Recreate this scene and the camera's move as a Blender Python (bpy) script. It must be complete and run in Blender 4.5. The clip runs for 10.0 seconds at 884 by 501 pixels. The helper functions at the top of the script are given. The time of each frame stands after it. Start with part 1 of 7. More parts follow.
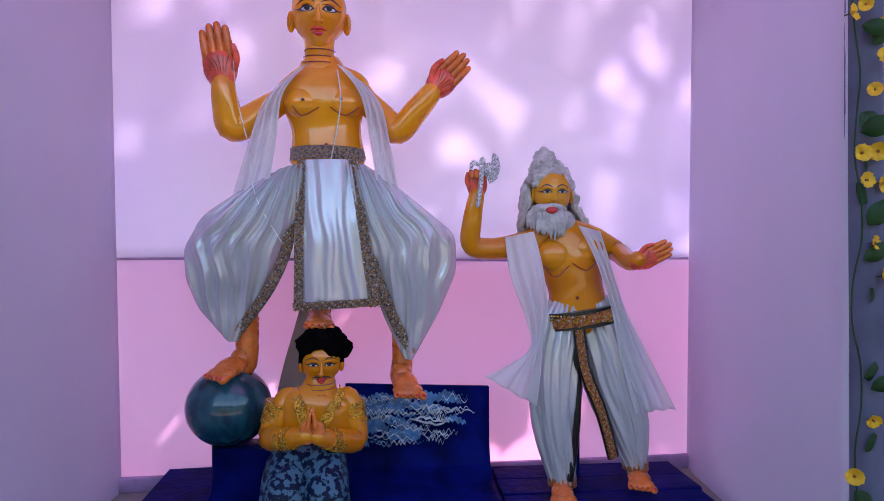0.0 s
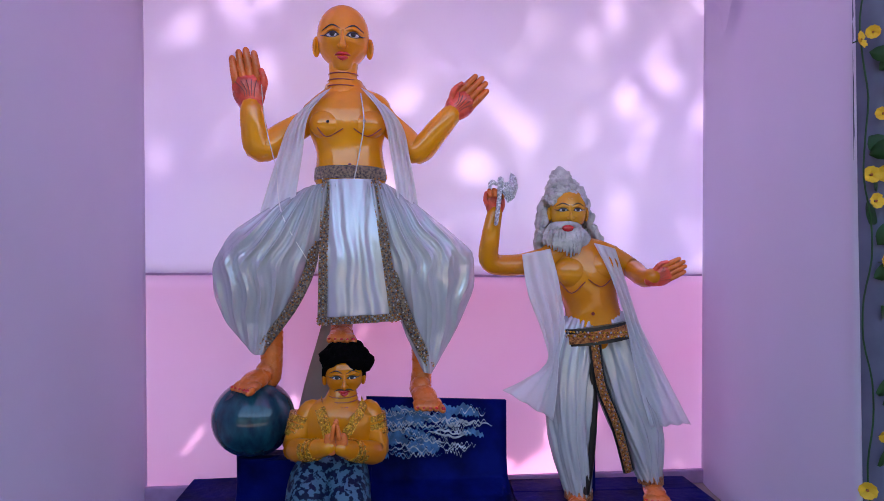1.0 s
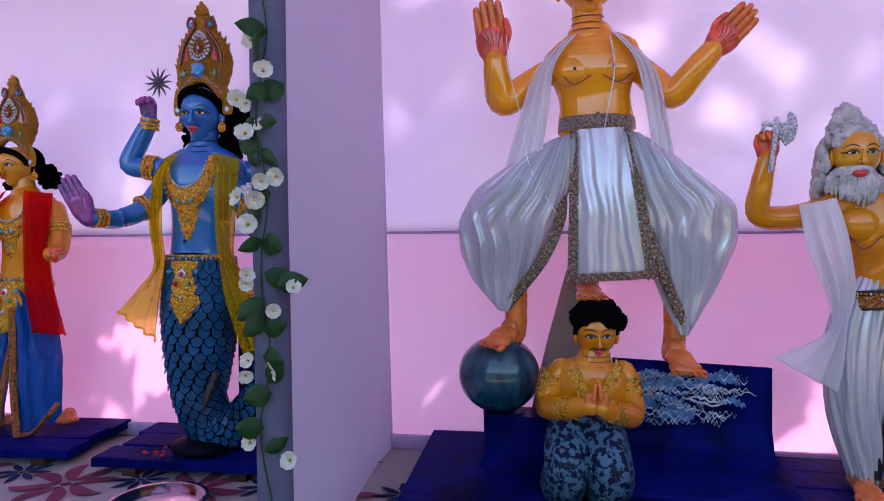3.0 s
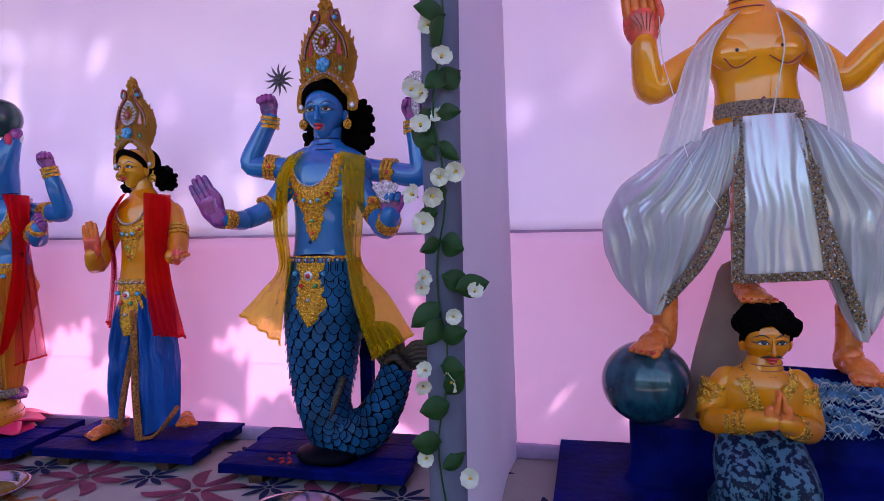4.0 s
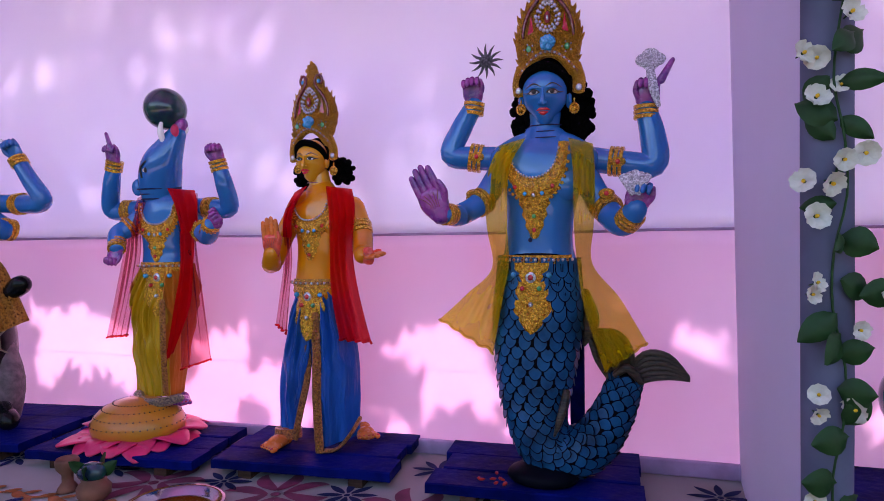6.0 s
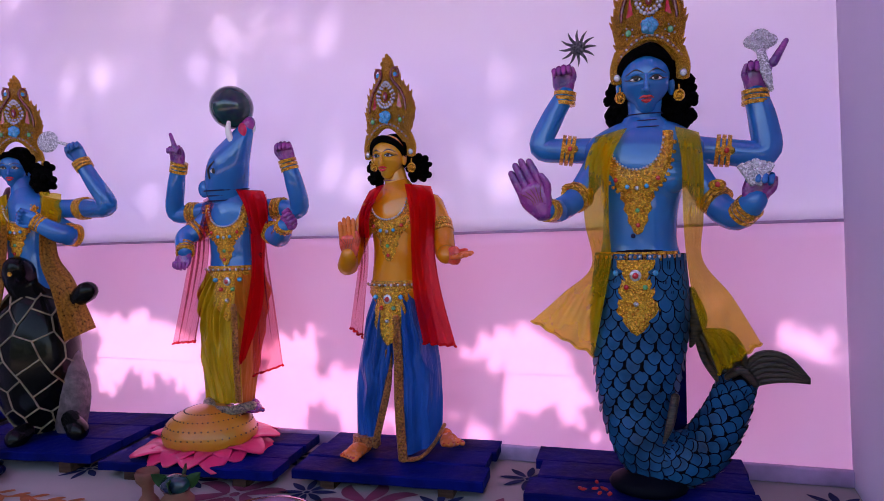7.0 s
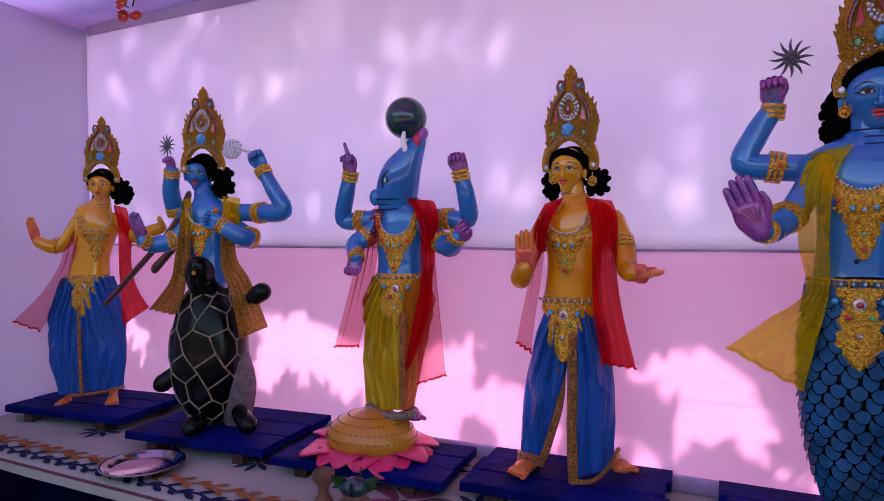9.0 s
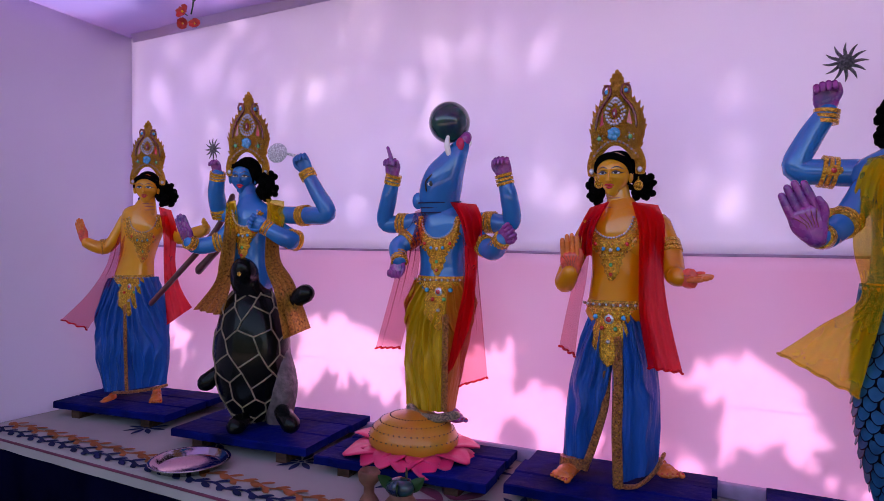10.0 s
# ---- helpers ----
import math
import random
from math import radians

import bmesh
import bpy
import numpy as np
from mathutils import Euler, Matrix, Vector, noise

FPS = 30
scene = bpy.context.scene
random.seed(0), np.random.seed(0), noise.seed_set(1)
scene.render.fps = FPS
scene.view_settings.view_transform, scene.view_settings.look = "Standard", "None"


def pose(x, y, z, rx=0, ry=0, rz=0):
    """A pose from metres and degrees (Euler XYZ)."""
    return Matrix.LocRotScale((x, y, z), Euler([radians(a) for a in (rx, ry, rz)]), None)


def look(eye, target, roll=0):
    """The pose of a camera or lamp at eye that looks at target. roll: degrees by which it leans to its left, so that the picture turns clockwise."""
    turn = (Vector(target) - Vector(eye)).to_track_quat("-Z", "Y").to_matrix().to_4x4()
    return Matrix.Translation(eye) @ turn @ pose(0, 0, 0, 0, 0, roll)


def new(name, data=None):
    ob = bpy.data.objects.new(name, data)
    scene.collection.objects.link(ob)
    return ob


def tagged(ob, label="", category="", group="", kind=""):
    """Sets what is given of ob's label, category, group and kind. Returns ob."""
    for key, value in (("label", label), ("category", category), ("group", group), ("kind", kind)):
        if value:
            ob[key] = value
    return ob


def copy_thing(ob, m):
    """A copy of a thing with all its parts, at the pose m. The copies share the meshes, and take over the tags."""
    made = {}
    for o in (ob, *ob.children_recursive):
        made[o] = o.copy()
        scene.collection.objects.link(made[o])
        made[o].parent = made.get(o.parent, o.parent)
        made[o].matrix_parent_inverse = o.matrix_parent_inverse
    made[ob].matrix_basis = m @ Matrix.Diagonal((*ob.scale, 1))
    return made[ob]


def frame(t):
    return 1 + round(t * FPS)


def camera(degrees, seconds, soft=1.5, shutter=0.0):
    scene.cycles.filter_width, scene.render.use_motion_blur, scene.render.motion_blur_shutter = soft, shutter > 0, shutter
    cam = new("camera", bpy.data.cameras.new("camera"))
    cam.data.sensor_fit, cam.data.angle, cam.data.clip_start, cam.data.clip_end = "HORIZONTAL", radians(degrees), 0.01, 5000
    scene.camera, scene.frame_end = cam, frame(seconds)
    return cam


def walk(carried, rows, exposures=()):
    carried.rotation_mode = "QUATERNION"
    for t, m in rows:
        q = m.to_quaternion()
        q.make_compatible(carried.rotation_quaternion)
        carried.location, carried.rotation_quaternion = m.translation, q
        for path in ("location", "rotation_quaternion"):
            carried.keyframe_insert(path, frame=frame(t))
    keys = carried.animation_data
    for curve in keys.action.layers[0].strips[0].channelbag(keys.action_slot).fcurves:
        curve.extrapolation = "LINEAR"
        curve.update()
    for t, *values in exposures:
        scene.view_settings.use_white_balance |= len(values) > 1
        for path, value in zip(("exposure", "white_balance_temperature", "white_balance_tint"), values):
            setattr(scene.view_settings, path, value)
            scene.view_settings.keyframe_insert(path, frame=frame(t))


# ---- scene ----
# The camera and its walk
cam = camera(70.9, 10.0, soft=0.9)
METRES, EYE, TILT, LEAN, TURN = 2.0, 1.5, 0.0, 0.0, -7.0
ROWS = [
    (0.0, 0.0, 0.0, 0.0, -0.0, 0.0, -0.0),
    (0.5, -0.0073, -0.0202, 0.0016, 1.17, 0.51, 0.01),
    (1.0, -0.0135, -0.0303, 0.0044, 1.0, 1.28, -0.16),
    (1.5, -0.0152, -0.0343, 0.0022, 1.36, 0.89, -0.31),
    (2.0, -0.0381, -0.0351, -0.0024, 4.66, 0.32, 0.26),
    (2.5, -0.0719, -0.038, -0.0046, 7.68, 0.03, 0.18),
    (3.0, -0.1509, -0.0129, -0.0154, 16.02, -1.66, 0.37),
    (4.5, -0.4007, -0.0142, -0.0115, 20.43, -1.57, 0.98),
    (5.0, -0.4998, -0.0413, -0.0085, 20.51, -1.25, 1.31),
    (5.5, -0.5696, -0.0306, -0.0137, 22.29, -1.48, 0.51),
    (7.0, -0.763, -0.0229, -0.0105, 24.45, -1.88, 1.87),
    (7.5, -0.8186, -0.0395, -0.0018, 25.81, -0.9, 1.68),
    (8.0, -0.8614, -0.0549, -0.0011, 28.86, -0.94, 0.47),
    (8.5, -0.8824, -0.067, -0.0017, 31.22, -0.92, 0.17),
    (9.0, -0.9031, -0.0802, -0.0033, 32.6, -0.81, -0.18),
    (9.5, -0.9179, -0.0952, -0.0027, 33.49, -0.78, -0.38),
    (10.0, -0.9328, -0.1113, -0.0039, 34.53, -0.51, -0.55),
]
walk(cam, [(t, pose(0, 0, EYE, TILT, LEAN, TURN) @ pose(METRES * x, METRES * y, METRES * z, 90 + pitch, roll, yaw)) for t, x, y, z, yaw, pitch, roll in ROWS],
     exposures=[(0, 2.44, 6850, 11), (5, 2.44, 6900, 15), (8, 2.28, 7150, 20), (10, 2.25, 7150, 20)])

# Sky and sun: daylight behind the cloth, open front
SUN_EL, SUN_AZ = 42.0, 12.0
world = bpy.data.worlds.new("sky")
scene.world = world
world.use_nodes = True
wn = world.node_tree.nodes
sky = wn.new("ShaderNodeTexSky")
sky.sky_type, sky.sun_disc = "NISHITA", False
sky.sun_elevation, sky.sun_rotation = radians(SUN_EL), radians(SUN_AZ)
wn["Background"].inputs["Strength"].default_value = 0.12
world.node_tree.links.new(sky.outputs[0], wn["Background"].inputs["Color"])
sun_data = bpy.data.lights.new("sun", "SUN")
sun_data.energy, sun_data.angle, sun_data.color = 5.0, radians(0.53), (1.0, 0.95, 0.88)
sun = new("sun", sun_data)
sd = Vector((math.sin(radians(SUN_AZ)) * math.cos(radians(SUN_EL)), math.cos(radians(SUN_AZ)) * math.cos(radians(SUN_EL)), math.sin(radians(SUN_EL))))
sun.matrix_world = look(sd * 30, (0, 0, 0))


# Materials
def mat(name, color, rough=0.5, metal=0.0, var=0.12, scale=6.0, bump=0.1, bump_scale=40.0, coat=0.0, color2=None, sheen=0.0, stretch=(1, 1, 1), through_light=0.0, clear=0.0, spec=0.5, deep=0.01, sharp=False, tint=0.35):
    m = bpy.data.materials.new(name)
    m.use_nodes = True
    n, l = m.node_tree.nodes, m.node_tree.links
    b = n["Principled BSDF"]
    b.inputs["Roughness"].default_value, b.inputs["Metallic"].default_value = rough, metal
    b.inputs["Coat Weight"].default_value, b.inputs["Coat Roughness"].default_value = coat, 0.10
    b.inputs["Coat IOR"].default_value = 1.62 if coat >= 0.8 else 1.5
    b.inputs["Sheen Weight"].default_value = sheen
    b.inputs["Specular IOR Level"].default_value = spec
    tc, mp = n.new("ShaderNodeTexCoord"), n.new("ShaderNodeMapping")
    mp.inputs["Scale"].default_value = stretch
    l.new(tc.outputs["Object"], mp.inputs[0])
    n1, n2 = n.new("ShaderNodeTexNoise"), n.new("ShaderNodeTexNoise")
    n1.inputs["Scale"].default_value, n1.inputs["Detail"].default_value = scale, 6
    n2.inputs["Scale"].default_value, n2.inputs["Detail"].default_value = bump_scale, 4
    l.new(mp.outputs[0], n1.inputs["Vector"])
    l.new(mp.outputs[0], n2.inputs["Vector"])
    mx = n.new("ShaderNodeMix")
    mx.data_type = "RGBA"
    c2 = color2 or tuple(c * (1 - 3 * var) for c in color)
    mx.inputs[6].default_value, mx.inputs[7].default_value = (*c2, 1), (*color, 1)
    rg = n.new("ShaderNodeMapRange")
    rg.inputs[1].default_value, rg.inputs[2].default_value = (0.47, 0.53) if sharp else (0.32, 0.62)
    l.new(n1.outputs["Fac"], rg.inputs[0])
    l.new(rg.outputs[0], mx.inputs[0])
    l.new(mx.outputs[2], b.inputs["Base Color"])
    rr = n.new("ShaderNodeMapRange")
    rr.inputs[3].default_value, rr.inputs[4].default_value = max(rough - 0.08, 0.02), min(rough + 0.12, 1)
    l.new(n2.outputs["Fac"], rr.inputs[0])
    l.new(rr.outputs[0], b.inputs["Roughness"])
    bp = n.new("ShaderNodeBump")
    bp.inputs["Strength"].default_value, bp.inputs["Distance"].default_value = bump, deep
    l.new(n2.outputs["Fac"], bp.inputs["Height"])
    l.new(bp.outputs[0], b.inputs["Normal"])
    out = n["Material Output"]
    last = b.outputs[0]
    if through_light:
        t, mix = n.new("ShaderNodeBsdfTranslucent"), n.new("ShaderNodeMixShader")
        l.new(mx.outputs[2], t.inputs[0])
        mix.inputs[0].default_value = through_light
        l.new(last, mix.inputs[1])
        l.new(t.outputs[0], mix.inputs[2])
        last = mix.outputs[0]
    if clear:
        t, mix = n.new("ShaderNodeBsdfTransparent"), n.new("ShaderNodeMixShader")
        t.inputs[0].default_value = (*[tint + (1 - tint) * min(c * 1.2, 1) for c in color], 1)
        mix.inputs[0].default_value = clear
        l.new(last, mix.inputs[1])
        l.new(t.outputs[0], mix.inputs[2])
        last = mix.outputs[0]
    l.new(last, out.inputs["Surface"])
    return m


M = {
    "wall_cloth": mat("wall_cloth", (0.85, 0.77, 0.92), 0.8, var=0.02, scale=0.9, bump=0.25, bump_scale=3.0, through_light=0.44, color2=(0.81, 0.71, 0.93)),
    "wall_low": mat("wall_low", (0.84, 0.63, 0.82), 0.8, var=0.03, scale=0.8, bump=0.25, bump_scale=3.0, through_light=0.44, color2=(0.86, 0.54, 0.75)),
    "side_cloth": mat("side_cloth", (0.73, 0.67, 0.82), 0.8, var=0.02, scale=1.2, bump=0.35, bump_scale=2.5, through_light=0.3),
    "roof_cloth": mat("roof_cloth", (0.60, 0.52, 0.80), 0.85, var=0.05, scale=0.8, bump=0.3, bump_scale=3.0, through_light=0.35, color2=(0.75, 0.42, 0.66)),
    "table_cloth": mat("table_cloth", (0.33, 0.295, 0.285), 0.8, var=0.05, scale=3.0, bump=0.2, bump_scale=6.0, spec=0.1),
    "skirt_cloth": mat("skirt_cloth", (0.0025, 0.0025, 0.016), 0.9, var=0.15, scale=4.0, bump=0.2, bump_scale=8.0, spec=0.0),
    "hem": mat("hem", (0.55, 0.35, 0.60), 0.75, scale=9.0),
    "maroon": mat("maroon", (0.16, 0.02, 0.06), 0.75, scale=20.0),
    "navy": mat("navy", (0.014, 0.018, 0.075), 0.8, scale=20.0, spec=0.1),
    "rust": mat("rust", (0.34, 0.11, 0.04), 0.8, scale=20.0, spec=0.1),
    "blue_paint": mat("blue_paint", (0.0015, 0.006, 0.12), 0.55, var=0.25, scale=7.0, bump=0.45, bump_scale=30.0, spec=0.03),
    "raw_wood": mat("raw_wood", (0.085, 0.040, 0.028), 0.85, var=0.2, scale=8.0, bump=0.4, bump_scale=60.0, stretch=(1, 8, 8), spec=0.1),
    "ochre": mat("ochre", (0.80, 0.30, 0.002), 0.3, var=0.08, scale=5.0, bump=0.16, bump_scale=7.0, coat=0.9, color2=(0.70, 0.22, 0.002), spec=0.02),
    "amber": mat("amber", (0.66, 0.235, 0.003), 0.3, var=0.08, scale=6.0, bump=0.16, bump_scale=7.0, coat=0.8, color2=(0.56, 0.15, 0.003), spec=0.02),
    "straw": mat("straw", (0.68, 0.31, 0.012), 0.25, var=0.06, scale=6.0, bump=0.16, bump_scale=7.0, coat=0.8, color2=(0.62, 0.21, 0.008), spec=0.05),
    "peach": mat("peach", (0.76, 0.17, 0.03), 0.25, var=0.1, scale=18.0, bump=0.05, coat=0.4, spec=0.35),
    "palm": mat("palm", (0.86, 0.10, 0.06), 0.25, var=0.15, scale=26.0, bump=0.1, coat=0.4, spec=0.35),
    "azure": mat("azure", (0.008, 0.150, 0.45), 0.15, var=0.06, scale=4.0, bump=0.16, bump_scale=7.0, coat=0.9, color2=(0.008, 0.095, 0.35), spec=0.02),
    "violet": mat("violet", (0.30, 0.04, 0.26), 0.25, var=0.2, scale=24.0, bump=0.08, coat=0.5, color2=(0.09, 0.03, 0.20)),
    "dark_violet": mat("dark_violet", (0.06, 0.02, 0.12), 0.3, coat=0.4),
    "black": mat("black", (0.003, 0.0025, 0.003), 0.9, bump=0.8, bump_scale=120.0, spec=0.02),
    "ink": mat("ink", (0.01, 0.008, 0.01), 0.3),
    "dark_red": mat("dark_red", (0.25, 0.015, 0.02), 0.4),
    "eye_white": mat("eye_white", (0.8, 0.8, 0.8), 0.2, var=0.02, coat=0.5),
    "lip": mat("lip", (0.65, 0.02, 0.03), 0.2, coat=0.6),
    "satin": mat("satin", (0.56, 0.56, 0.61), 0.2, metal=0.3, var=0.02, scale=3.0, bump=0.3, bump_scale=9.0, stretch=(2, 2, 0.8), spec=0.9, deep=0.02),
    "satin_thin": mat("satin_thin", (0.86, 0.86, 0.91), 0.3, var=0.02, scale=3.0, bump=0.3, bump_scale=9.0, stretch=(2, 2, 0.8), clear=0.28, through_light=0.45, deep=0.02, spec=0.8),
    "brocade": mat("brocade", (0.42, 0.33, 0.22), 0.3, metal=0.5, var=0.25, scale=150.0, bump=1.0, bump_scale=200.0, color2=(0.04, 0.04, 0.07), deep=0.012),
    "copper": mat("copper", (0.60, 0.24, 0.07), 0.28, metal=0.6, var=0.25, scale=130.0, bump=1.0, bump_scale=180.0, color2=(0.14, 0.03, 0.02), deep=0.012),
    "gold": mat("gold", (0.95, 0.52, 0.045), 0.24, metal=0.65, var=0.12, scale=110.0, bump=1.0, bump_scale=170.0, color2=(0.42, 0.13, 0.008), coat=0.2, spec=0.3),
    "silver": mat("silver", (0.85, 0.85, 0.90), 0.25, metal=0.5, var=0.2, scale=120.0, bump=1.0, bump_scale=200.0, color2=(0.40, 0.40, 0.46)),
    "steel": mat("steel", (0.36, 0.36, 0.38), 0.1, metal=1.0, var=0.02, bump=0.02),
    "gem_blue": mat("gem_blue", (0.03, 0.36, 0.70), 0.15, coat=0.8, scale=60.0, bump=0.6, bump_scale=90.0),
    "gem_red": mat("gem_red", (0.5, 0.01, 0.02), 0.1, coat=0.8),
    "gem_green": mat("gem_green", (0.08, 0.36, 0.12), 0.1, coat=0.8),
    "gem_clear": mat("gem_clear", (0.75, 0.72, 0.75), 0.08, metal=0.5, coat=0.8, scale=200.0, var=0.2),
    "scale_blue": mat("scale_blue", (0.008, 0.085, 0.22), 0.35, var=0.2, scale=9.0, bump=0.2, coat=0.2, color2=(0.004, 0.032, 0.085), spec=0.05),
    "scale_gap": mat("scale_gap", (0.0025, 0.003, 0.008), 0.5, spec=0.05),
    "fin_bronze": mat("fin_bronze", (0.055, 0.035, 0.022), 0.35, var=0.3, scale=30.0, bump=0.6, bump_scale=50.0, coat=0.2, color2=(0.006, 0.006, 0.008), stretch=(1, 1, 6), spec=0.3),
    "globe": mat("globe", (0.012, 0.085, 0.125), 0.12, var=0.25, scale=24.0, bump=0.2, bump_scale=34.0, coat=0.8, color2=(0.004, 0.022, 0.05), spec=0.1, stretch=(1, 1, 0.5)),
    "ball_green": mat("ball_green", (0.008, 0.06, 0.045), 0.12, var=0.2, scale=14.0, coat=0.8, color2=(0.004, 0.010, 0.05), spec=0.1),
    "dhoti_blue": mat("dhoti_blue", (0.002, 0.075, 0.37), 0.34, var=0.12, scale=5.0, bump=0.6, bump_scale=9.0, stretch=(5, 5, 0.5), spec=0.3, deep=0.02),
    "dhoti_yellow": mat("dhoti_yellow", (0.56, 0.30, 0.006), 0.36, var=0.1, scale=5.0, bump=0.6, bump_scale=9.0, stretch=(5, 5, 0.5), spec=0.3, deep=0.02),
    "sheer_yellow": mat("sheer_yellow", (0.90, 0.66, 0.015), 0.6, var=0.05, bump=0.2, clear=0.66, through_light=0.5, spec=0.1, tint=0.5),
    "sheer_red": mat("sheer_red", (0.86, 0.010, 0.020), 0.6, var=0.08, bump=0.2, clear=0.52, through_light=0.55, spec=0.1, tint=0.45),
    "sheer_pink": mat("sheer_pink", (0.72, 0.02, 0.10), 0.6, var=0.05, bump=0.2, clear=0.84, through_light=0.5, spec=0.1, tint=0.78),
    "sheer_gold": mat("sheer_gold", (0.62, 0.32, 0.04), 0.4, metal=0.3, var=0.2, scale=120.0, bump=1.0, bump_scale=140.0, clear=0.42, through_light=0.3, color2=(0.22, 0.09, 0.008)),
    "tan_cloth": mat("tan_cloth", (0.30, 0.20, 0.17), 0.75, var=0.1, scale=4.0, bump=0.4, bump_scale=9.0),
    "grey_hair": mat("grey_hair", (0.58, 0.55, 0.56), 0.8, var=0.12, scale=30.0, bump=1.0, bump_scale=70.0),
    "print_blue": mat("print_blue", (0.002, 0.006, 0.03), 0.3, scale=62.0, bump=0.5, bump_scale=14.0, color2=(0.05, 0.12, 0.19), deep=0.02, sharp=True, spec=0.15),
    "shell_black": mat("shell_black", (0.004, 0.004, 0.005), 0.2, coat=0.15, bump=0.3, bump_scale=25.0, spec=0.1),
    "shell_line": mat("shell_line", (0.26, 0.20, 0.13), 0.5, var=0.2, scale=30.0, bump=0.4),
    "grey_skin": mat("grey_skin", (0.16, 0.11, 0.13), 0.6, var=0.2, scale=30.0, bump=0.8, bump_scale=60.0),
    "lotus_pink": mat("lotus_pink", (0.66, 0.025, 0.12), 0.35, var=0.12, scale=7.0, coat=0.2, bump=0.15, spec=0.35),
    "lotus_gold": mat("lotus_gold", (0.48, 0.21, 0.010), 0.3, var=0.1, scale=5.0, coat=0.3, color2=(0.52, 0.14, 0.02), spec=0.35),
    "clay": mat("clay", (0.22, 0.08, 0.05), 0.8, var=0.15, scale=12.0),
    "leaf": mat("leaf", (0.014, 0.065, 0.014), 0.5, var=0.2, scale=12.0, through_light=0.2, spec=0.3),
    "petal_white": mat("petal_white", (0.72, 0.70, 0.64), 0.6, var=0.06, scale=30.0, through_light=0.3, color2=(0.55, 0.54, 0.44)),
    "petal_yellow": mat("petal_yellow", (0.80, 0.48, 0.02), 0.6, var=0.1, scale=20.0, through_light=0.25),
    "petal_red": mat("petal_red", (0.55, 0.02, 0.02), 0.6, var=0.15, scale=20.0, through_light=0.25),
    "pole_cloth": mat("pole_cloth", (0.115, 0.12, 0.19), 0.85, var=0.12, scale=5.0, bump=0.3, bump_scale=9.0, spec=0.1),
    "wave_light": mat("wave_light", (0.55, 0.60, 0.72), 0.5, var=0.2, scale=40.0),
    "wave_mid": mat("wave_mid", (0.06, 0.20, 0.48), 0.5, var=0.2, scale=40.0),
    "earth": mat("earth", (0.22, 0.17, 0.13), 0.9, var=0.15, scale=2.0, bump=0.5, bump_scale=20.0),
    "tree_leaf": mat("tree_leaf", (0.05, 0.10, 0.03), 0.6, var=0.2, scale=3.0, through_light=0.2),
    "bark": mat("bark", (0.12, 0.09, 0.07), 0.9, var=0.2, scale=8.0, bump=0.6, bump_scale=30.0),
    "dhoti_orange": mat("dhoti_orange", (0.50, 0.14, 0.006), 0.5, var=0.1, scale=5.0, bump=0.6, bump_scale=9.0, stretch=(5, 5, 0.5), spec=0.2, deep=0.02),
    "gold_dark": mat("gold_dark", (0.55, 0.24, 0.02), 0.3, metal=0.55, var=0.2, scale=110.0, bump=0.8, bump_scale=170.0, color2=(0.16, 0.05, 0.006)),
    # colour of the strip that imitates shade under the ceiling edge
    "shade_band": mat("shade_band", (0.70, 0.66, 0.88), 0.85, var=0.05, scale=0.9, bump=0.3, bump_scale=3.0, through_light=0.42, color2=(0.86, 0.58, 0.76)),
    "dark_glitter": mat("dark_glitter", (0.15, 0.14, 0.17), 0.3, metal=0.5, var=0.25, scale=140.0, bump=1.0, bump_scale=200.0, color2=(0.03, 0.03, 0.04)),
    "thread": mat("thread", (0.75, 0.72, 0.70), 0.6),
    "enamel_red": mat("enamel_red", (0.16, 0.008, 0.012), 0.25, coat=0.6),
    "plough_red": mat("plough_red", (0.10, 0.02, 0.03), 0.35, coat=0.4),
}


# Mesh tools
def vec(p):
    return Vector(p)


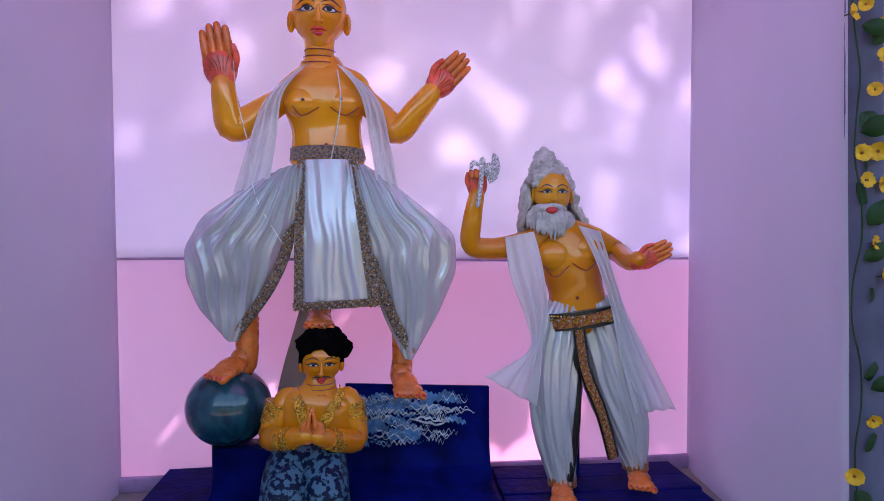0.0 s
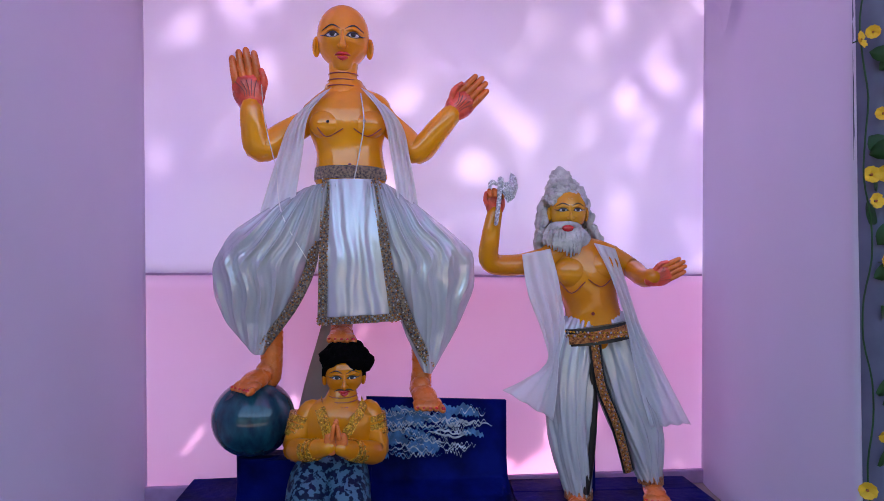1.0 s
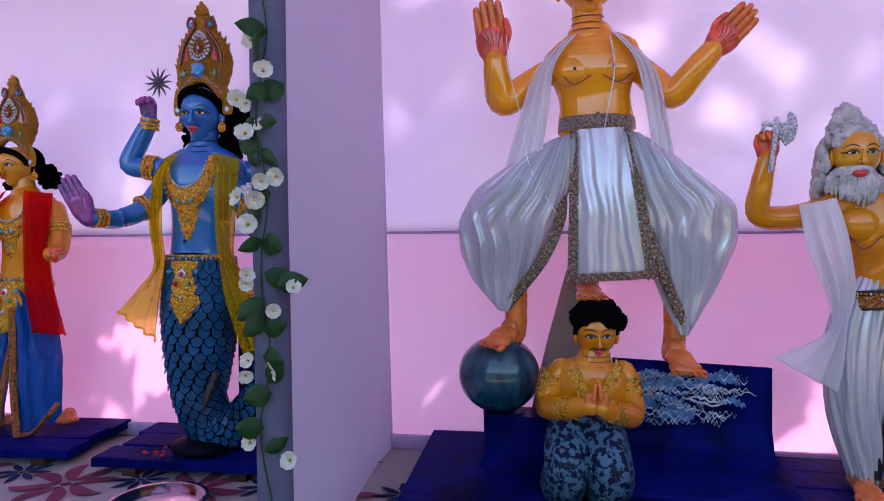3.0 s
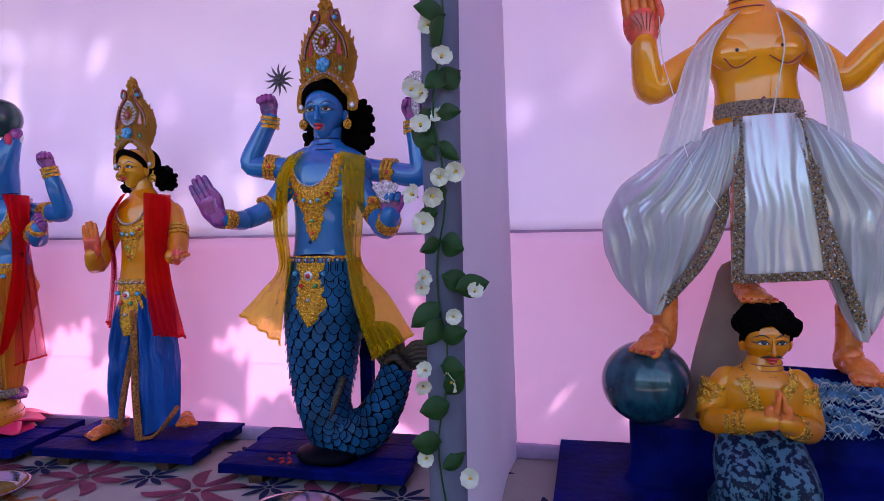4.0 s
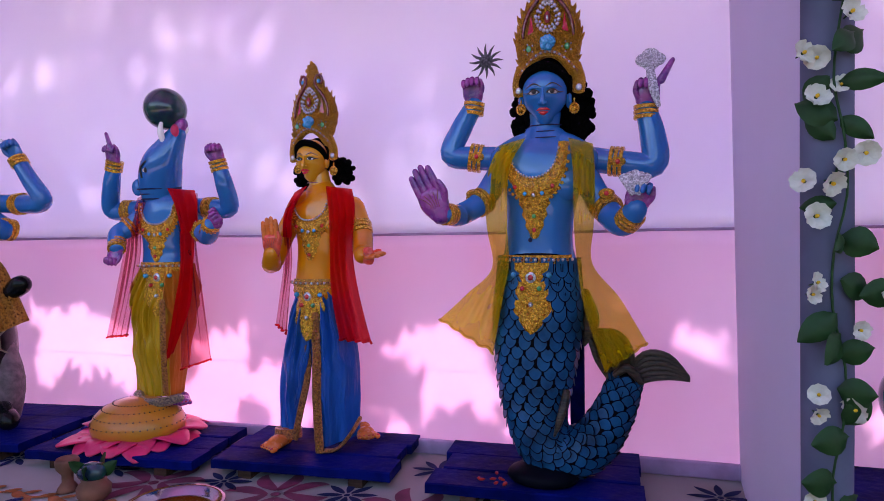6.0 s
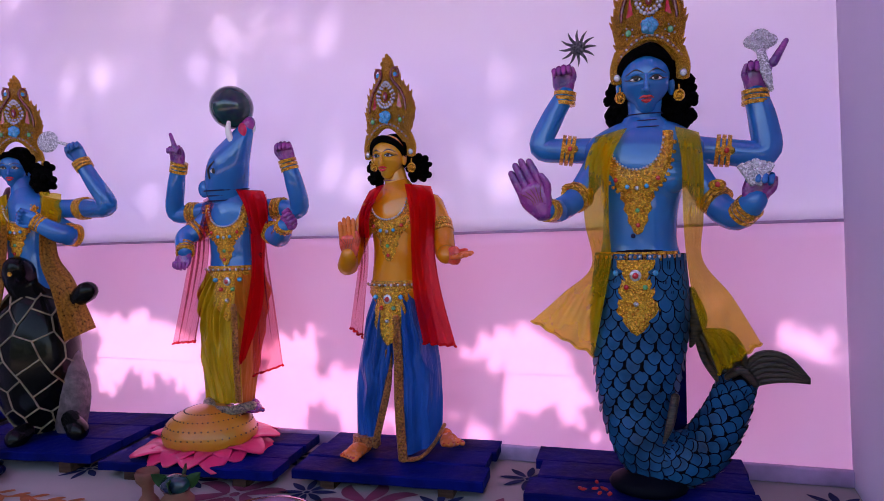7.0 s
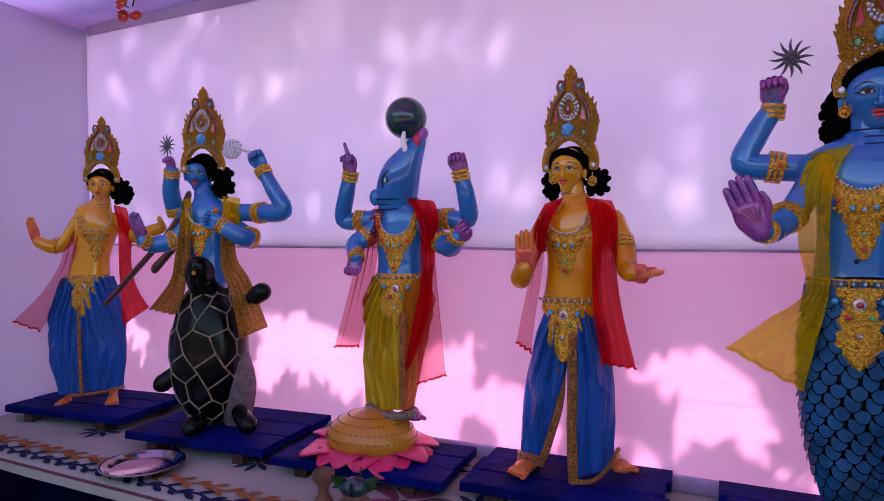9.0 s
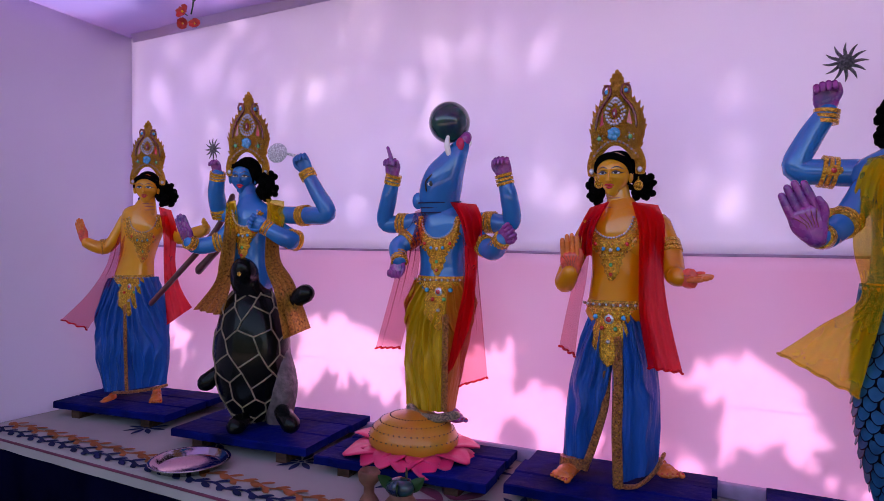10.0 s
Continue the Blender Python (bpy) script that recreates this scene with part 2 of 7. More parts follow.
class Sculpt:
    """One mesh that gathers swept, round and flat forms, each in its own material."""

    def __init__(self):
        self.v, self.f, self.m, self.mats = [], [], [], []

    def slot(self, name):
        if name not in self.mats:
            self.mats.append(name)
        return self.mats.index(name)

    def grid(self, rows, name, closed=False):
        """Rows of points, joined into quads."""
        k, base, n = self.slot(name), len(self.v), len(rows[0])
        for r in rows:
            self.v += [tuple(p) for p in r]
        for i in range(len(rows) - 1):
            for j in range(n if closed else n - 1):
                a, b = base + i * n + j, base + i * n + (j + 1) % n
                self.f.append((a, b, b + n, a + n))
                self.m.append(k)
        return base

    def fan(self, ring, name):
        k, base = self.slot(name), len(self.v)
        self.v += [tuple(p) for p in ring]
        self.f.append(tuple(range(base, base + len(ring))))
        self.m.append(k)

    def tube(self, pts, radii, name, seg=14, sub=4, fold=0.0, folds=9, twist=0.0, round_ends=True):
        """A sweep through pts with round or oval (side, depth) sections; fold gives it pleats."""
        pts = [vec(p) for p in pts]
        rad = [vec((r, r)) if isinstance(r, (int, float)) else vec(r) for r in radii]
        ps, rs = [], []
        for i in range(len(pts) - 1):
            a, b, c, d = pts[max(i - 1, 0)], pts[i], pts[i + 1], pts[min(i + 2, len(pts) - 1)]
            e, f, g, h = rad[max(i - 1, 0)], rad[i], rad[i + 1], rad[min(i + 2, len(pts) - 1)]
            for s in range(sub + (i == len(pts) - 2)):
                t = s / sub
                ps.append(0.5 * (2 * b + (c - a) * t + (2 * a - 5 * b + 4 * c - d) * t * t + (3 * b - a - 3 * c + d) * t ** 3))
                rs.append(0.5 * (2 * f + (g - e) * t + (2 * e - 5 * f + 4 * g - h) * t * t + (3 * f - e - 3 * g + h) * t ** 3))
        tang = [(ps[min(i + 1, len(ps) - 1)] - ps[max(i - 1, 0)]).normalized() for i in range(len(ps))]
        if round_ends:
            for end in (0, -1):
                r, p, t = rs[end], ps[end], tang[end] * (-1 if end == 0 else 1)
                q = min(r)
                for out, k in ((0.55, 0.8), (0.9, 0.4), (1.0, 0.06)):
                    if end == 0:
                        ps.insert(0, p + t * q * out), rs.insert(0, r * k), tang.insert(0, tang[0])
                    else:
                        ps.append(p + t * q * out), rs.append(r * k), tang.append(tang[-1])
        rows = []
        for i, (p, r, t) in enumerate(zip(ps, rs, tang)):
            ref = Vector((0, 1, 0)) if abs(t.y) < 0.9 else Vector((0, 0, 1))
            side = ref.cross(t).normalized()
            deep = t.cross(side)
            ring = []
            for j in range(seg):
                a = 2 * math.pi * j / seg
                wob = noise.noise((1.6 * math.cos(a), 1.6 * math.sin(a), 0.09 * i + p.x * 3)) if fold else 0
                k = 1 + fold * (0.55 + 1.3 * abs(wob)) * (2.4 * abs(math.sin(folds * a / 2 + twist * i + 2.2 * wob)) - 1.5 + 0.5 * math.sin(2 * folds * a + 1 + 0.35 * i))
                ring.append(p + side * math.cos(a) * r.x * k + deep * math.sin(a) * r.y * k)
            rows.append(ring)
        self.grid(rows, name, closed=True)
        self.fan(rows[0][::-1], name), self.fan(rows[-1], name)

    def ball(self, c, r, name, seg=14, rings=8, turn=None, rough=0.0):
        r = vec((r, r, r)) if isinstance(r, (int, float)) else vec(r)
        rows = []
        for i in range(rings + 1):
            a = math.pi * (i / rings - 0.5)
            row = []
            for j in range(seg):
                b = 2 * math.pi * j / seg
                p = vec((math.cos(a) * math.cos(b) * r.x, math.cos(a) * math.sin(b) * r.y, math.sin(a) * r.z))
                if rough:
                    p *= 1 + rough * noise.noise(p * 30 + vec(c) * 7)
                row.append(vec(c) + (turn @ p if turn else p))
            rows.append(row)
        self.grid(rows, name, closed=True)

    def plate(self, outline, thick, name, turn=None, at=(0, 0, 0)):
        """A flat form (outline in x, z) with thickness along y."""
        k, n, base = self.slot(name), len(outline), len(self.v)
        for y in (-thick / 2, thick / 2):
            for x, z in outline:
                p = vec((x, y, z))
                self.v.append(tuple(vec(at) + (turn @ p if turn else p)))
        self.f += [tuple(range(base, base + n)), tuple(range(base + 2 * n - 1, base + n - 1, -1))]
        self.m += [k, k]
        for i in range(n):
            j = (i + 1) % n
            self.f.append((base + i, base + n + i, base + n + j, base + j))
            self.m.append(k)

    def box(self, lo, hi, name, turn=None, chip=0.0):
        a, b = vec(lo), vec(hi)
        o = [(a.x, a.z), (b.x, a.z), (b.x, b.z), (a.x, b.z)]
        self.plate([(x - (a.x + b.x) / 2, z - (a.z + b.z) / 2) for x, z in o], b.y - a.y, name, turn, (a + b) / 2)

    def mesh(self, name, smooth=True):
        me = bpy.data.meshes.new(name)
        me.from_pydata(self.v, [], self.f)
        for m in self.mats:
            me.materials.append(M[m])
        me.polygons.foreach_set("material_index", self.m)
        me.polygons.foreach_set("use_smooth", [smooth] * len(self.f))
        me.update()
        bm = bmesh.new()
        bm.from_mesh(me)
        bmesh.ops.recalc_face_normals(bm, faces=bm.faces)
        bm.to_mesh(me)
        bm.free()
        return me


def thing(name, sc, at=(0, 0, 0), label="", category="", group="", kind="", smooth=True, sharp=None, turn=0):
    ob = new(name, sc.mesh(name, smooth))
    ob.matrix_basis = pose(*at, 0, 0, turn)
    if sharp:
        bv = ob.modifiers.new("edge", "BEVEL")
        bv.width, bv.segments, bv.limit_method = sharp, 2, "ANGLE"
    return tagged(ob, label, category, group, kind)


def part(name, sc, parent, label="", smooth=True, at=(0, 0, 0), turn=0):
    ob = new(name, sc.mesh(name, smooth))
    ob.parent = parent
    ob.matrix_basis = pose(*at, 0, 0, turn)
    return tagged(ob, label)


def holder(name, at, label, category, group="", turn=0, kind=""):
    ob = new(name)
    ob.matrix_basis = pose(*at, 0, 0, turn)
    return tagged(ob, label, category, group, kind)


def cloth_sheet(name, p00, p10, p01, p11, material, nx=24, nz=24, wave=0.01, freq=1.5, seed=0, thick=0.004):
    """A hung cloth between four corners with shallow sags and folds; solid."""
    sc = Sculpt()
    a, b, c, d = vec(p00), vec(p10), vec(p01), vec(p11)
    nrm = (b - a).cross(c - a).normalized()
    rows = []
    for i in range(nz + 1):
        v = i / nz
        row = []
        for j in range(nx + 1):
            u = j / nx
            p = (a * (1 - u) + b * u) * (1 - v) + (c * (1 - u) + d * u) * v
            q = p * freq + Vector((seed * 7.3, seed * 3.1, 0))
            e = min(1, 8 * min(u, 1 - u, v, 1 - v))
            row.append(p + nrm * wave * (noise.noise(q) + 0.5 * noise.noise(q * 2.7)) * e)
        rows.append(row)
    sc.grid(rows, material)
    ob = new(name, sc.mesh(name))
    so = ob.modifiers.new("thick", "SOLIDIFY")
    so.thickness, so.offset = thick, 0
    return ob


# ---- the place ----
WALL_Y, STAGE_Z, FRONT_Y, CEIL_Z, LEFT_X = 2.39, 0.625, 1.55, 2.68, -5.12

sc = Sculpt()
sc.grid([[(-60 + 120 * j / 24, -60 + 120 * i / 24, 0) for j in range(25)] for i in range(25)], "earth")
thing("ground", sc, label="bare trodden earth round the tent", category="ground", kind="structure")

back = cloth_sheet("wall_back", (-5.2, WALL_Y, 1.465), (1.45, WALL_Y, 1.465), (-5.2, WALL_Y, CEIL_Z + 0.05), (1.45, WALL_Y, CEIL_Z + 0.05), "wall_cloth", 90, 24, 0.012, 1.6)
tagged(back, "translucent lilac white tent cloth back wall", "wall", kind="structure")
low = cloth_sheet("wall_back_lower", (-5.2, WALL_Y + 0.012, 0.0), (1.45, WALL_Y + 0.012, 0.0), (-5.2, WALL_Y + 0.012, 1.475), (1.45, WALL_Y + 0.012, 1.475), "wall_low", 90, 24, 0.012, 1.6, 1)
tagged(low, "sunlit translucent pinkish lower tent cloth", "wall", kind="structure")
for z, nm in ((1.468, "wall_seam"), (0.94, "wall_crease")):
    sc = Sculpt()
    n = 60
    rows = [[(-5.1 + 6.4 * j / n, WALL_Y - 0.008 - dy, z + dz + 0.008 * noise.noise((j * 0.21, z, 0))) for j in range(n + 1)] for dy, dz in ((0, -0.004 * (z > 1) - 0.001), (0.004 * (z > 1), 0), (0, 0.004 * (z > 1) + 0.001))]
    sc.grid(rows, "hem" if z > 1 else "wall_low")
    thing(nm, sc, label="stitched seam across the tent cloth", category="seam", kind="structure")
sc = Sculpt()
sc.box((-5.05, WALL_Y - 0.035, STAGE_Z), (1.3, WALL_Y - 0.012, STAGE_Z + 0.055), "hem")
thing("baseboard", sc, label="lilac cloth-covered rail along the wall foot", category="rail", kind="structure", sharp=0.006)

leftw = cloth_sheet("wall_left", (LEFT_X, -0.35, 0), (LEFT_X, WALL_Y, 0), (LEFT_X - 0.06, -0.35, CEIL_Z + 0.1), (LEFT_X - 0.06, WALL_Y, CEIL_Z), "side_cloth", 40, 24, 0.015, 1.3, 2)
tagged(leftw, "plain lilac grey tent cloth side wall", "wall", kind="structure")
# unseen sheet added outside the left wall to block sky light through it
blockw = cloth_sheet("left_light_block", (LEFT_X - 0.55, -0.6, 0), (LEFT_X - 0.55, WALL_Y + 0.3, 0), (LEFT_X - 0.55, -0.6, CEIL_Z + 0.1), (LEFT_X - 0.55, WALL_Y + 0.3, CEIL_Z + 0.1), "side_cloth", 20, 16, 0.015, 1.3, 9)
tagged(blockw, "unseen plain cloth added to keep daylight off the left wall", "wall", kind="structure")
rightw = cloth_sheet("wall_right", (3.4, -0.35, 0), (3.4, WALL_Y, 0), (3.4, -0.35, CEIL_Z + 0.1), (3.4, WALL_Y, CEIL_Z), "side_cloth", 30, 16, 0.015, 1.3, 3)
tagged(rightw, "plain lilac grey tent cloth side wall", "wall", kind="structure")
wb = cloth_sheet("wall_back_far", (1.45, WALL_Y, 0), (3.4, WALL_Y, 0), (1.45, WALL_Y, CEIL_Z), (3.4, WALL_Y, CEIL_Z), "wall_cloth", 20, 16, 0.012, 1.5, 4)
tagged(wb, "translucent lilac tent cloth", "wall", kind="structure")
ceil = cloth_sheet("ceiling", (-5.7, 0.55, CEIL_Z + 0.10), (3.5, 0.55, CEIL_Z + 0.10), (-5.7, WALL_Y + 0.02, CEIL_Z), (3.5, WALL_Y + 0.02, CEIL_Z), "roof_cloth", 60, 40, 0.05, 1.1, 5)
tagged(ceil, "sagging blue and pink tent cloth ceiling", "ceiling", kind="structure")
pl = cloth_sheet("partition_left", (-0.90, 1.36, 0.3), (-0.875, WALL_Y - 0.01, 0.3), (-0.90, 1.36, CEIL_Z + 0.05), (-0.925, WALL_Y - 0.01, CEIL_Z), "side_cloth", 30, 40, 0.02, 1.4, 6)
tagged(pl, "lilac cloth partition between the bays", "partition", kind="structure")
pr = cloth_sheet("partition_right", (1.15, 1.36, 0.3), (1.29, WALL_Y - 0.01, 0.3), (1.15, 1.36, CEIL_Z + 0.05), (1.32, WALL_Y - 0.01, CEIL_Z), "side_cloth", 30, 40, 0.02, 1.4, 7)
tagged(pr, "lilac cloth partition with a loose corner", "partition", kind="structure")

# added strip: the soft shade where wall meets ceiling, put in as colour
vl = cloth_sheet("wall_top_shade", (-5.12, WALL_Y - 0.03, CEIL_Z - 0.04), (-0.93, WALL_Y - 0.03, CEIL_Z - 0.04), (-5.12, WALL_Y - 0.06, CEIL_Z + 0.03), (-0.93, WALL_Y - 0.06, CEIL_Z + 0.03), "shade_band", 60, 6, 0.012, 2.0, 8)
tagged(vl, "blue and pink strip standing in for soft shade along the ceiling edge", "cloth", kind="structure")

# the stage: covered table and its dark valance
sc = Sculpt()
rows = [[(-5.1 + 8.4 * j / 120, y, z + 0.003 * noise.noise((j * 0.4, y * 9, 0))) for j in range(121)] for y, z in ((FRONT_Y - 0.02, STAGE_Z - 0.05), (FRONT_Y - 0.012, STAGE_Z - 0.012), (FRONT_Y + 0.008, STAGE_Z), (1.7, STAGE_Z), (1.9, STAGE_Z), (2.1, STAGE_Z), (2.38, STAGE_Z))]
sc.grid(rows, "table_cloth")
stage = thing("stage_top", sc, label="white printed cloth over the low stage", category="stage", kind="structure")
sc = Sculpt()
sc.box((-5.1, FRONT_Y + 0.01, 0), (3.3, 2.37, STAGE_Z - 0.012), "raw_wood")
thing("stage_base", sc, label="plain wooden stage base under the cloth", category="stage", kind="structure")
sc = Sculpt()
rows = []
for i in range(5):
    z = (STAGE_Z - 0.053) * (1 - i / 4)
    rows.append([(-5.1 + 8.4 * j / 420, FRONT_Y - 0.012 - (0.006 + 0.02 * i / 4) * math.sin(j * 0.62 + 0.8 * math.sin(j * 0.13)), z) for j in range(421)])
sc.grid(rows, "skirt_cloth")
thing("stage_valance", sc, label="dark navy gathered cloth valance round the stage", category="valance", kind="structure")


# Forms of the painted clay figures
def hand(sc, wrist, way, name, nails="ink", size=0.085, width=0.62, thumb=1, normal=(0, -1, 0), curl=0.0, tip=None):
    """An open or closed hand from the wrist along way; the palm shows along normal."""
    w, n = vec(way).normalized(), vec(normal).normalized()
    s = w.cross(n).normalized()
    n = s.cross(w)
    p, h = vec(wrist), size
    sc.tube([p - w * h * 0.1, p + w * h * 0.35, p + w * h * 0.8], [(h * 0.32, h * 0.26), (h * 0.50, h * 0.22), (h * 0.47, h * 0.18)], name, 10, 3)
    for i in range(4):
        o = (i - 1.5) * h * 0.225
        ln = h * (0.72, 0.84, 0.8, 0.64)[i if thumb > 0 else 3 - i]
        a = p + w * h * 0.85 + s * o
        d = (w + s * (i - 1.5) * 0.0).normalized()
        if curl:
            b = a + d * ln * 0.35 + n * ln * 0.3 * curl
            c = a + d * ln * 0.05 + n * ln * 0.62 * curl
        else:
            b, c = a + d * ln * 0.5, a + d * ln
        sc.tube([a - d * h * 0.1, b, c], [h * 0.135, h * 0.13, h * 0.105], tip or name, 8, 3)
        sc.ball(c + d * h * (0.03 if not curl else 0), (h * 0.07, h * 0.07, h * 0.07), nails, 6, 4)
    a = p + w * h * 0.3 - s * thumb * h * 0.3
    sc.tube([a, a + w * h * 0.35 - s * thumb * h * 0.22 + n * h * 0.1, a + w * h * 0.72 - s * thumb * h * 0.2 + n * h * 0.14], [h * 0.15, h * 0.12, h * 0.08], name, 8, 3)
    # lines painted over the palm
    for i in range(0 if curl else 5):
        o = (i - 2) * h * 0.13
        b = p + w * h * 0.15 + s * o * 0.6 + n * h * 0.2
        sc.tube([b, b + w * h * 0.3 + s * h * 0.04 + n * h * 0.01, b + w * h * 0.62 + s * o * 0.7 - n * h * 0.02], [h * 0.012] * 3, "dark_red", 4, 2)


def foot(sc, heel, toe, name, size=0.14, nails="lip"):
    a, b = vec(heel), vec(toe)
    d = (b - a).normalized()
    s = d.cross(Vector((0, 0, 1))).normalized()
    up = s.cross(d)
    t = Matrix((d, s, up)).transposed()
    ln = (b - a).length
    sc.ball(a.lerp(b, 0.5), (ln * 0.62, size * 0.26, size * 0.19), name, 16, 10, t)
    sc.ball(a + up * size * 0.04, (size * 0.25, size * 0.22, size * 0.24), name, 14, 10, t)
    sc.ball(a.lerp(b, 0.88) - up * size * 0.03, (size * 0.22, size * 0.31, size * 0.13), name, 14, 8, t)
    for i in range(5):
        o = (i - 2) * size * 0.125
        r = size * (0.082 if i == 0 else 0.062)
        p = b + s * o + d * size * (0.12 - 0.025 * i) - up * size * 0.05
        sc.ball(p, (r * 1.7, r, r * 0.95), name, 10, 6, t)
        sc.ball(p + d * r * 1.0 + up * r * 0.6, (r * 0.6, r * 0.55, r * 0.4), nails, 6, 4, t)


def head(sc, c, w, h, skin, yaw=0, hair=None, ears=True, brow="ink", mark=None, lips="lip", drop=0.18, moustache=False):
    """A rounded head that faces -y, turned by yaw degrees, with painted features."""
    r, c = pose(0, 0, 0, 0, 0, yaw).to_3x3(), vec(c)

    def q(x, y, z):
        return c + r @ Vector((x * w, y * w, z * h))
    sc.ball(q(0, 0, 0.12), (w, w * 1.02, h * 0.86), skin, 24, 16)
    sc.tube([q(0, -0.08, 0.15), q(0, -0.12, -0.35), q(0, -0.28, -0.74)], [(w * 0.96, w * 0.9), (w * 0.9, w * 0.84), (w * 0.42, w * 0.45)], skin, 22, 5)

    def q(x, y, z):
        return c + r @ Vector((x * w, y * w, (z - drop) * h))
    sc.tube([q(0, -1.0, 0.2), q(0, -1.1, -0.05), q(0, -1.16, -0.24)], [w * 0.05, w * 0.085, w * 0.14], skin, 10, 4)
    for e in (-1, 1):
        sc.ball(q(e * 0.13, -1.05, -0.25), w * 0.09, skin, 8, 6)
        et = r @ Matrix.Rotation(radians(e * 22), 3, "Z")
        sc.ball(q(e * 0.40, -0.895, 0.10), (w * 0.275, w * 0.10, h * 0.072), "ink", 14, 8, et)
        sc.ball(q(e * 0.40, -0.92, 0.088), (w * 0.225, w * 0.10, h * 0.056), "eye_white", 12, 8, et)
        sc.ball(q(e * 0.385, -0.985, 0.100), (w * 0.12, w * 0.085, h * 0.064), "ink", 10, 6, et)
        sc.tube([q(e * 0.14, -0.99, 0.075), q(e * 0.28, -1.0, 0.150), q(e * 0.48, -0.955, 0.155), q(e * 0.66, -0.80, 0.095), q(e * 0.84, -0.62, 0.135)], [w * 0.02, w * 0.034, w * 0.036, w * 0.028, w * 0.010], brow, 6, 4)
        sc.tube([q(e * 0.16, -1.0, 0.215), q(e * 0.36, -0.99, 0.245), q(e * 0.58, -0.87, 0.215)], [w * 0.035, w * 0.06, w * 0.03], skin, 8, 4)
        sc.tube([q(e * 0.10, -0.985, 0.26), q(e * 0.42, -0.935, 0.37), q(e * 0.78, -0.67, 0.25)], [w * 0.024, w * 0.03, w * 0.012], brow, 6, 4)
        if ears:
            sc.ball(q(e * 1.02, 0.05, -0.02), (w * 0.16, w * 0.22, h * 0.30), skin, 10, 8, r)
            sc.ball(q(e * 1.06, -0.06, -0.02), (w * 0.09, w * 0.18, h * 0.20), "amber" if skin in ("ochre", "amber") else skin, 10, 8, r)
    for e in (-1, 1):
        sc.tube([q(0, -1.0, -0.44), q(e * 0.12, -1.0, -0.43), q(e * 0.27, -0.90, -0.46)], [(w * 0.06, w * 0.08), (w * 0.065, w * 0.08), w * 0.025], lips, 8, 3)
    sc.tube([q(-0.17, -0.92, -0.52), q(0, -1.0, -0.56), q(0.17, -0.92, -0.52)], [w * 0.04, w * 0.095, w * 0.04], lips, 8, 3)
    if hair:
        for k in (drop, drop + 0.12):
            sc.tube([q(1.02, 0.15, -0.25 + k), q(1.0, -0.25, 0.20 + k), q(0.68, -0.68, 0.52 + k), q(0, -0.93, 0.68 + k), q(-0.68, -0.68, 0.52 + k), q(-1.0, -0.25, 0.20 + k), q(-1.02, 0.15, -0.25 + k)], [w * 0.14] * 7, "black", 8, 3)
    if moustache:
        for e in (-1, 1):
            sc.tube([q(e * 0.05, -1.03, -0.36), q(e * 0.3, -0.95, -0.36), q(e * 0.5, -0.82, -0.44)], [w * 0.03, w * 0.045, w * 0.01], "ink", 6, 3)
    if mark:
        for e in (-0.06, 0.06):
            sc.tube([q(e, -0.98, 0.30), q(e * 1.4, -0.90, 0.55)], [w * 0.025, w * 0.02], mark, 6, 2)


def neck_rings(sc, a, b, r, skin):
    a, b = vec(a), vec(b)
    for i in range(3):
        p = a.lerp(b, 0.25 + 0.25 * i)
        ring = [p + Vector((math.cos(t) * r * (1.0 + 0.05 * i * i), math.sin(t) * r * (1.0 + 0.05 * i * i), -0.3 * r * math.sin(t) * -1 * 0.3)) for t in [math.pi * (1 + k / 10) for k in range(11)]]
        sc.tube(ring, [r * 0.036] * 11, "dark_red" if skin in ("ochre", "amber", "straw") else "navy", 5, 1)


BODY_YAW = 0


def on_body(x, z, path, radii, lift):
    """A point on the front of an upright oval body (path of centres from high to low)."""
    for (c, r), (d, s) in zip(zip(path, radii), list(zip(path, radii))[1:]):
        if d[2] <= z <= c[2] or (c is path[0] and z > c[2]) or (d is path[-1] and z < d[2]):
            k = min(max((c[2] - z) / max(c[2] - d[2], 1e-6), 0), 1)
            cx, cy = c[0] + (d[0] - c[0]) * k, c[1] + (d[1] - c[1]) * k
            rx, ry = r[0] + (s[0] - r[0]) * k, r[1] + (s[1] - r[1]) * k
            f = math.asin(min(max((x - cx) / rx, -0.97), 0.97)) + radians(BODY_YAW)
            return Vector((cx + (rx + lift) * math.sin(f), cy - (ry + lift) * math.cos(f), z))
    return Vector((x, 0, z))


def body_plate(sc, path, radii, top, bottom, half, cx, name, lift=0.006, n=14, scallop=0.0, lean=0.0):
    """Filigree laid on a body between two heights; half(v) is its half width from top (0) to bottom (1)."""
    rows = []
    for i in range(n + 1):
        v = i / n
        z = top + (bottom - top) * v
        w = half(v) * (1 + scallop * math.sin(v * 21))
        rows.append([on_body(cx + lean * v + w * (2 * j / 12 - 1), z - 0.01 * scallop * math.cos(j * 2.2), path, radii, lift * (0.2 + 0.8 * math.sin(math.pi * j / 12))) for j in range(13)])
    sc.grid(rows, name)


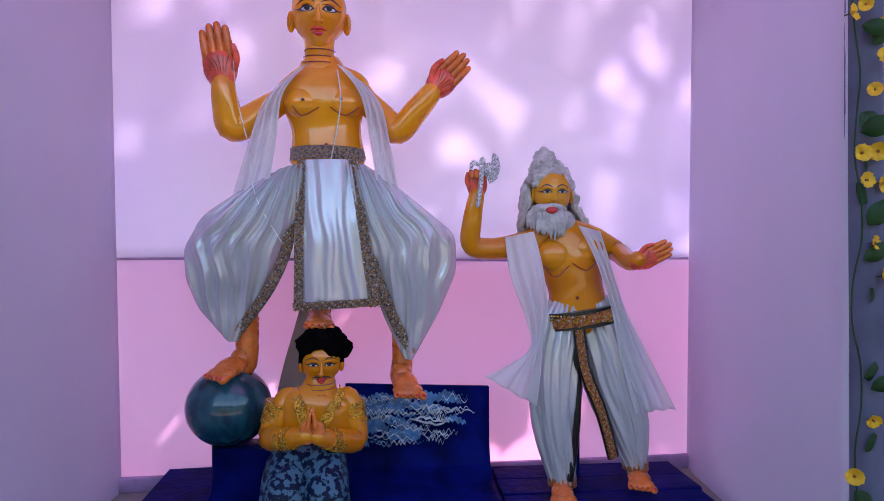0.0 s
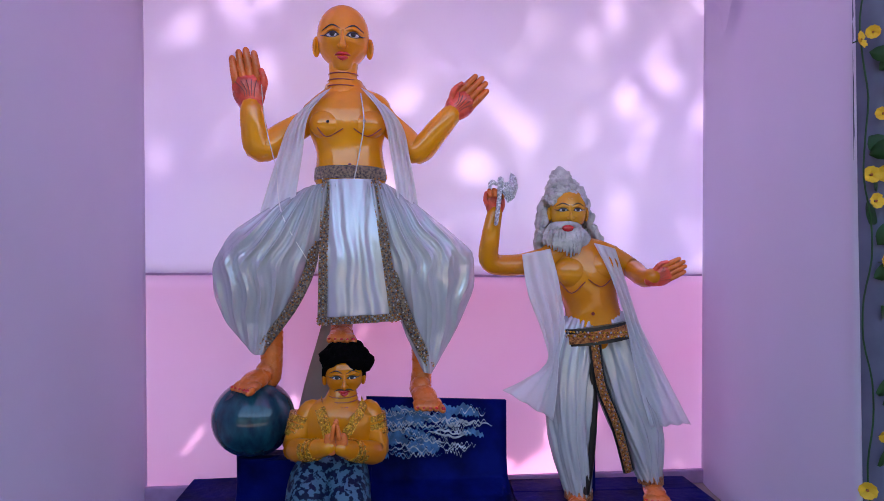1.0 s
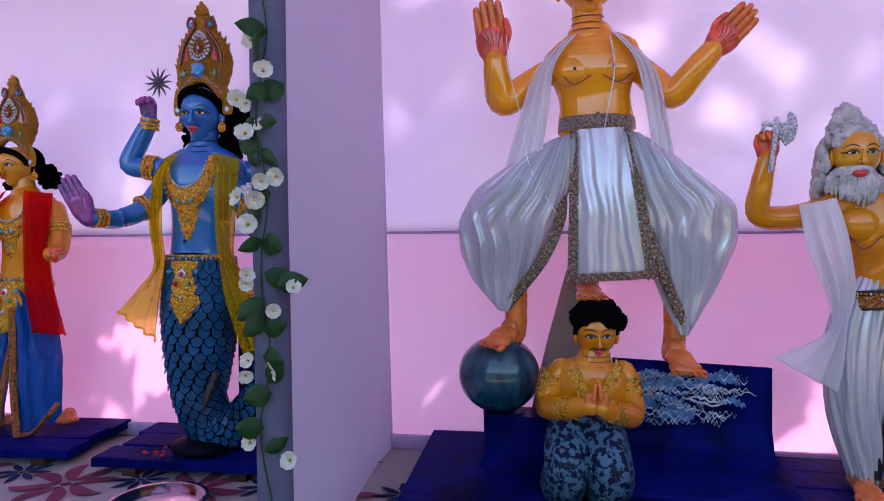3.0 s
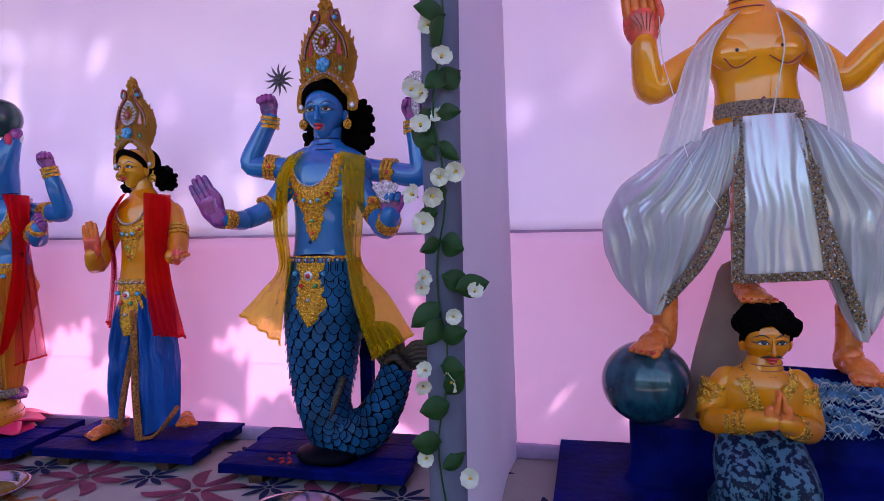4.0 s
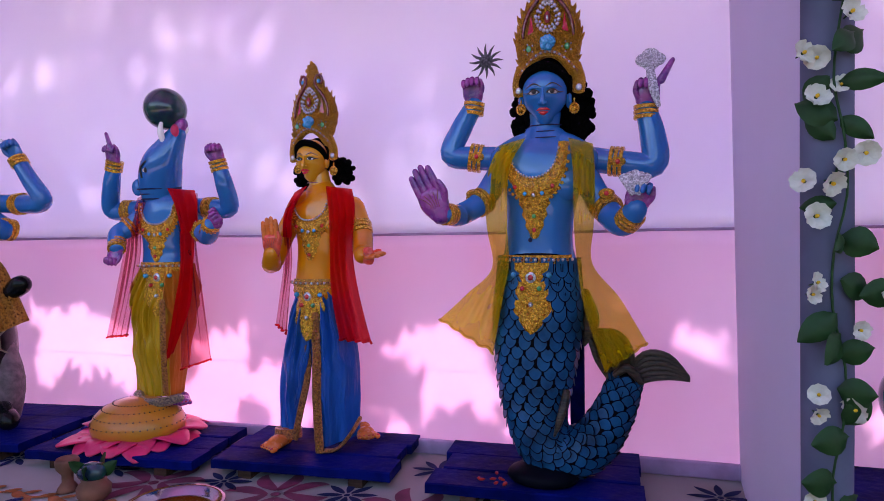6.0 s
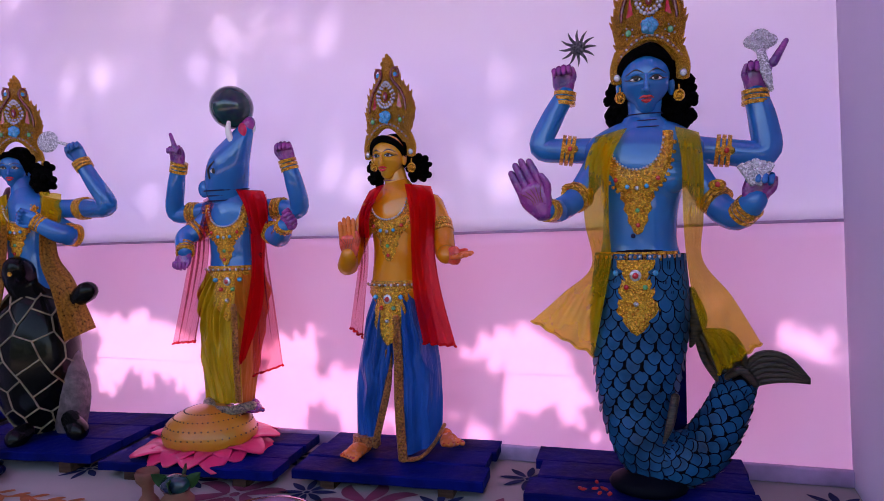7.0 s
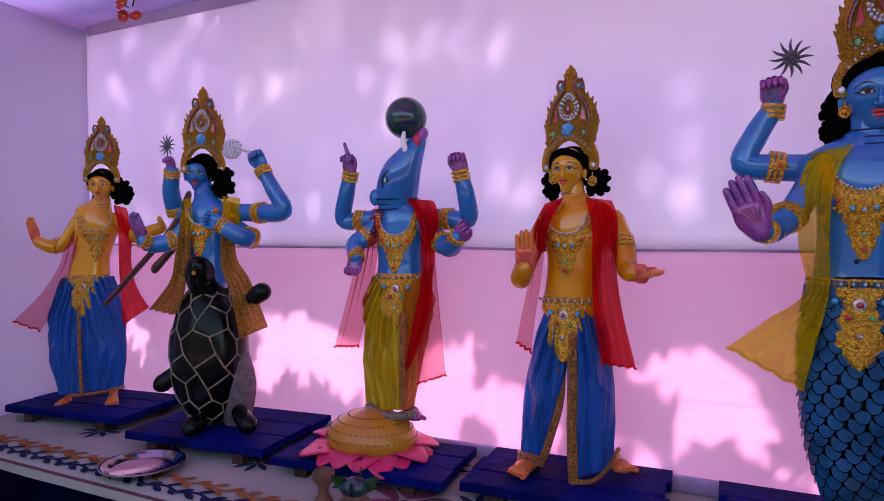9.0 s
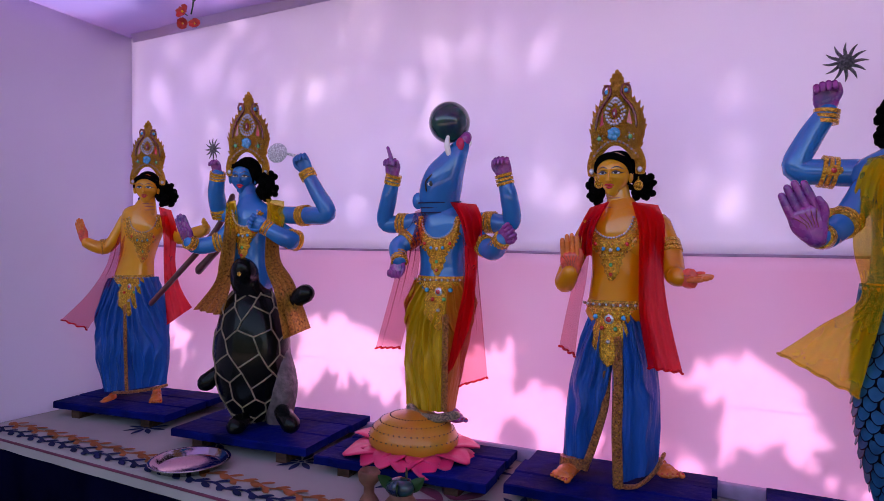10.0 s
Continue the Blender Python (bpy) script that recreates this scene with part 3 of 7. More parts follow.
def necklace(name, at, path, radii, top, width, drop, cx, label, lean=0.0):
    """A filigree collar with a pendant, beads and stones, shaped to the chest."""
    ob = holder(name, at, label, "necklace", "necklaces of the figures")
    collar, beads, pend = Sculpt(), Sculpt(), Sculpt()
    rows = []
    for i in range(9):
        k = i / 8
        row = []
        for j in range(25):
            a = math.pi * (j / 24)
            x = cx + lean * k * 0.3 - math.cos(a) * width * (0.74 + 0.3 * k)
            z = top - math.sin(a) ** 0.8 * drop * (0.42 + 0.30 * k) - 0.004 * math.cos(j * 2.1) * (i == 8)
            row.append(on_body(x, z, path, radii, 0.010 - 0.008 * abs(2 * k - 1)))
        rows.append(row)
    collar.grid(rows, "gold")
    part("collar", collar, ob)
    for j in range(1, 24):
        a = math.pi * j / 24
        for k in (0.0, 1.0):
            x, z = cx + lean * k * 0.3 - math.cos(a) * width * (0.74 + 0.3 * k), top - math.sin(a) ** 0.8 * drop * (0.42 + 0.30 * k)
            beads.ball(on_body(x, z, path, radii, 0.008), 0.006 if k else 0.0045, "gem_clear" if k == 0 else "gold", 6, 4)
    part("bead_string", beads, ob, "row of pale glittering beads")
    body_plate(pend, path, radii, top - drop * 0.68, top - drop * 1.12, lambda v: width * 0.42 * (1 - v) ** 0.6 + 0.004, cx + lean * 0.4, "gold", 0.01, scallop=0.12)
    part("pendant", pend, ob)
    for i, (u, v, g) in enumerate(((-0.55, 0.52, "gem_red"), (0.55, 0.52, "gem_red"), (-0.25, 0.6, "gem_blue"), (0.25, 0.6, "gem_blue"), (0, 0.62, "gem_clear"), (0, 0.86, "gem_green"), (0, 1.02, "gem_red"))):
        s = Sculpt()
        s.ball(on_body(cx + lean * v * 0.4 + u * width, top - drop * v, path, radii, 0.011), (0.007, 0.006, 0.007), g, 8, 5)
        part("stone", s, ob)
    return ob


def belt_ornament(at, path, radii, top, half, drop, cx, label):
    ob = holder("belt_ornament", at, label, "belt", "gilt belts of the figures")
    band, pend, rim = Sculpt(), Sculpt(), Sculpt()
    body_plate(band, path, radii, top, top - 0.028, lambda v: half, cx, "gold", 0.010, 6)
    part("band", band, ob)
    body_plate(pend, path, radii, top - 0.022, top - drop, lambda v: half * (0.78 * (1 - v) ** 0.55 * (1 - 0.25 * math.sin(v * 7)) + 0.02), cx, "gold", 0.016, 20, 0.08)
    part("pendant", pend, ob)
    for j in range(19):
        rim.ball(on_body(cx + half * 0.95 * (2 * j / 18 - 1), top - 0.014, path, radii, 0.012), 0.0055, "copper" if j % 2 else "gem_clear", 6, 4)
    part("bead_string", rim, ob)
    for u, v, g, s in ((0, 0.28, "gem_clear", 0.017), (0, 0.28, "gem_red", 0.010), (-0.42, 0.25, "gem_blue", 0.009), (0.42, 0.25, "gem_blue", 0.009), (-0.2, 0.42, "gem_red", 0.008), (0.2, 0.42, "gem_green", 0.008), (0, 0.62, "gem_clear", 0.008)):
        k = Sculpt()
        k.ball(on_body(cx + u * half, top - drop * v, path, radii, 0.016), (s, 0.012 if s < 0.015 else 0.006, s), g, 10, 6)
        part("stone", k, ob)
    return ob


def crown_model():
    """A tall gilt crown, one unit high, curved round the head, with flame edges, scrolls and stones."""
    ob = holder("crown", (0, 0, 0), "tall gilt filigree crown with a blue stone rose", "crown", "gilt crowns of the figures")

    def half(h):
        return np.interp(h, [0, 0.08, 0.19, 0.29, 0.40, 0.54, 0.63, 0.69, 0.75, 0.82, 0.86, 0.90, 0.95, 1.0], [0.235, 0.245, 0.275, 0.295, 0.30, 0.265, 0.215, 0.165, 0.13, 0.11, 0.07, 0.065, 0.045, 0.012])

    def face(x, h, lift=0.0):
        return Vector((x, -0.02 + 1.0 * x * x + 0.10 * h - lift, h))

    def arch(u):
        return 0.16 * max(0.0, 1 - (u / 0.80) ** 2)
    s = Sculpt()
    rows = []
    for i in range(49):
        h = i / 48
        row = []
        for j in range(21):
            u = j / 10 - 1
            hh = h + arch(u) * (1 - h) ** 3
            x = u * half(h)
            row.append(face(x, hh, 0.010 * math.sin(h * 64) * math.sin(u * 15) + 0.02 * (1 - u * u)))
        rows.append(row)
    s.grid(rows, "gold")
    s.grid([[p + Vector((0, 0.035, 0)) for p in r] for r in rows], "gold_dark")
    part("front_plate", s, ob)
    for e in (-1, 1):
        for i in range(11):
            h = 0.06 + 0.66 * i / 10
            ln = 0.075 + 0.02 * math.sin(i * 1.9)
            a = face(e * half(h) * 0.93, h)
            up = 0.35 + 0.055 * i
            o = Vector((e * math.cos(up), 0.12, math.sin(up)))
            q = Vector((-e * math.sin(up), 0, math.cos(up)))
            t = Sculpt()
            for mt, k, dy in (("gold_dark", 1.0, 0.0), ("gold", 0.74, -0.007)):
                rows = []
                for m in range(6):
                    v = m / 5
                    w = 0.036 * k * (1 - v) ** 0.8
                    rows.append([a + o * ln * (v * (0.6 + 0.4 * k) - 0.15) + q * (w * c + 0.030 * v * v) + Vector((0, dy - 0.007 * (1 - abs(c)), 0)) for c in (-1, 0, 1)])
                t.grid(rows, mt)
            part("flame", t, ob)
        f = Sculpt()
        f.tube([face(e * 0.235, 0.09, 0.01), face(e * 0.27, -0.04, 0.01) + Vector((0, 0.02, 0)), face(e * 0.265, -0.15, 0.01) + Vector((0, 0.03, 0))], [(0.055, 0.022), (0.06, 0.022), (0.055, 0.02)], "gold", 12, 4)
        f.ball(face(e * 0.27, -0.115, 0.03) + Vector((0, 0.02, 0)), (0.03, 0.016, 0.032), "gem_clear", 8, 6)
        part("ear_flap", f, ob)
        c = Sculpt()
        sp = [face(e * x, h, 0.036) for x, h in ((0.225, 0.36), (0.215, 0.46), (0.17, 0.58), (0.095, 0.68), (0.06, 0.75), (0.075, 0.82), (0.115, 0.835), (0.145, 0.80), (0.14, 0.745), (0.105, 0.735))]
        c.tube(sp, [0.012, 0.016, 0.018, 0.017, 0.016, 0.016, 0.016, 0.015, 0.013, 0.008], "enamel_red", 8, 4)
        part("scroll", c, ob, "dark red enamelled scroll")
        g = Sculpt()
        g.tube([q + Vector((e * 0.022, 0.004, 0.012)) for q in sp[:7]], [0.010] * 7, "gold", 6, 4)
        part("scroll_rim", g, ob)
        k = Sculpt()
        k.ball(face(e * 0.105, 0.765, 0.035), (0.026, 0.02, 0.028), "gem_blue", 8, 6)
        part("stone", k, ob)
        k = Sculpt()
        rows = [[face(e * (0.15 + 0.055 * (v - 0.4) * (1 - u)), 0.40 + 0.17 * u - 0.02 * v, 0.032) for v in (0, 0.5, 1)] for u in (0, 0.25, 0.5, 0.75, 1)]
        k.grid(rows, "gem_red")
        part("inlay", k, ob, "red enamelled inlay")
        k = Sculpt()
        k.ball(face(e * 0.17, 0.245, 0.045), (0.026, 0.018, 0.03), "gem_green", 8, 6)
        part("stone", k, ob)
        k = Sculpt()
        for a in range(14):
            k.ball(face(e * 0.17 + 0.068 * math.cos(a * math.pi / 7), 0.245 + 0.075 * math.sin(a * math.pi / 7), 0.036), 0.0125, "gold", 6, 4)
        for a in range(10):
            k.ball(face(e * 0.17 + 0.042 * math.cos(a * math.pi / 5), 0.245 + 0.047 * math.sin(a * math.pi / 5), 0.036), 0.009, "gem_clear" if a % 2 else "gold", 6, 4)
        part("rosette", k, ob)
    fil = Sculpt()
    for e in (-1, 1):
        for cx, cz, r in ((0.24, 0.16, 0.034), (0.25, 0.36, 0.036), (0.235, 0.47, 0.032), (0.20, 0.56, 0.028), (0.10, 0.37, 0.030), (0.22, 0.08, 0.028), (0.14, 0.66, 0.024), (0.035, 0.88, 0.022)):
            sp = [face(e * (cx + r * (1 - t / 16) * math.cos(t * 0.75)), cz + r * (1 - t / 16) * math.sin(t * 0.75), 0.032) for t in range(14)]
            fil.tube(sp, [0.008] * 14, "gold", 5, 1)
    for i in range(30):
        h = 0.17 + 0.60 * i / 29
        w = half(h) * 0.90
        n = max(int(2 * w / 0.036), 1)
        for j in range(n + 1):
            x = w * (2 * (j + 0.5 * (i % 2)) / (n + 1) - 1)
            if h > 0.20 + 0.02 * math.cos(8 * x) - 1.2 * x * x:
                fil.ball(face(x, h, 0.024), (0.013, 0.010, 0.011), "gold", 5, 3)
    part("filigree", fil, ob)
    k = Sculpt()
    k.ball(face(0, 0.28, 0.045), (0.072, 0.035, 0.076), "gem_blue", 12, 8, rough=0.3)
    for i in range(5):
        a = i * 1.257
        k.ball(face(0.042 * math.cos(a), 0.28 + 0.042 * math.sin(a), 0.072), (0.034, 0.014, 0.026), "gem_blue", 8, 5, Matrix.Rotation(-a, 3, "Y"))
    k.ball(face(0, 0.28, 0.085), (0.02, 0.014, 0.02), "gem_blue", 8, 5)
    part("stone_rose", k, ob, "sky blue moulded rose")
    k = Sculpt()
    for rr_, n, z in ((1.0, 20, 0.020), (0.74, 15, 0.015)):
        for i in range(n):
            a = i * 2 * math.pi / n
            k.ball(face(0.105 * rr_ * math.sin(a) * (1 - 0.45 * max(math.cos(a), 0)), 0.535 + 0.145 * rr_ * math.cos(a), 0.042), z, "gem_clear", 6, 4)
    part("bead_drop", k, ob, "teardrop of silver beads")
    k = Sculpt()
    k.ball(face(0, 0.515, 0.05), (0.030, 0.018, 0.055), "dark_red", 10, 8)
    k.ball(face(0, 0.505, 0.066), (0.012, 0.010, 0.022), "gem_clear", 8, 6)
    part("stone", k, ob)
    k = Sculpt()
    for j in range(25):
        u = j / 12 - 1
        k.ball(face(u * 0.25, 0.03 + 0.175 * (1 - u * u), 0.036), 0.0135, "gem_clear" if j % 2 else "copper", 6, 4)
    for d, mt in ((-0.028, "gold"), (0.026, "gold")):
        k.tube([face(u / 10 * 0.255, 0.03 + d + 0.175 * (1 - (u / 10) ** 2), 0.032) for u in range(-10, 11)], [0.012] * 21, mt, 6, 1)
    part("bead_band", k, ob)
    k = Sculpt()
    for x, h, r in ((0, 0.985, 0.024), (-0.035, 0.945, 0.024), (0.035, 0.945, 0.024), (-0.06, 0.90, 0.022), (0.06, 0.90, 0.022), (0, 0.935, 0.03)):
        k.ball(face(x, h, 0.022), (r, 0.016, r * 1.25), "gold", 8, 5)
    part("finial", k, ob)
    return ob


CROWN = None


def crown(at, height, yaw=0, wide=1.0, label=""):
    global CROWN
    m = pose(*at, 0, 0, yaw) @ Matrix.Diagonal((height * wide, height * wide, height, 1))
    if CROWN is None:
        CROWN = crown_model()
        CROWN.matrix_basis = m
        CROWN["unit"] = 1
        ob = CROWN
    else:
        ob = copy_thing(CROWN, m @ Matrix.Diagonal((*[1 / v for v in CROWN.scale], 1)))
    return tagged(ob, label)


def band(sc, a, b, r, name, wide=0.03):
    """A bangle round a limb between two points."""
    a, b = vec(a), vec(b)
    d = (b - a).normalized()
    for o in (-0.5, 0, 0.5):
        p = a + d * wide * o
        sc.tube([p - d * wide * 0.18, p + d * wide * 0.18], [r * 1.08, r * 1.08], name, 14, 1, round_ends=False)


def cloth_strip(name, rows_pts, material, at, label, category="shawl", fold=0.010, folds=3, n=24, hem=None, group=""):
    """A hanging cloth: each row is (left end, right end); it is smoothed down its length and gathered in folds."""
    ob = holder(name, at, label, category, group)
    sc = Sculpt()
    L, R = [vec(a) for a, b in rows_pts], [vec(b) for a, b in rows_pts]

    def along(p, t):
        i = min(int(t), len(p) - 2)
        s = t - i
        a, b, c, d = p[max(i - 1, 0)], p[i], p[i + 1], p[min(i + 2, len(p) - 1)]
        return 0.5 * (2 * b + (c - a) * s + (2 * a - 5 * b + 4 * c - d) * s * s + (3 * b - a - 3 * c + d) * s ** 3)
    rows, k = [], 8 * (len(L) - 1)
    for i in range(k + 1):
        t = i / k * (len(L) - 1)
        a, b = along(L, t), along(R, t)
        row = []
        for j in range(n + 1):
            u = j / n
            p = a.lerp(b, u)
            f0 = fold * (0.2 + 0.8 * min(1, t / 1.6))
            w = f0 * math.sin(u * folds * 2 * math.pi + 0.6 * math.sin(t * 1.3) + len(name)) + 0.4 * f0 * math.sin(u * folds * 5.1 + t)
            row.append(p + Vector((0, w - 0.012 * math.sin(math.pi * (0.15 + 0.7 * u)), 0.15 * w + 0.008 * max(0, 1 - t))))
        rows.append(row)
    sc.grid(rows, material)
    cl = part("cloth", sc, ob)
    so = cl.modifiers.new("thick", "SOLIDIFY")
    so.thickness, so.offset = 0.0015, 0
    if hem:
        hm = Sculpt()
        hm.tube(rows[-1], [0.0045] * len(rows[-1]), hem, 5, 1)
        part("hem", hm, ob)
    return ob


def sequins(sc, pts, n, wide, colours=("silver", "gold_dark", "copper"), across=3, lift=0.008, size=0.0032):
    """Small bright sequins in rows along a border."""
    pts = [vec(p) for p in pts]
    for i in range(n):
        t = i / (n - 1) * (len(pts) - 1)
        k = min(int(t), len(pts) - 2)
        p, d = pts[k].lerp(pts[k + 1], t - k), (pts[k + 1] - pts[k]).normalized()
        s = d.cross(Vector((0, 1, 0))).normalized()
        for j in range(across):
            o = (j - (across - 1) / 2) * wide / max(across - 1, 1)
            sc.ball(p + s * o + Vector((0, -lift, 0)), (size, size * 0.5, size), colours[(i + j) % len(colours)], 5, 3)


# ---- low board platforms ----
def platform(at, w, d, turn, label, boards=3, thick=0.032, tall=0.065):
    """A blue painted board platform on two rough bearers."""
    ob = holder("platform", at, label, "platform", "blue board platforms", turn)
    rnd = random.Random(int(at[0] * 100))
    for i in range(boards):
        s = Sculpt()
        y0, y1 = -d / 2 + d * i / boards + 0.003, -d / 2 + d * (i + 1) / boards - 0.001
        x0, x1 = -w / 2 - rnd.uniform(0, 0.03), w / 2 + rnd.uniform(0, 0.03)
        n = 12
        edge = [(x0 + (x1 - x0) * j / n, y0 + rnd.uniform(-0.004, 0.004)) for j in range(n + 1)]
        far = [(x, y1 + rnd.uniform(-0.001, 0.001)) for x, y in edge]
        dz = rnd.uniform(-0.003, 0.003)
        s.grid([[(x, y, tall - thick + dz) for x, y in edge], [(x, y, tall + dz - 0.004) for x, y in edge], [(x, y + 0.006, tall + dz) for x, y in edge], [(x, y, tall + dz) for x, y in far], [(x, y, tall - thick + dz) for x, y in far]], "blue_paint")
        for e in (0, -1):
            k = s.slot("blue_paint")
            s.fan([(edge[e][0], edge[e][1], tall - thick + dz), (edge[e][0], edge[e][1], tall + dz - 0.004), (edge[e][0], edge[e][1] + 0.006, tall + dz), (far[e][0], far[e][1], tall + dz), (far[e][0], far[e][1], tall - thick + dz)], "blue_paint")
        part("board", s, ob, smooth=False)
    for x in (-w * 0.33, w * 0.33):
        s = Sculpt()
        s.box((x - 0.025, -d / 2 + 0.01, 0), (x + 0.025, d / 2 + 0.015, tall - thick - 0.002), "raw_wood")
        part("bearer", s, ob, "rough brown wooden bearer", smooth=False)
    return ob


PZ = STAGE_Z
platform((-1.525, 2.15, PZ), 0.62, 0.40, 1, "blue painted board platform under the fish-tailed figure")
platform((-2.335, 2.17, PZ), 0.62, 0.39, 3, "blue painted board platform under the figure in a blue dhoti")
platform((-3.06, 2.08, PZ), 0.66, 0.38, 4, "blue painted board platform under the lotus")
platform((-3.80, 2.10, PZ), 0.64, 0.50, 6, "blue painted board platform under the tortoise", tall=0.075)
platform((-4.68, 2.10, PZ), 0.66, 0.42, 8, "blue painted board platform beside the side wall", tall=0.075)
platform((0.79, 2.07, PZ), 0.66, 0.40, -2, "blue painted board platform under the bearded figure")

# ---- figure with raised palms, standing on a globe ----
at = (-0.12, 2.09, 0.69)
sc = Sculpt()
head(sc, (-0.033, 0.000, 1.588), 0.0893, 0.1204, "ochre", 2, mark="dark_red")
sc.tube([(-0.032, 0.000, 1.510), (-0.032, 0.000, 1.455), (-0.026, 0.000, 1.397)], [0.0505, 0.0485, 0.0660], "ochre", 18, 4)
neck_rings(sc, (-0.032, 0.000, 1.490), (-0.030, 0.000, 1.401), 0.0505, "ochre")
BP = [(-0.026, 0.000, 1.407), (-0.020, 0.000, 1.362), (-0.015, 0.000, 1.290), (-0.009, 0.000, 1.206), (-0.003, 0.000, 1.109)]
BR = [(0.0777, 0.0583), (0.1476, 0.0816), (0.1359, 0.0893), (0.1126, 0.0777), (0.1243, 0.0854)]
sc.tube(BP, BR, "ochre", 24, 6)
sc.tube([(-0.140, 0.000, 1.331), (-0.083, 0.000, 1.376), (-0.026, 0.000, 1.397), (0.044, 0.000, 1.379), (0.114, 0.000, 1.328)], [0.036, 0.040, 0.048, 0.040, 0.036], "ochre", 16, 4)
sc.ball((-0.073, -0.050, 1.287), (0.0699, 0.0388, 0.0544), "ochre", 20, 12)
sc.ball((0.045, -0.050, 1.290), (0.0699, 0.0388, 0.0544), "ochre", 20, 12)
sc.tube([(-0.110, -0.088, 1.266), (-0.079, -0.092, 1.236), (-0.028, -0.092, 1.264)], [0.002] * 3, "dark_red", 5, 4)
sc.tube([(0.009, -0.092, 1.265), (0.054, -0.092, 1.240), (0.098, -0.085, 1.268)], [0.002] * 3, "dark_red", 5, 4)
sc.ball((-0.077, -0.092, 1.287), 0.005, "ink", 8, 6)
sc.ball((0.042, -0.092, 1.292), 0.005, "ink", 8, 6)
sc.ball((-0.005, -0.078, 1.147), 0.007, "dark_red", 8, 6)
sc.tube([(-0.135, 0.000, 1.315), (-0.222, 0.000, 1.259), (-0.301, -0.030, 1.206), (-0.321, -0.050, 1.271), (-0.327, -0.060, 1.334)], [0.040, 0.047, 0.0485, 0.0427, 0.0369], "ochre", 16, 6)
hand(sc, (-0.327, -0.060, 1.338), (-0.15, -0.15, 1), "palm", size=0.1049, thumb=-1, nails="straw", tip="peach")
sc.tube([(0.110, 0.000, 1.318), (0.178, 0.000, 1.256), (0.226, -0.020, 1.208), (0.287, -0.050, 1.273), (0.334, -0.060, 1.328)], [0.040, 0.044, 0.0447, 0.0408, 0.0350], "ochre", 16, 6)
hand(sc, (0.336, -0.060, 1.332), (0.75, -0.2, 0.75), "palm", size=0.0913, thumb=1, nails="straw", tip="peach")
# legs, mostly under the cloth
sc.tube([(-0.028, 0.000, 1.115), (-0.150, 0.000, 0.949), (-0.267, 0.000, 0.757), (-0.269, 0.000, 0.583)], [0.0583, 0.0544, 0.0466, 0.0408], "peach", 12, 4)
sc.tube([(0.020, 0.000, 1.116), (0.147, 0.000, 0.952), (0.260, 0.000, 0.757), (0.249, 0.000, 0.539)], [0.0583, 0.0544, 0.0466, 0.0408], "peach", 12, 4)
sc.tube([(-0.010, 0.020, 1.118), (-0.024, 0.030, 0.893), (-0.030, 0.020, 0.675)], [0.0505, 0.0466, 0.0408], "peach", 12, 4)
sc.tube([(-0.269, 0.000, 0.586), (-0.264, 0.000, 0.492), (-0.271, 0.000, 0.439)], [0.0427, 0.0369, 0.0388], "peach", 14, 4)
foot(sc, (-0.277, -0.010, 0.452), (-0.332, -0.100, 0.429), "peach", 0.1631)
sc.tube([(0.249, 0.000, 0.543), (0.242, 0.000, 0.446), (0.238, 0.000, 0.388)], [0.0427, 0.0350, 0.0388], "peach", 14, 4)
foot(sc, (0.237, -0.020, 0.396), (0.257, -0.110, 0.362), "peach", 0.1631)
sc.tube([(-0.030, 0.020, 0.679), (-0.032, 0.000, 0.607), (-0.032, -0.010, 0.589)], [0.0427, 0.0369, 0.0388], "peach", 14, 4)
foot(sc, (-0.032, 0.000, 0.590), (-0.027, -0.100, 0.581), "peach", 0.1553)
thing("standing_statue", sc, at, "painted yellow-ochre clay statue with raised red palms", "statue")

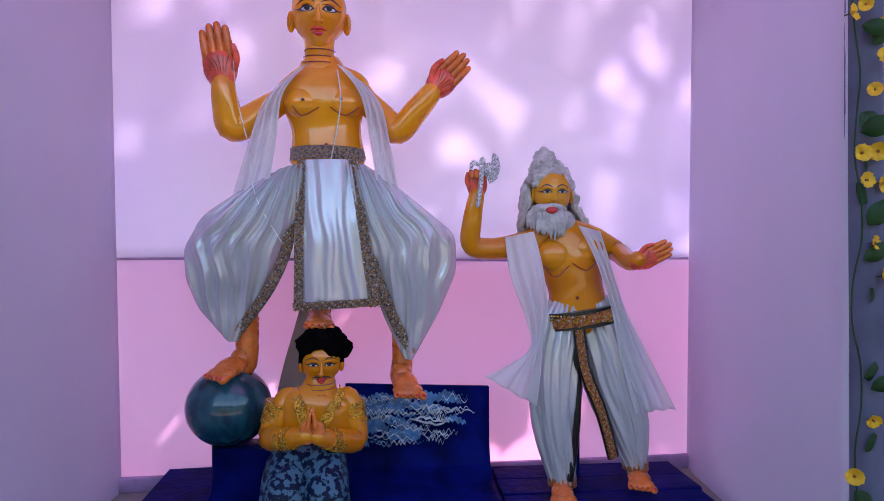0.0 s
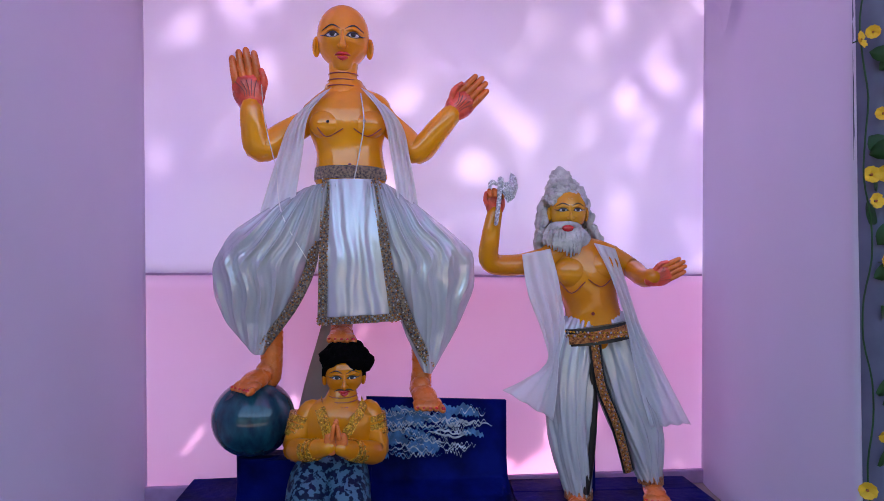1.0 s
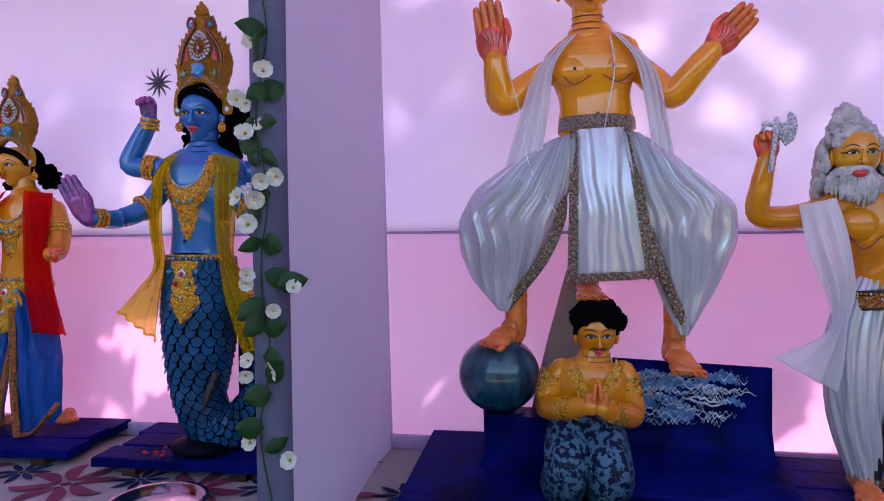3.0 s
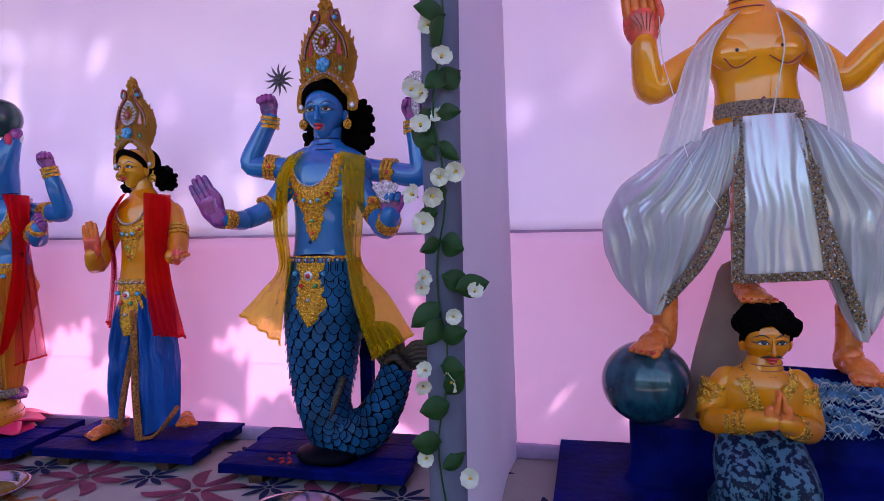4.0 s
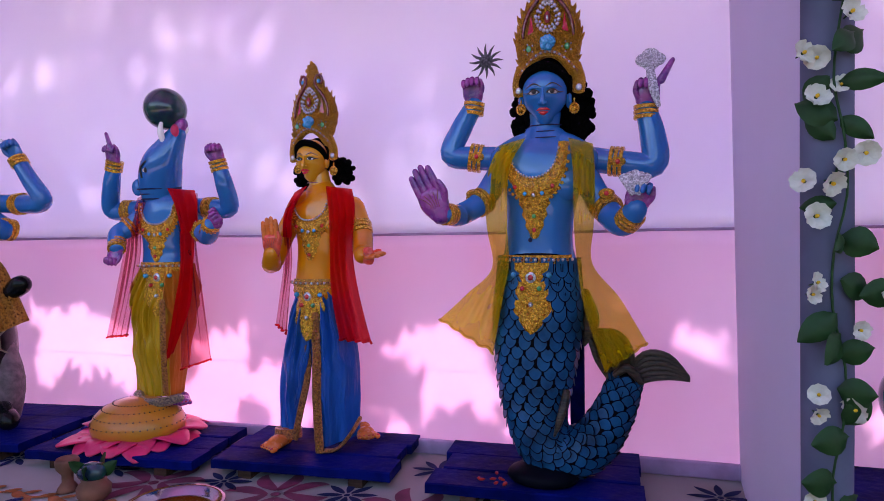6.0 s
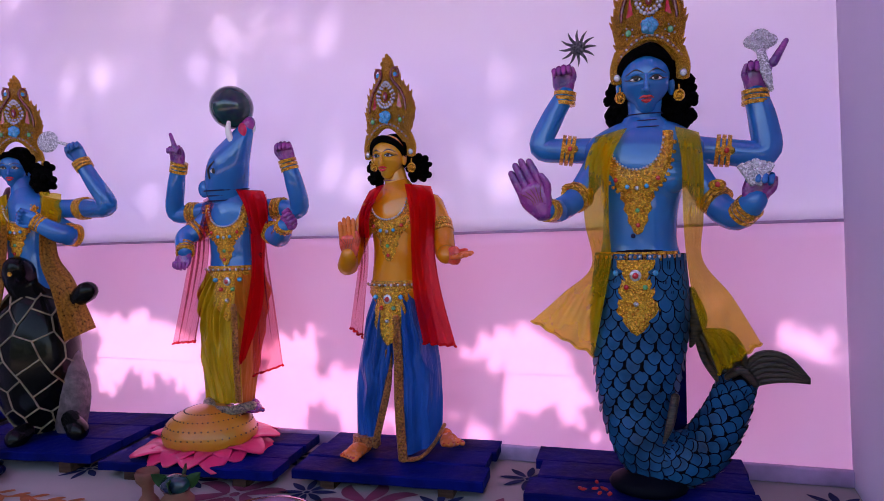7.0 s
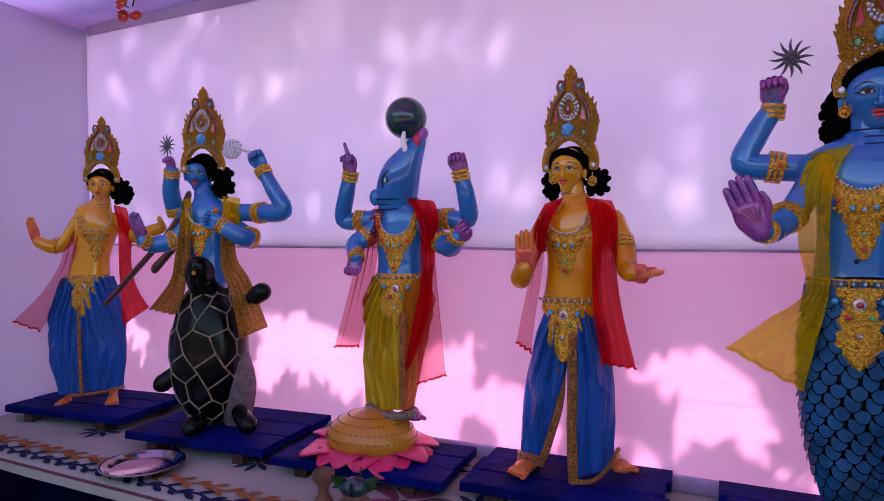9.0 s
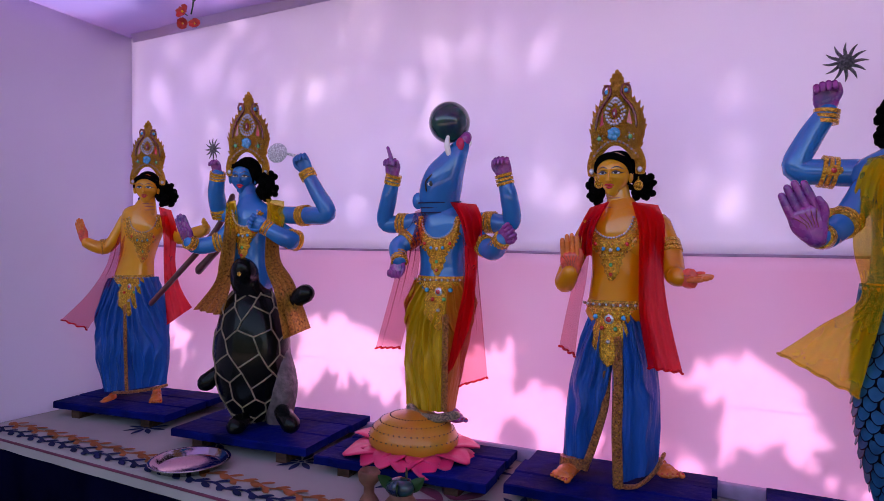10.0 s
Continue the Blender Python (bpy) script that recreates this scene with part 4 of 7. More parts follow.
# its white satin dhoti
ob = holder("dhoti", at, "white satin dhoti with a sequinned dark border", "dhoti")
def pleated_leg(outer, inner, hip, ankle, depth, name, seed, n=150, m=110, s=None, crease=0.03, many=1.0):
    """Loose satin leg: ruled between an outer and an inner edge, creased out from the hip and up from the ankle."""
    def along(pts, v):
        f = v * (len(pts) - 1)
        i = min(int(f), len(pts) - 2)
        return vec(pts[i]).lerp(vec(pts[i + 1]), f - i)

    def soft(pts, v):
        return (along(pts, max(0, v - 0.03)) + along(pts, v) * 2 + along(pts, min(1, v + 0.03))) / 4

    h, k = vec(hip), vec(ankle)
    s = s or Sculpt()
    rows = []
    for i in range(m + 1):
        v = i / m
        a, b = soft(outer, v), soft(inner, v)
        d = depth * (0.55 + 0.45 * math.sin(math.pi * min(1, v * 1.15)) - 0.25 * v)
        row = []
        for j in range(2 * n + 1):
            w = j / n
            u = w if w <= 1 else 2 - w
            face = -1 if w <= 1 else 1
            p = a.lerp(b, u)
            e = math.sqrt(max(0, 1 - (2 * u - 1) ** 2))
            wob = noise.noise((p.x * 9 + seed, p.z * 9, face)) * 0.7
            f1 = math.atan2(p.x - h.x, h.z - p.z + 0.05) * 17 * many + wob * 1.6
            f2 = math.atan2(p.x - k.x, p.z - k.z + 0.05) * 17 * many + wob * 1.6 + seed
            c1 = 1 - abs(math.sin(f1)) - 0.25 * abs(math.sin(f1 * 2.3 + 1))
            c2 = 1 - abs(math.sin(f2)) - 0.25 * abs(math.sin(f2 * 1.9 + 2))
            t = min(1, max(0, (v - 0.40) * 3.5 + noise.noise((p.x * 5, p.z * 5, seed)) * 0.5))
            amp = crease * (0.35 + e) * (0.4 + 0.6 * math.sin(math.pi * min(1, v + 0.12)))
            out = amp * (c1 * (1 - t) + c2 * t)
            row.append(p + Vector((0, face * (d * e + out * min(1, e * 3)), 0)))
        rows.append(row)
    s.grid(rows, name)
    return s


part("leg_drape", pleated_leg([(-0.046, -0.020, 1.098), (-0.142, -0.030, 1.080), (-0.271, -0.030, 1.006), (-0.396, -0.030, 0.921), (-0.453, -0.030, 0.818), (-0.448, -0.030, 0.717), (-0.410, -0.030, 0.626), (-0.318, -0.030, 0.519)],
    [(-0.021, -0.050, 1.095), (-0.032, -0.060, 1.040), (-0.060, -0.070, 0.983), (-0.092, -0.080, 0.908), (-0.128, -0.080, 0.824), (-0.157, -0.070, 0.741), (-0.205, -0.060, 0.655), (-0.287, -0.040, 0.513)], (-0.062, 0.000, 1.143), (-0.319, 0.000, 0.398), 0.1010, "satin", 1.0, crease=0.024, many=1.5), ob)
part("leg_drape", pleated_leg([(0.049, -0.020, 1.100), (0.120, -0.030, 1.092), (0.218, -0.030, 1.024), (0.316, -0.030, 0.948), (0.418, -0.030, 0.863), (0.422, -0.030, 0.741), (0.363, -0.030, 0.604), (0.271, -0.030, 0.443)],
    [(0.031, -0.050, 1.096), (0.041, -0.060, 1.041), (0.060, -0.070, 0.975), (0.085, -0.080, 0.890), (0.115, -0.080, 0.778), (0.146, -0.070, 0.684), (0.180, -0.060, 0.589), (0.247, -0.040, 0.449)], (0.058, 0.000, 1.145), (0.274, 0.000, 0.310), 0.1010, "satin", 4.0, crease=0.024, many=1.5), ob)


def flap(l0, r0, l1, r1, n=60, pleats=4, amp=0.006):
    rows = []
    a, b, c, d = vec(l0), vec(r0), vec(l1), vec(r1)
    for i in range(19):
        v = i / 18
        row = []
        for j in range(n + 1):
            u = j / n
            p = a.lerp(b, u).lerp(c.lerp(d, u), v)
            wob = noise.noise((p.x * 14, p.z * 3, 2)) * 2.2 + noise.noise((p.x * 9, p.z * 9, 7)) * 1.2
            row.append(p + Vector((0, amp * (0.4 + v) * (math.sin(u * pleats * 2 * math.pi + 1.5 * wob) + 0.5 * wob) - 0.02 * math.sin(math.pi * v) - 0.025 * math.sin(math.pi * u), 0)))
        rows.append(row)
    return rows


fl = flap((-0.092, -0.100, 1.094), (0.091, -0.100, 1.097), (-0.102, -0.130, 0.624), (0.166, -0.130, 0.637))
s = Sculpt()
s.grid(fl, "satin")
part("front_flap", s, ob)
s = Sculpt()
s.grid([[p + Vector((0, -0.006, 0)) for p in r[:8]] for r in fl], "brocade")
sequins(s, [r[4] for r in fl], 44, 0.022)
part("border", s, ob, "dark silver and gold sequinned border")
s = Sculpt()
s.grid([[p + Vector((0, -0.006, 0)) for p in r[-9:]] for r in fl], "brocade")
sequins(s, [r[-5] for r in fl], 44, 0.026)
part("border", s, ob, "dark silver and gold sequinned border")
s = Sculpt()
s.grid([[p + Vector((0, -0.008, 0)) for p in r] for r in fl[-2:]], "brocade")
sequins(s, [a.lerp(b, 0.5) for a, b in zip(fl[-2], fl[-1])], 30, 0.016, lift=0.012)
part("border", s, ob, "dark silver and gold sequinned border")
s = Sculpt()
s.tube([(-0.119, -0.100, 0.907), (-0.124, -0.120, 0.815), (-0.179, -0.120, 0.689), (-0.292, -0.055, 0.541)], [(0.0175, 0.006)] * 4, "brocade", 8, 8)
sequins(s, [(-0.119, -0.100, 0.907), (-0.124, -0.120, 0.815), (-0.179, -0.120, 0.689), (-0.292, -0.055, 0.541)], 34, 0.018, lift=0.010)
part("border", s, ob, "dark silver and gold sequinned border")
s = Sculpt()
s.tube([(0.092, -0.100, 0.945), (0.144, -0.130, 0.761), (0.200, -0.110, 0.613), (0.268, -0.055, 0.474)], [(0.0175, 0.006)] * 4, "brocade", 8, 8)
sequins(s, [(0.092, -0.100, 0.945), (0.144, -0.130, 0.761), (0.200, -0.110, 0.613), (0.268, -0.055, 0.474)], 34, 0.018, lift=0.010)
part("border", s, ob, "dark silver and gold sequinned border")
s = Sculpt()
body_plate(s, BP, BR, (-0.009, 0.000, 1.144)[2], (-0.009, 0.000, 1.101)[2], lambda v: 0.1204, (-0.007, 0.000, 1.144)[0], "brocade", 0.014, 6)
part("waistband", s, ob, "dark silver and gold sequinned waistband")
cloth_strip("shawl", [((-0.066, -0.075, 1.394), (-0.129, -0.030, 1.366)), ((-0.137, -0.095, 1.303), (-0.203, -0.045, 1.285)), ((-0.157, -0.100, 1.163), (-0.246, -0.060, 1.149)), ((-0.182, -0.090, 0.998), (-0.297, -0.050, 0.982))], "satin_thin", at, "white sheer satin shawl hung over the shoulder", group="white shawl ends")
cloth_strip("shawl", [((0.030, -0.075, 1.397), (0.086, -0.030, 1.377)), ((0.101, -0.095, 1.309), (0.167, -0.045, 1.290)), ((0.132, -0.100, 1.169), (0.197, -0.060, 1.158)), ((0.155, -0.090, 1.017), (0.229, -0.050, 0.988))], "satin_thin", at, "white sheer satin shawl hung over the shoulder", group="white shawl ends")
sc = Sculpt()
sc.tube([(0.030, -0.080, 1.386), (0.042, -0.105, 1.287), (0.028, -0.100, 1.185), (0.011, -0.110, 1.095)], [0.0022] * 4, "thread", 5, 5)
thing("sacred_thread", sc, at, "thin white cotton thread across the chest", "thread")
sc = Sculpt()
sc.tube([(-0.288, -0.100, 1.398), (-0.278, -0.090, 1.282), (-0.250, -0.100, 1.170), (-0.239, -0.100, 1.125), (-0.214, -0.140, 0.976), (-0.133, -0.150, 0.833)], [0.0014] * 6, "thread", 4, 5)
thing("loose_thread", sc, at, "loose white thread hanging from the raised hand", "thread")

# globe, bench and wave board
sc = Sculpt()
sc.ball((-0.322, 0.000, 0.304), (0.1359, 0.1282, 0.1282), "globe", 32, 20)
thing("globe", sc, at, "dark teal painted globe under the raised foot", "globe")
ob = holder("figure_bench", (-0.12, 2.05, PZ), "blue painted bench with a high wave-painted back", "bench")
s = Sculpt()
rows = [[(-0.60, y, z), (0.54, y, z)] for y, z in ((-0.34, 0.0), (-0.34, 0.055), (-0.335, 0.062), (0.36, 0.066), (0.36, 0.0))]
s.grid([[tuple(vec(r[0]).lerp(vec(r[1]), j / 10)) for j in range(11)] for r in rows], "blue_paint")
s.fan([r[0] for r in rows], "blue_paint"), s.fan([r[1] for r in rows][::-1], "blue_paint")
part("base_board", s, ob, smooth=False)
s = Sculpt()
zb = 0.065
prof = [(-0.20, 0.0), (-0.17, 0.01), (-0.02, 0.03), (0.05, 0.07), (0.075, 0.14), (0.08, (0.333, 0.080, 0.350)[2] - 0.0)]
x0, x1 = (0.052, 0.080, 0.356)[0], (0.543, 0.080, 0.322)[0]
rows = []
for k in range(len(prof) * 4 - 3):
    i, f = min(k // 4, len(prof) - 2), (k - 4 * min(k // 4, len(prof) - 2)) / 4
    y, z = prof[i][0] * (1 - f) + prof[i + 1][0] * f, prof[i][1] * (1 - f) + prof[i + 1][1] * f
    rows.append([(x0 + (x1 - x0) * j / 16, y, zb + z * (1.03 - 0.06 * j / 16)) for j in range(17)])
s.grid(rows, "blue_paint")
wv = part("wave_board", s, ob)
so = wv.modifiers.new("thick", "SOLIDIFY")
so.thickness, so.offset = 0.02, -1
rnd = random.Random(5)
for i in range(84):
    k = Sculpt()
    broad = i < 26
    x = rnd.uniform(x0 + 0.02, x1 - 0.16)
    z = zb + prof[-1][1] - 0.205 + rnd.uniform(0.02, 0.185)
    ln, fq, am = rnd.uniform(0.04, 0.13), rnd.uniform(0.5, 1.3), rnd.uniform(0.003, 0.010)
    wd = rnd.uniform(0.010, 0.016) if broad else rnd.uniform(0.0012, 0.0046)
    pts = [(x + ln * j / 30, 0.047 - 0.00014 * i, z + (0.004 if broad else am) * math.sin(j * fq + i + 0.8 * math.sin(j * 0.4 + i)) + 0.005 * math.sin(j * 0.23 + 2 * i) - 0.012 * j / 30) for j in range(31)]
    tp = [math.sin(math.pi * (0.04 + 0.92 * j / 30)) ** 0.5 for j in range(31)]
    k.grid([[(p[0], p[1], p[2] - wd * q) for p, q in zip(pts, tp)], [(p[0], p[1] - 0.002, p[2]) for p in pts], [(p[0], p[1], p[2] + wd * q) for p, q in zip(pts, tp)]], "wave_mid" if broad or i % 5 == 0 else "wave_light")
    part("brush_stroke", k, wv)
s = Sculpt()
c = (-0.304, 0.030, 0.182)
s.tube([(c[0], 0.03, zb), (c[0], 0.03, c[2] * 0.5 + 0.03), (c[0], 0.03, c[2] + 0.065)], [(0.0893, 0.07), (0.0699, 0.055), (0.0699, 0.05)], "blue_paint", 14, 4, round_ends=False)
part("globe_post", s, ob)
s = Sculpt()
s.box((c[0] + 0.02, -0.02, zb), (x0 + 0.02, 0.10, c[2] + 0.06), "blue_paint")
part("low_back", s, ob, smooth=False)
sc = Sculpt()
sc.tube([(-0.049, 0.090, 0.635), (-0.068, 0.090, 0.515), (-0.087, 0.090, 0.356), (-0.105, 0.090, 0.159)], [(0.0466, 0.0427), (0.0621, 0.0505), (0.0854, 0.0583), (0.1087, 0.0621)], "tan_cloth", 20, 5, fold=0.03, folds=5)
thing("support_post", sc, at, "post wrapped in tan cloth behind the kneeling figure", "post")

# ---- kneeling figure with joined hands ----
at = (-0.13, 1.95, 0.69)
sc = Sculpt()
head(sc, (-0.006, 0.000, 0.467), 0.0595, 0.0793, "amber", 4, mark="dark_red", hair=True, moustache=True, drop=0.1)
for i in range(46):
    a, b = rnd.uniform(0, 2 * math.pi), rnd.uniform(0.0, 1.0)
    c = vec((-0.004, 0.015, 0.508)) + Vector((math.cos(a) * 0.0721 * (1 - 0.5 * b), math.sin(a) * 0.0649 * (1 - 0.5 * b), 0.0432 * b - 0.005))
    if c.y > -0.035 or c.z > (-0.003, 0.000, 0.517)[2]:
        sc.ball(c, 0.0270, "black", 8, 6, rough=0.3)
sc.ball((-0.004, 0.012, 0.515), (0.0829, 0.0685, 0.0505), "black", 16, 10, rough=0.2)
sc.tube([(-0.010, 0.000, 0.421), (-0.011, 0.000, 0.367)], [0.0432, 0.0541], "amber", 16, 3)
neck_rings(sc, (-0.010, 0.000, 0.421), (-0.011, 0.000, 0.364), 0.0468, "amber")
DP = [(-0.013, 0.000, 0.389), (-0.016, 0.000, 0.353), (-0.019, 0.000, 0.278), (-0.040, 0.000, 0.172)]
DR = [(0.0541, 0.0468), (0.1189, 0.0685), (0.1117, 0.0757), (0.1009, 0.0793)]
sc.tube(DP, DR, "amber", 22, 5)
sc.tube([(-0.108, 0.000, 0.352), (-0.154, -0.020, 0.252), (-0.109, -0.100, 0.262), (-0.037, -0.170, 0.289)], [0.0396, 0.0396, 0.0324, 0.0234], "amber", 14, 5)
sc.tube([(0.074, 0.000, 0.348), (0.098, -0.020, 0.236), (0.051, -0.100, 0.253), (-0.005, -0.170, 0.285)], [0.0396, 0.0396, 0.0324, 0.0234], "amber", 14, 5)
hand(sc, (-0.032, -0.175, 0.282), (0.15, -0.1, 1), "peach", size=0.0505, normal=(1, -0.2, 0), nails="lip", thumb=-1)
hand(sc, (-0.006, -0.175, 0.282), (-0.15, -0.1, 1), "peach", size=0.0505, normal=(-1, -0.2, 0), nails="lip", thumb=1)
band(sc, (-0.139, 0.000, 0.313), (-0.153, 0.000, 0.255), 0.0414, "gold", 0.05)
band(sc, (0.087, 0.000, 0.308), (0.096, 0.000, 0.249), 0.0414, "gold", 0.05)
band(sc, (-0.096, -0.115, 0.265), (-0.063, -0.145, 0.278), 0.0306, "gold", 0.04)
band(sc, (0.038, -0.115, 0.258), (0.015, -0.145, 0.274), 0.0306, "gold", 0.04)
sc.tube([(-0.039, -0.020, 0.210), (-0.084, -0.090, 0.169), (-0.101, -0.160, 0.105), (-0.107, -0.100, 0.040)], [(0.0721, 0.0613), (0.0757, 0.0649), (0.0649, 0.0613), (0.0685, 0.0721)], "print_blue", 40, 6, fold=0.03, folds=9)
sc.tube([(-0.021, -0.020, 0.210), (0.000, -0.090, 0.166), (0.020, -0.160, 0.100), (0.018, -0.100, 0.034)], [(0.0721, 0.0613), (0.0757, 0.0649), (0.0649, 0.0613), (0.0685, 0.0721)], "print_blue", 40, 6, fold=0.03, folds=9)
thing("kneeling_statue", sc, at, "kneeling ochre clay statue with joined hands and printed skirt", "statue")
ob = holder("necklace", at, "gold sequinned V-shaped collar on the kneeling figure", "necklace", "necklaces of the figures")
for e, xx in ((-1, 570), (1, 648)):
    s = Sculpt()
    a, b = (vec((-0.080, 0.000, 0.401)), vec((-0.030, 0.000, 0.252))) if e < 0 else (vec((0.062, 0.000, 0.398)), vec((-0.023, 0.000, 0.252)))
    rows = []
    for i in range(13):
        p = a.lerp(b, i / 12)
        rows.append([on_body(p.x + o * 0.0162, p.z + 0.004 * math.cos(i * 2 + o), DP, DR, 0.010) for o in (-1, -0.5, 0, 0.5, 1)])
    s.grid(rows, "gold")
    part("band", s, ob)

# ---- bearded figure with an axe ----
at = (0.64, 2.03, 0.69)
sc = Sculpt()
head(sc, (-0.018, 0.000, 1.000), 0.0621, 0.0854, "straw", -8, mark="eye_white", drop=0.06)
RP = [(-0.012, 0.000, 0.895), (0.016, 0.000, 0.841), (0.044, 0.000, 0.769), (0.067, 0.000, 0.671), (0.079, 0.000, 0.580)]
RR = [(0.0505, 0.0466), (0.1126, 0.0660), (0.1049, 0.0777), (0.0932, 0.0699), (0.1126, 0.0777)]
sc.ball((-0.040, -0.072, 0.941), (0.0200, 0.0136, 0.0120), "lip", 12, 8)
sc.tube([(-0.018, 0.000, 0.944), (-0.008, 0.000, 0.876)], [0.0427, 0.0505], "straw", 14, 3)
sc.tube(RP, RR, "amber", 24, 6)
sc.tube([(-0.096, 0.000, 0.836), (-0.052, 0.000, 0.864), (-0.008, 0.000, 0.876), (0.060, 0.000, 0.872), (0.137, 0.000, 0.845)], [0.0427] * 5, "amber", 16, 4)
sc.ball((-0.017, -0.040, 0.794), (0.0660, 0.0369, 0.0544), "amber", 20, 12)
sc.ball((0.081, -0.040, 0.810), (0.0660, 0.0369, 0.0544), "amber", 20, 12)
sc.tube([(-0.069, -0.080, 0.761), (-0.032, -0.085, 0.724), (0.014, -0.085, 0.761)], [0.002] * 3, "dark_red", 5, 4)
sc.tube([(0.026, -0.085, 0.769), (0.073, -0.082, 0.746), (0.115, -0.075, 0.780)], [0.002] * 3, "dark_red", 5, 4)
sc.ball((0.046, -0.072, 0.655), 0.006, "dark_red", 8, 6)
sc.tube([(-0.102, 0.000, 0.836), (-0.201, 0.000, 0.817), (-0.293, -0.020, 0.828), (-0.298, -0.050, 0.910), (-0.285, -0.060, 0.992)], [0.0408, 0.0369, 0.0350, 0.0311, 0.0252], "amber", 14, 6)
hand(sc, (-0.285, -0.060, 0.989), (0.0, -0.1, 1), "palm", size=0.0660, thumb=1, curl=1.0, tip="peach", nails="straw")
sc.tube([(0.139, 0.000, 0.847), (0.206, 0.000, 0.810), (0.201, -0.120, 0.777), (0.205, -0.180, 0.782)], [0.0388, 0.0350, 0.0311, 0.0272], "amber", 14, 5)
hand(sc, (0.201, -0.180, 0.771), (0.75, -0.3, 0.42), "palm", size=0.0660, thumb=1, tip="peach", nails="straw")
sc.tube([(0.047, 0.000, 0.584), (0.003, 0.000, 0.333), (0.026, 0.000, 0.059)], [0.0583, 0.0466, 0.0311], "peach", 12, 4)
sc.tube([(0.120, 0.000, 0.583), (0.204, 0.000, 0.348), (0.280, 0.000, 0.093)], [0.0583, 0.0466, 0.0291], "peach", 12, 4)
sc.tube([(0.026, 0.000, 0.063), (0.014, 0.000, 0.006)], [0.0330, 0.0350], "peach", 12, 3)
foot(sc, (0.007, -0.020, 0.017), (-0.008, -0.100, 0.011), "peach", 0.1437)
sc.tube([(0.280, 0.000, 0.097), (0.284, 0.000, 0.038)], [0.0311, 0.0350], "peach", 12, 3)
foot(sc, (0.284, 0.000, 0.046), (0.258, -0.090, 0.042), "peach", 0.1437)
thing("bearded_statue", sc, at, "painted ochre clay statue with outstretched red hand", "statue")
ob = holder("wig", at, "curly grey false hair and beard on the clay figure", "wig")
s = Sculpt()
rr = random.Random(3)
for i in range(150):
    a, h = rr.uniform(-0.25, math.pi + 0.25), rr.uniform(0, 1)
    w = np.interp(h, [0, 0.3, 0.6, 0.8, 1.0], [60, 52, 40, 24, 8])
    c = vec((-0.002, 0.020, 0.876)).lerp(vec((-0.038, 0.020, 1.140)), h) + Vector((math.cos(a) * w * 0.0019, math.sin(a) * w * 0.0014, 0))
    s.tube([c + Vector((0.006 * math.sin(k + i), 0.006 * math.cos(1.3 * k + i) , -0.012 * k)) for k in range(5)], [0.013, 0.015, 0.014, 0.012, 0.006], "grey_hair", 6, 2)
for i in range(40):
    a, h = rr.uniform(math.pi, 2 * math.pi), rr.uniform(0.62, 1)
    w = np.interp(h, [0.6, 0.8, 1.0], [38, 25, 8])
    c = vec((-0.002, 0.020, 0.876)).lerp(vec((-0.038, 0.020, 1.140)), h) + Vector((math.cos(a) * w * 0.0019, math.sin(a) * w * 0.0017, 0))
    s.tube([c + Vector((0.010 * math.sin(1.5 * k + i), -0.003, -0.004 * k)) for k in range(5)], [0.010, 0.013, 0.013, 0.012, 0.006], "grey_hair", 6, 2)
s.ball((-0.008, 0.040, 1.032), (0.0738, 0.0583, 0.0777), "grey_hair", 16, 12, rough=0.2)
s.ball((-0.038, 0.020, 1.120), (0.0311, 0.0291, 0.0388), "grey_hair", 12, 10, rough=0.3)
part("hair", s, ob)
s = Sculpt()
for i in range(90):
    u = rr.uniform(-1, 1)
    c = vec((-0.030, -0.055, 0.933)) + Vector((u * 0.0699, 0.05 * u * u - 0.012, rr.uniform(-0.012, 0.006)))
    ln = 0.0777 * (1.15 - 0.6 * abs(u)) * rr.uniform(0.7, 1.0)
    s.tube([c, c + Vector((u * 0.010, -0.012, -ln * 0.5)), c + Vector((u * 0.004 + rr.uniform(-0.006, 0.006), -0.004, -ln))], [0.006, 0.007, 0.002], "grey_hair", 5, 3)
for i in range(46):
    u = rr.choice((-1, 1)) * rr.uniform(0.12, 1)
    c = vec((-0.036, -0.070, 0.959)) + Vector((u * 0.0194, 0.03 * u * u, 0))
    s.tube([c, c + Vector((u * 0.0311, -0.006 + 0.02 * u * u, -0.006)), c + Vector((u * 0.0544, 0.03 * u * u, -0.0388 * abs(u) + rr.uniform(-0.008, 0.004)))], [0.006, 0.007, 0.002], "grey_hair", 5, 3)
part("beard", s, ob, "fluffy grey beard")
sc = Sculpt()
a = vec((-0.289, -0.100, 0.952))
sc.tube([a, (-0.278, -0.100, 1.037), (-0.274, -0.100, 1.096)], [0.007, 0.008, 0.010], "silver", 8, 3)
c = vec((-0.259, -0.100, 1.070))
sc.plate([(-0.012, -0.012), (0.01, -0.05), (0.03, -0.035), (0.042, 0.0), (0.036, 0.035), (0.018, 0.05), (0.012, 0.02), (-0.012, 0.014)], 0.008, "silver", None, c)
sc.tube([(-0.311, -0.100, 1.070), (-0.304, -0.100, 1.088), (-0.289, -0.100, 1.081)], [0.006, 0.008, 0.006], "silver", 6, 3)
thing("axe", sc, at, "silver glitter toy axe held in the fist", "axe")
ob = holder("dhoti", at, "white satin dhoti with gold and black border", "dhoti")
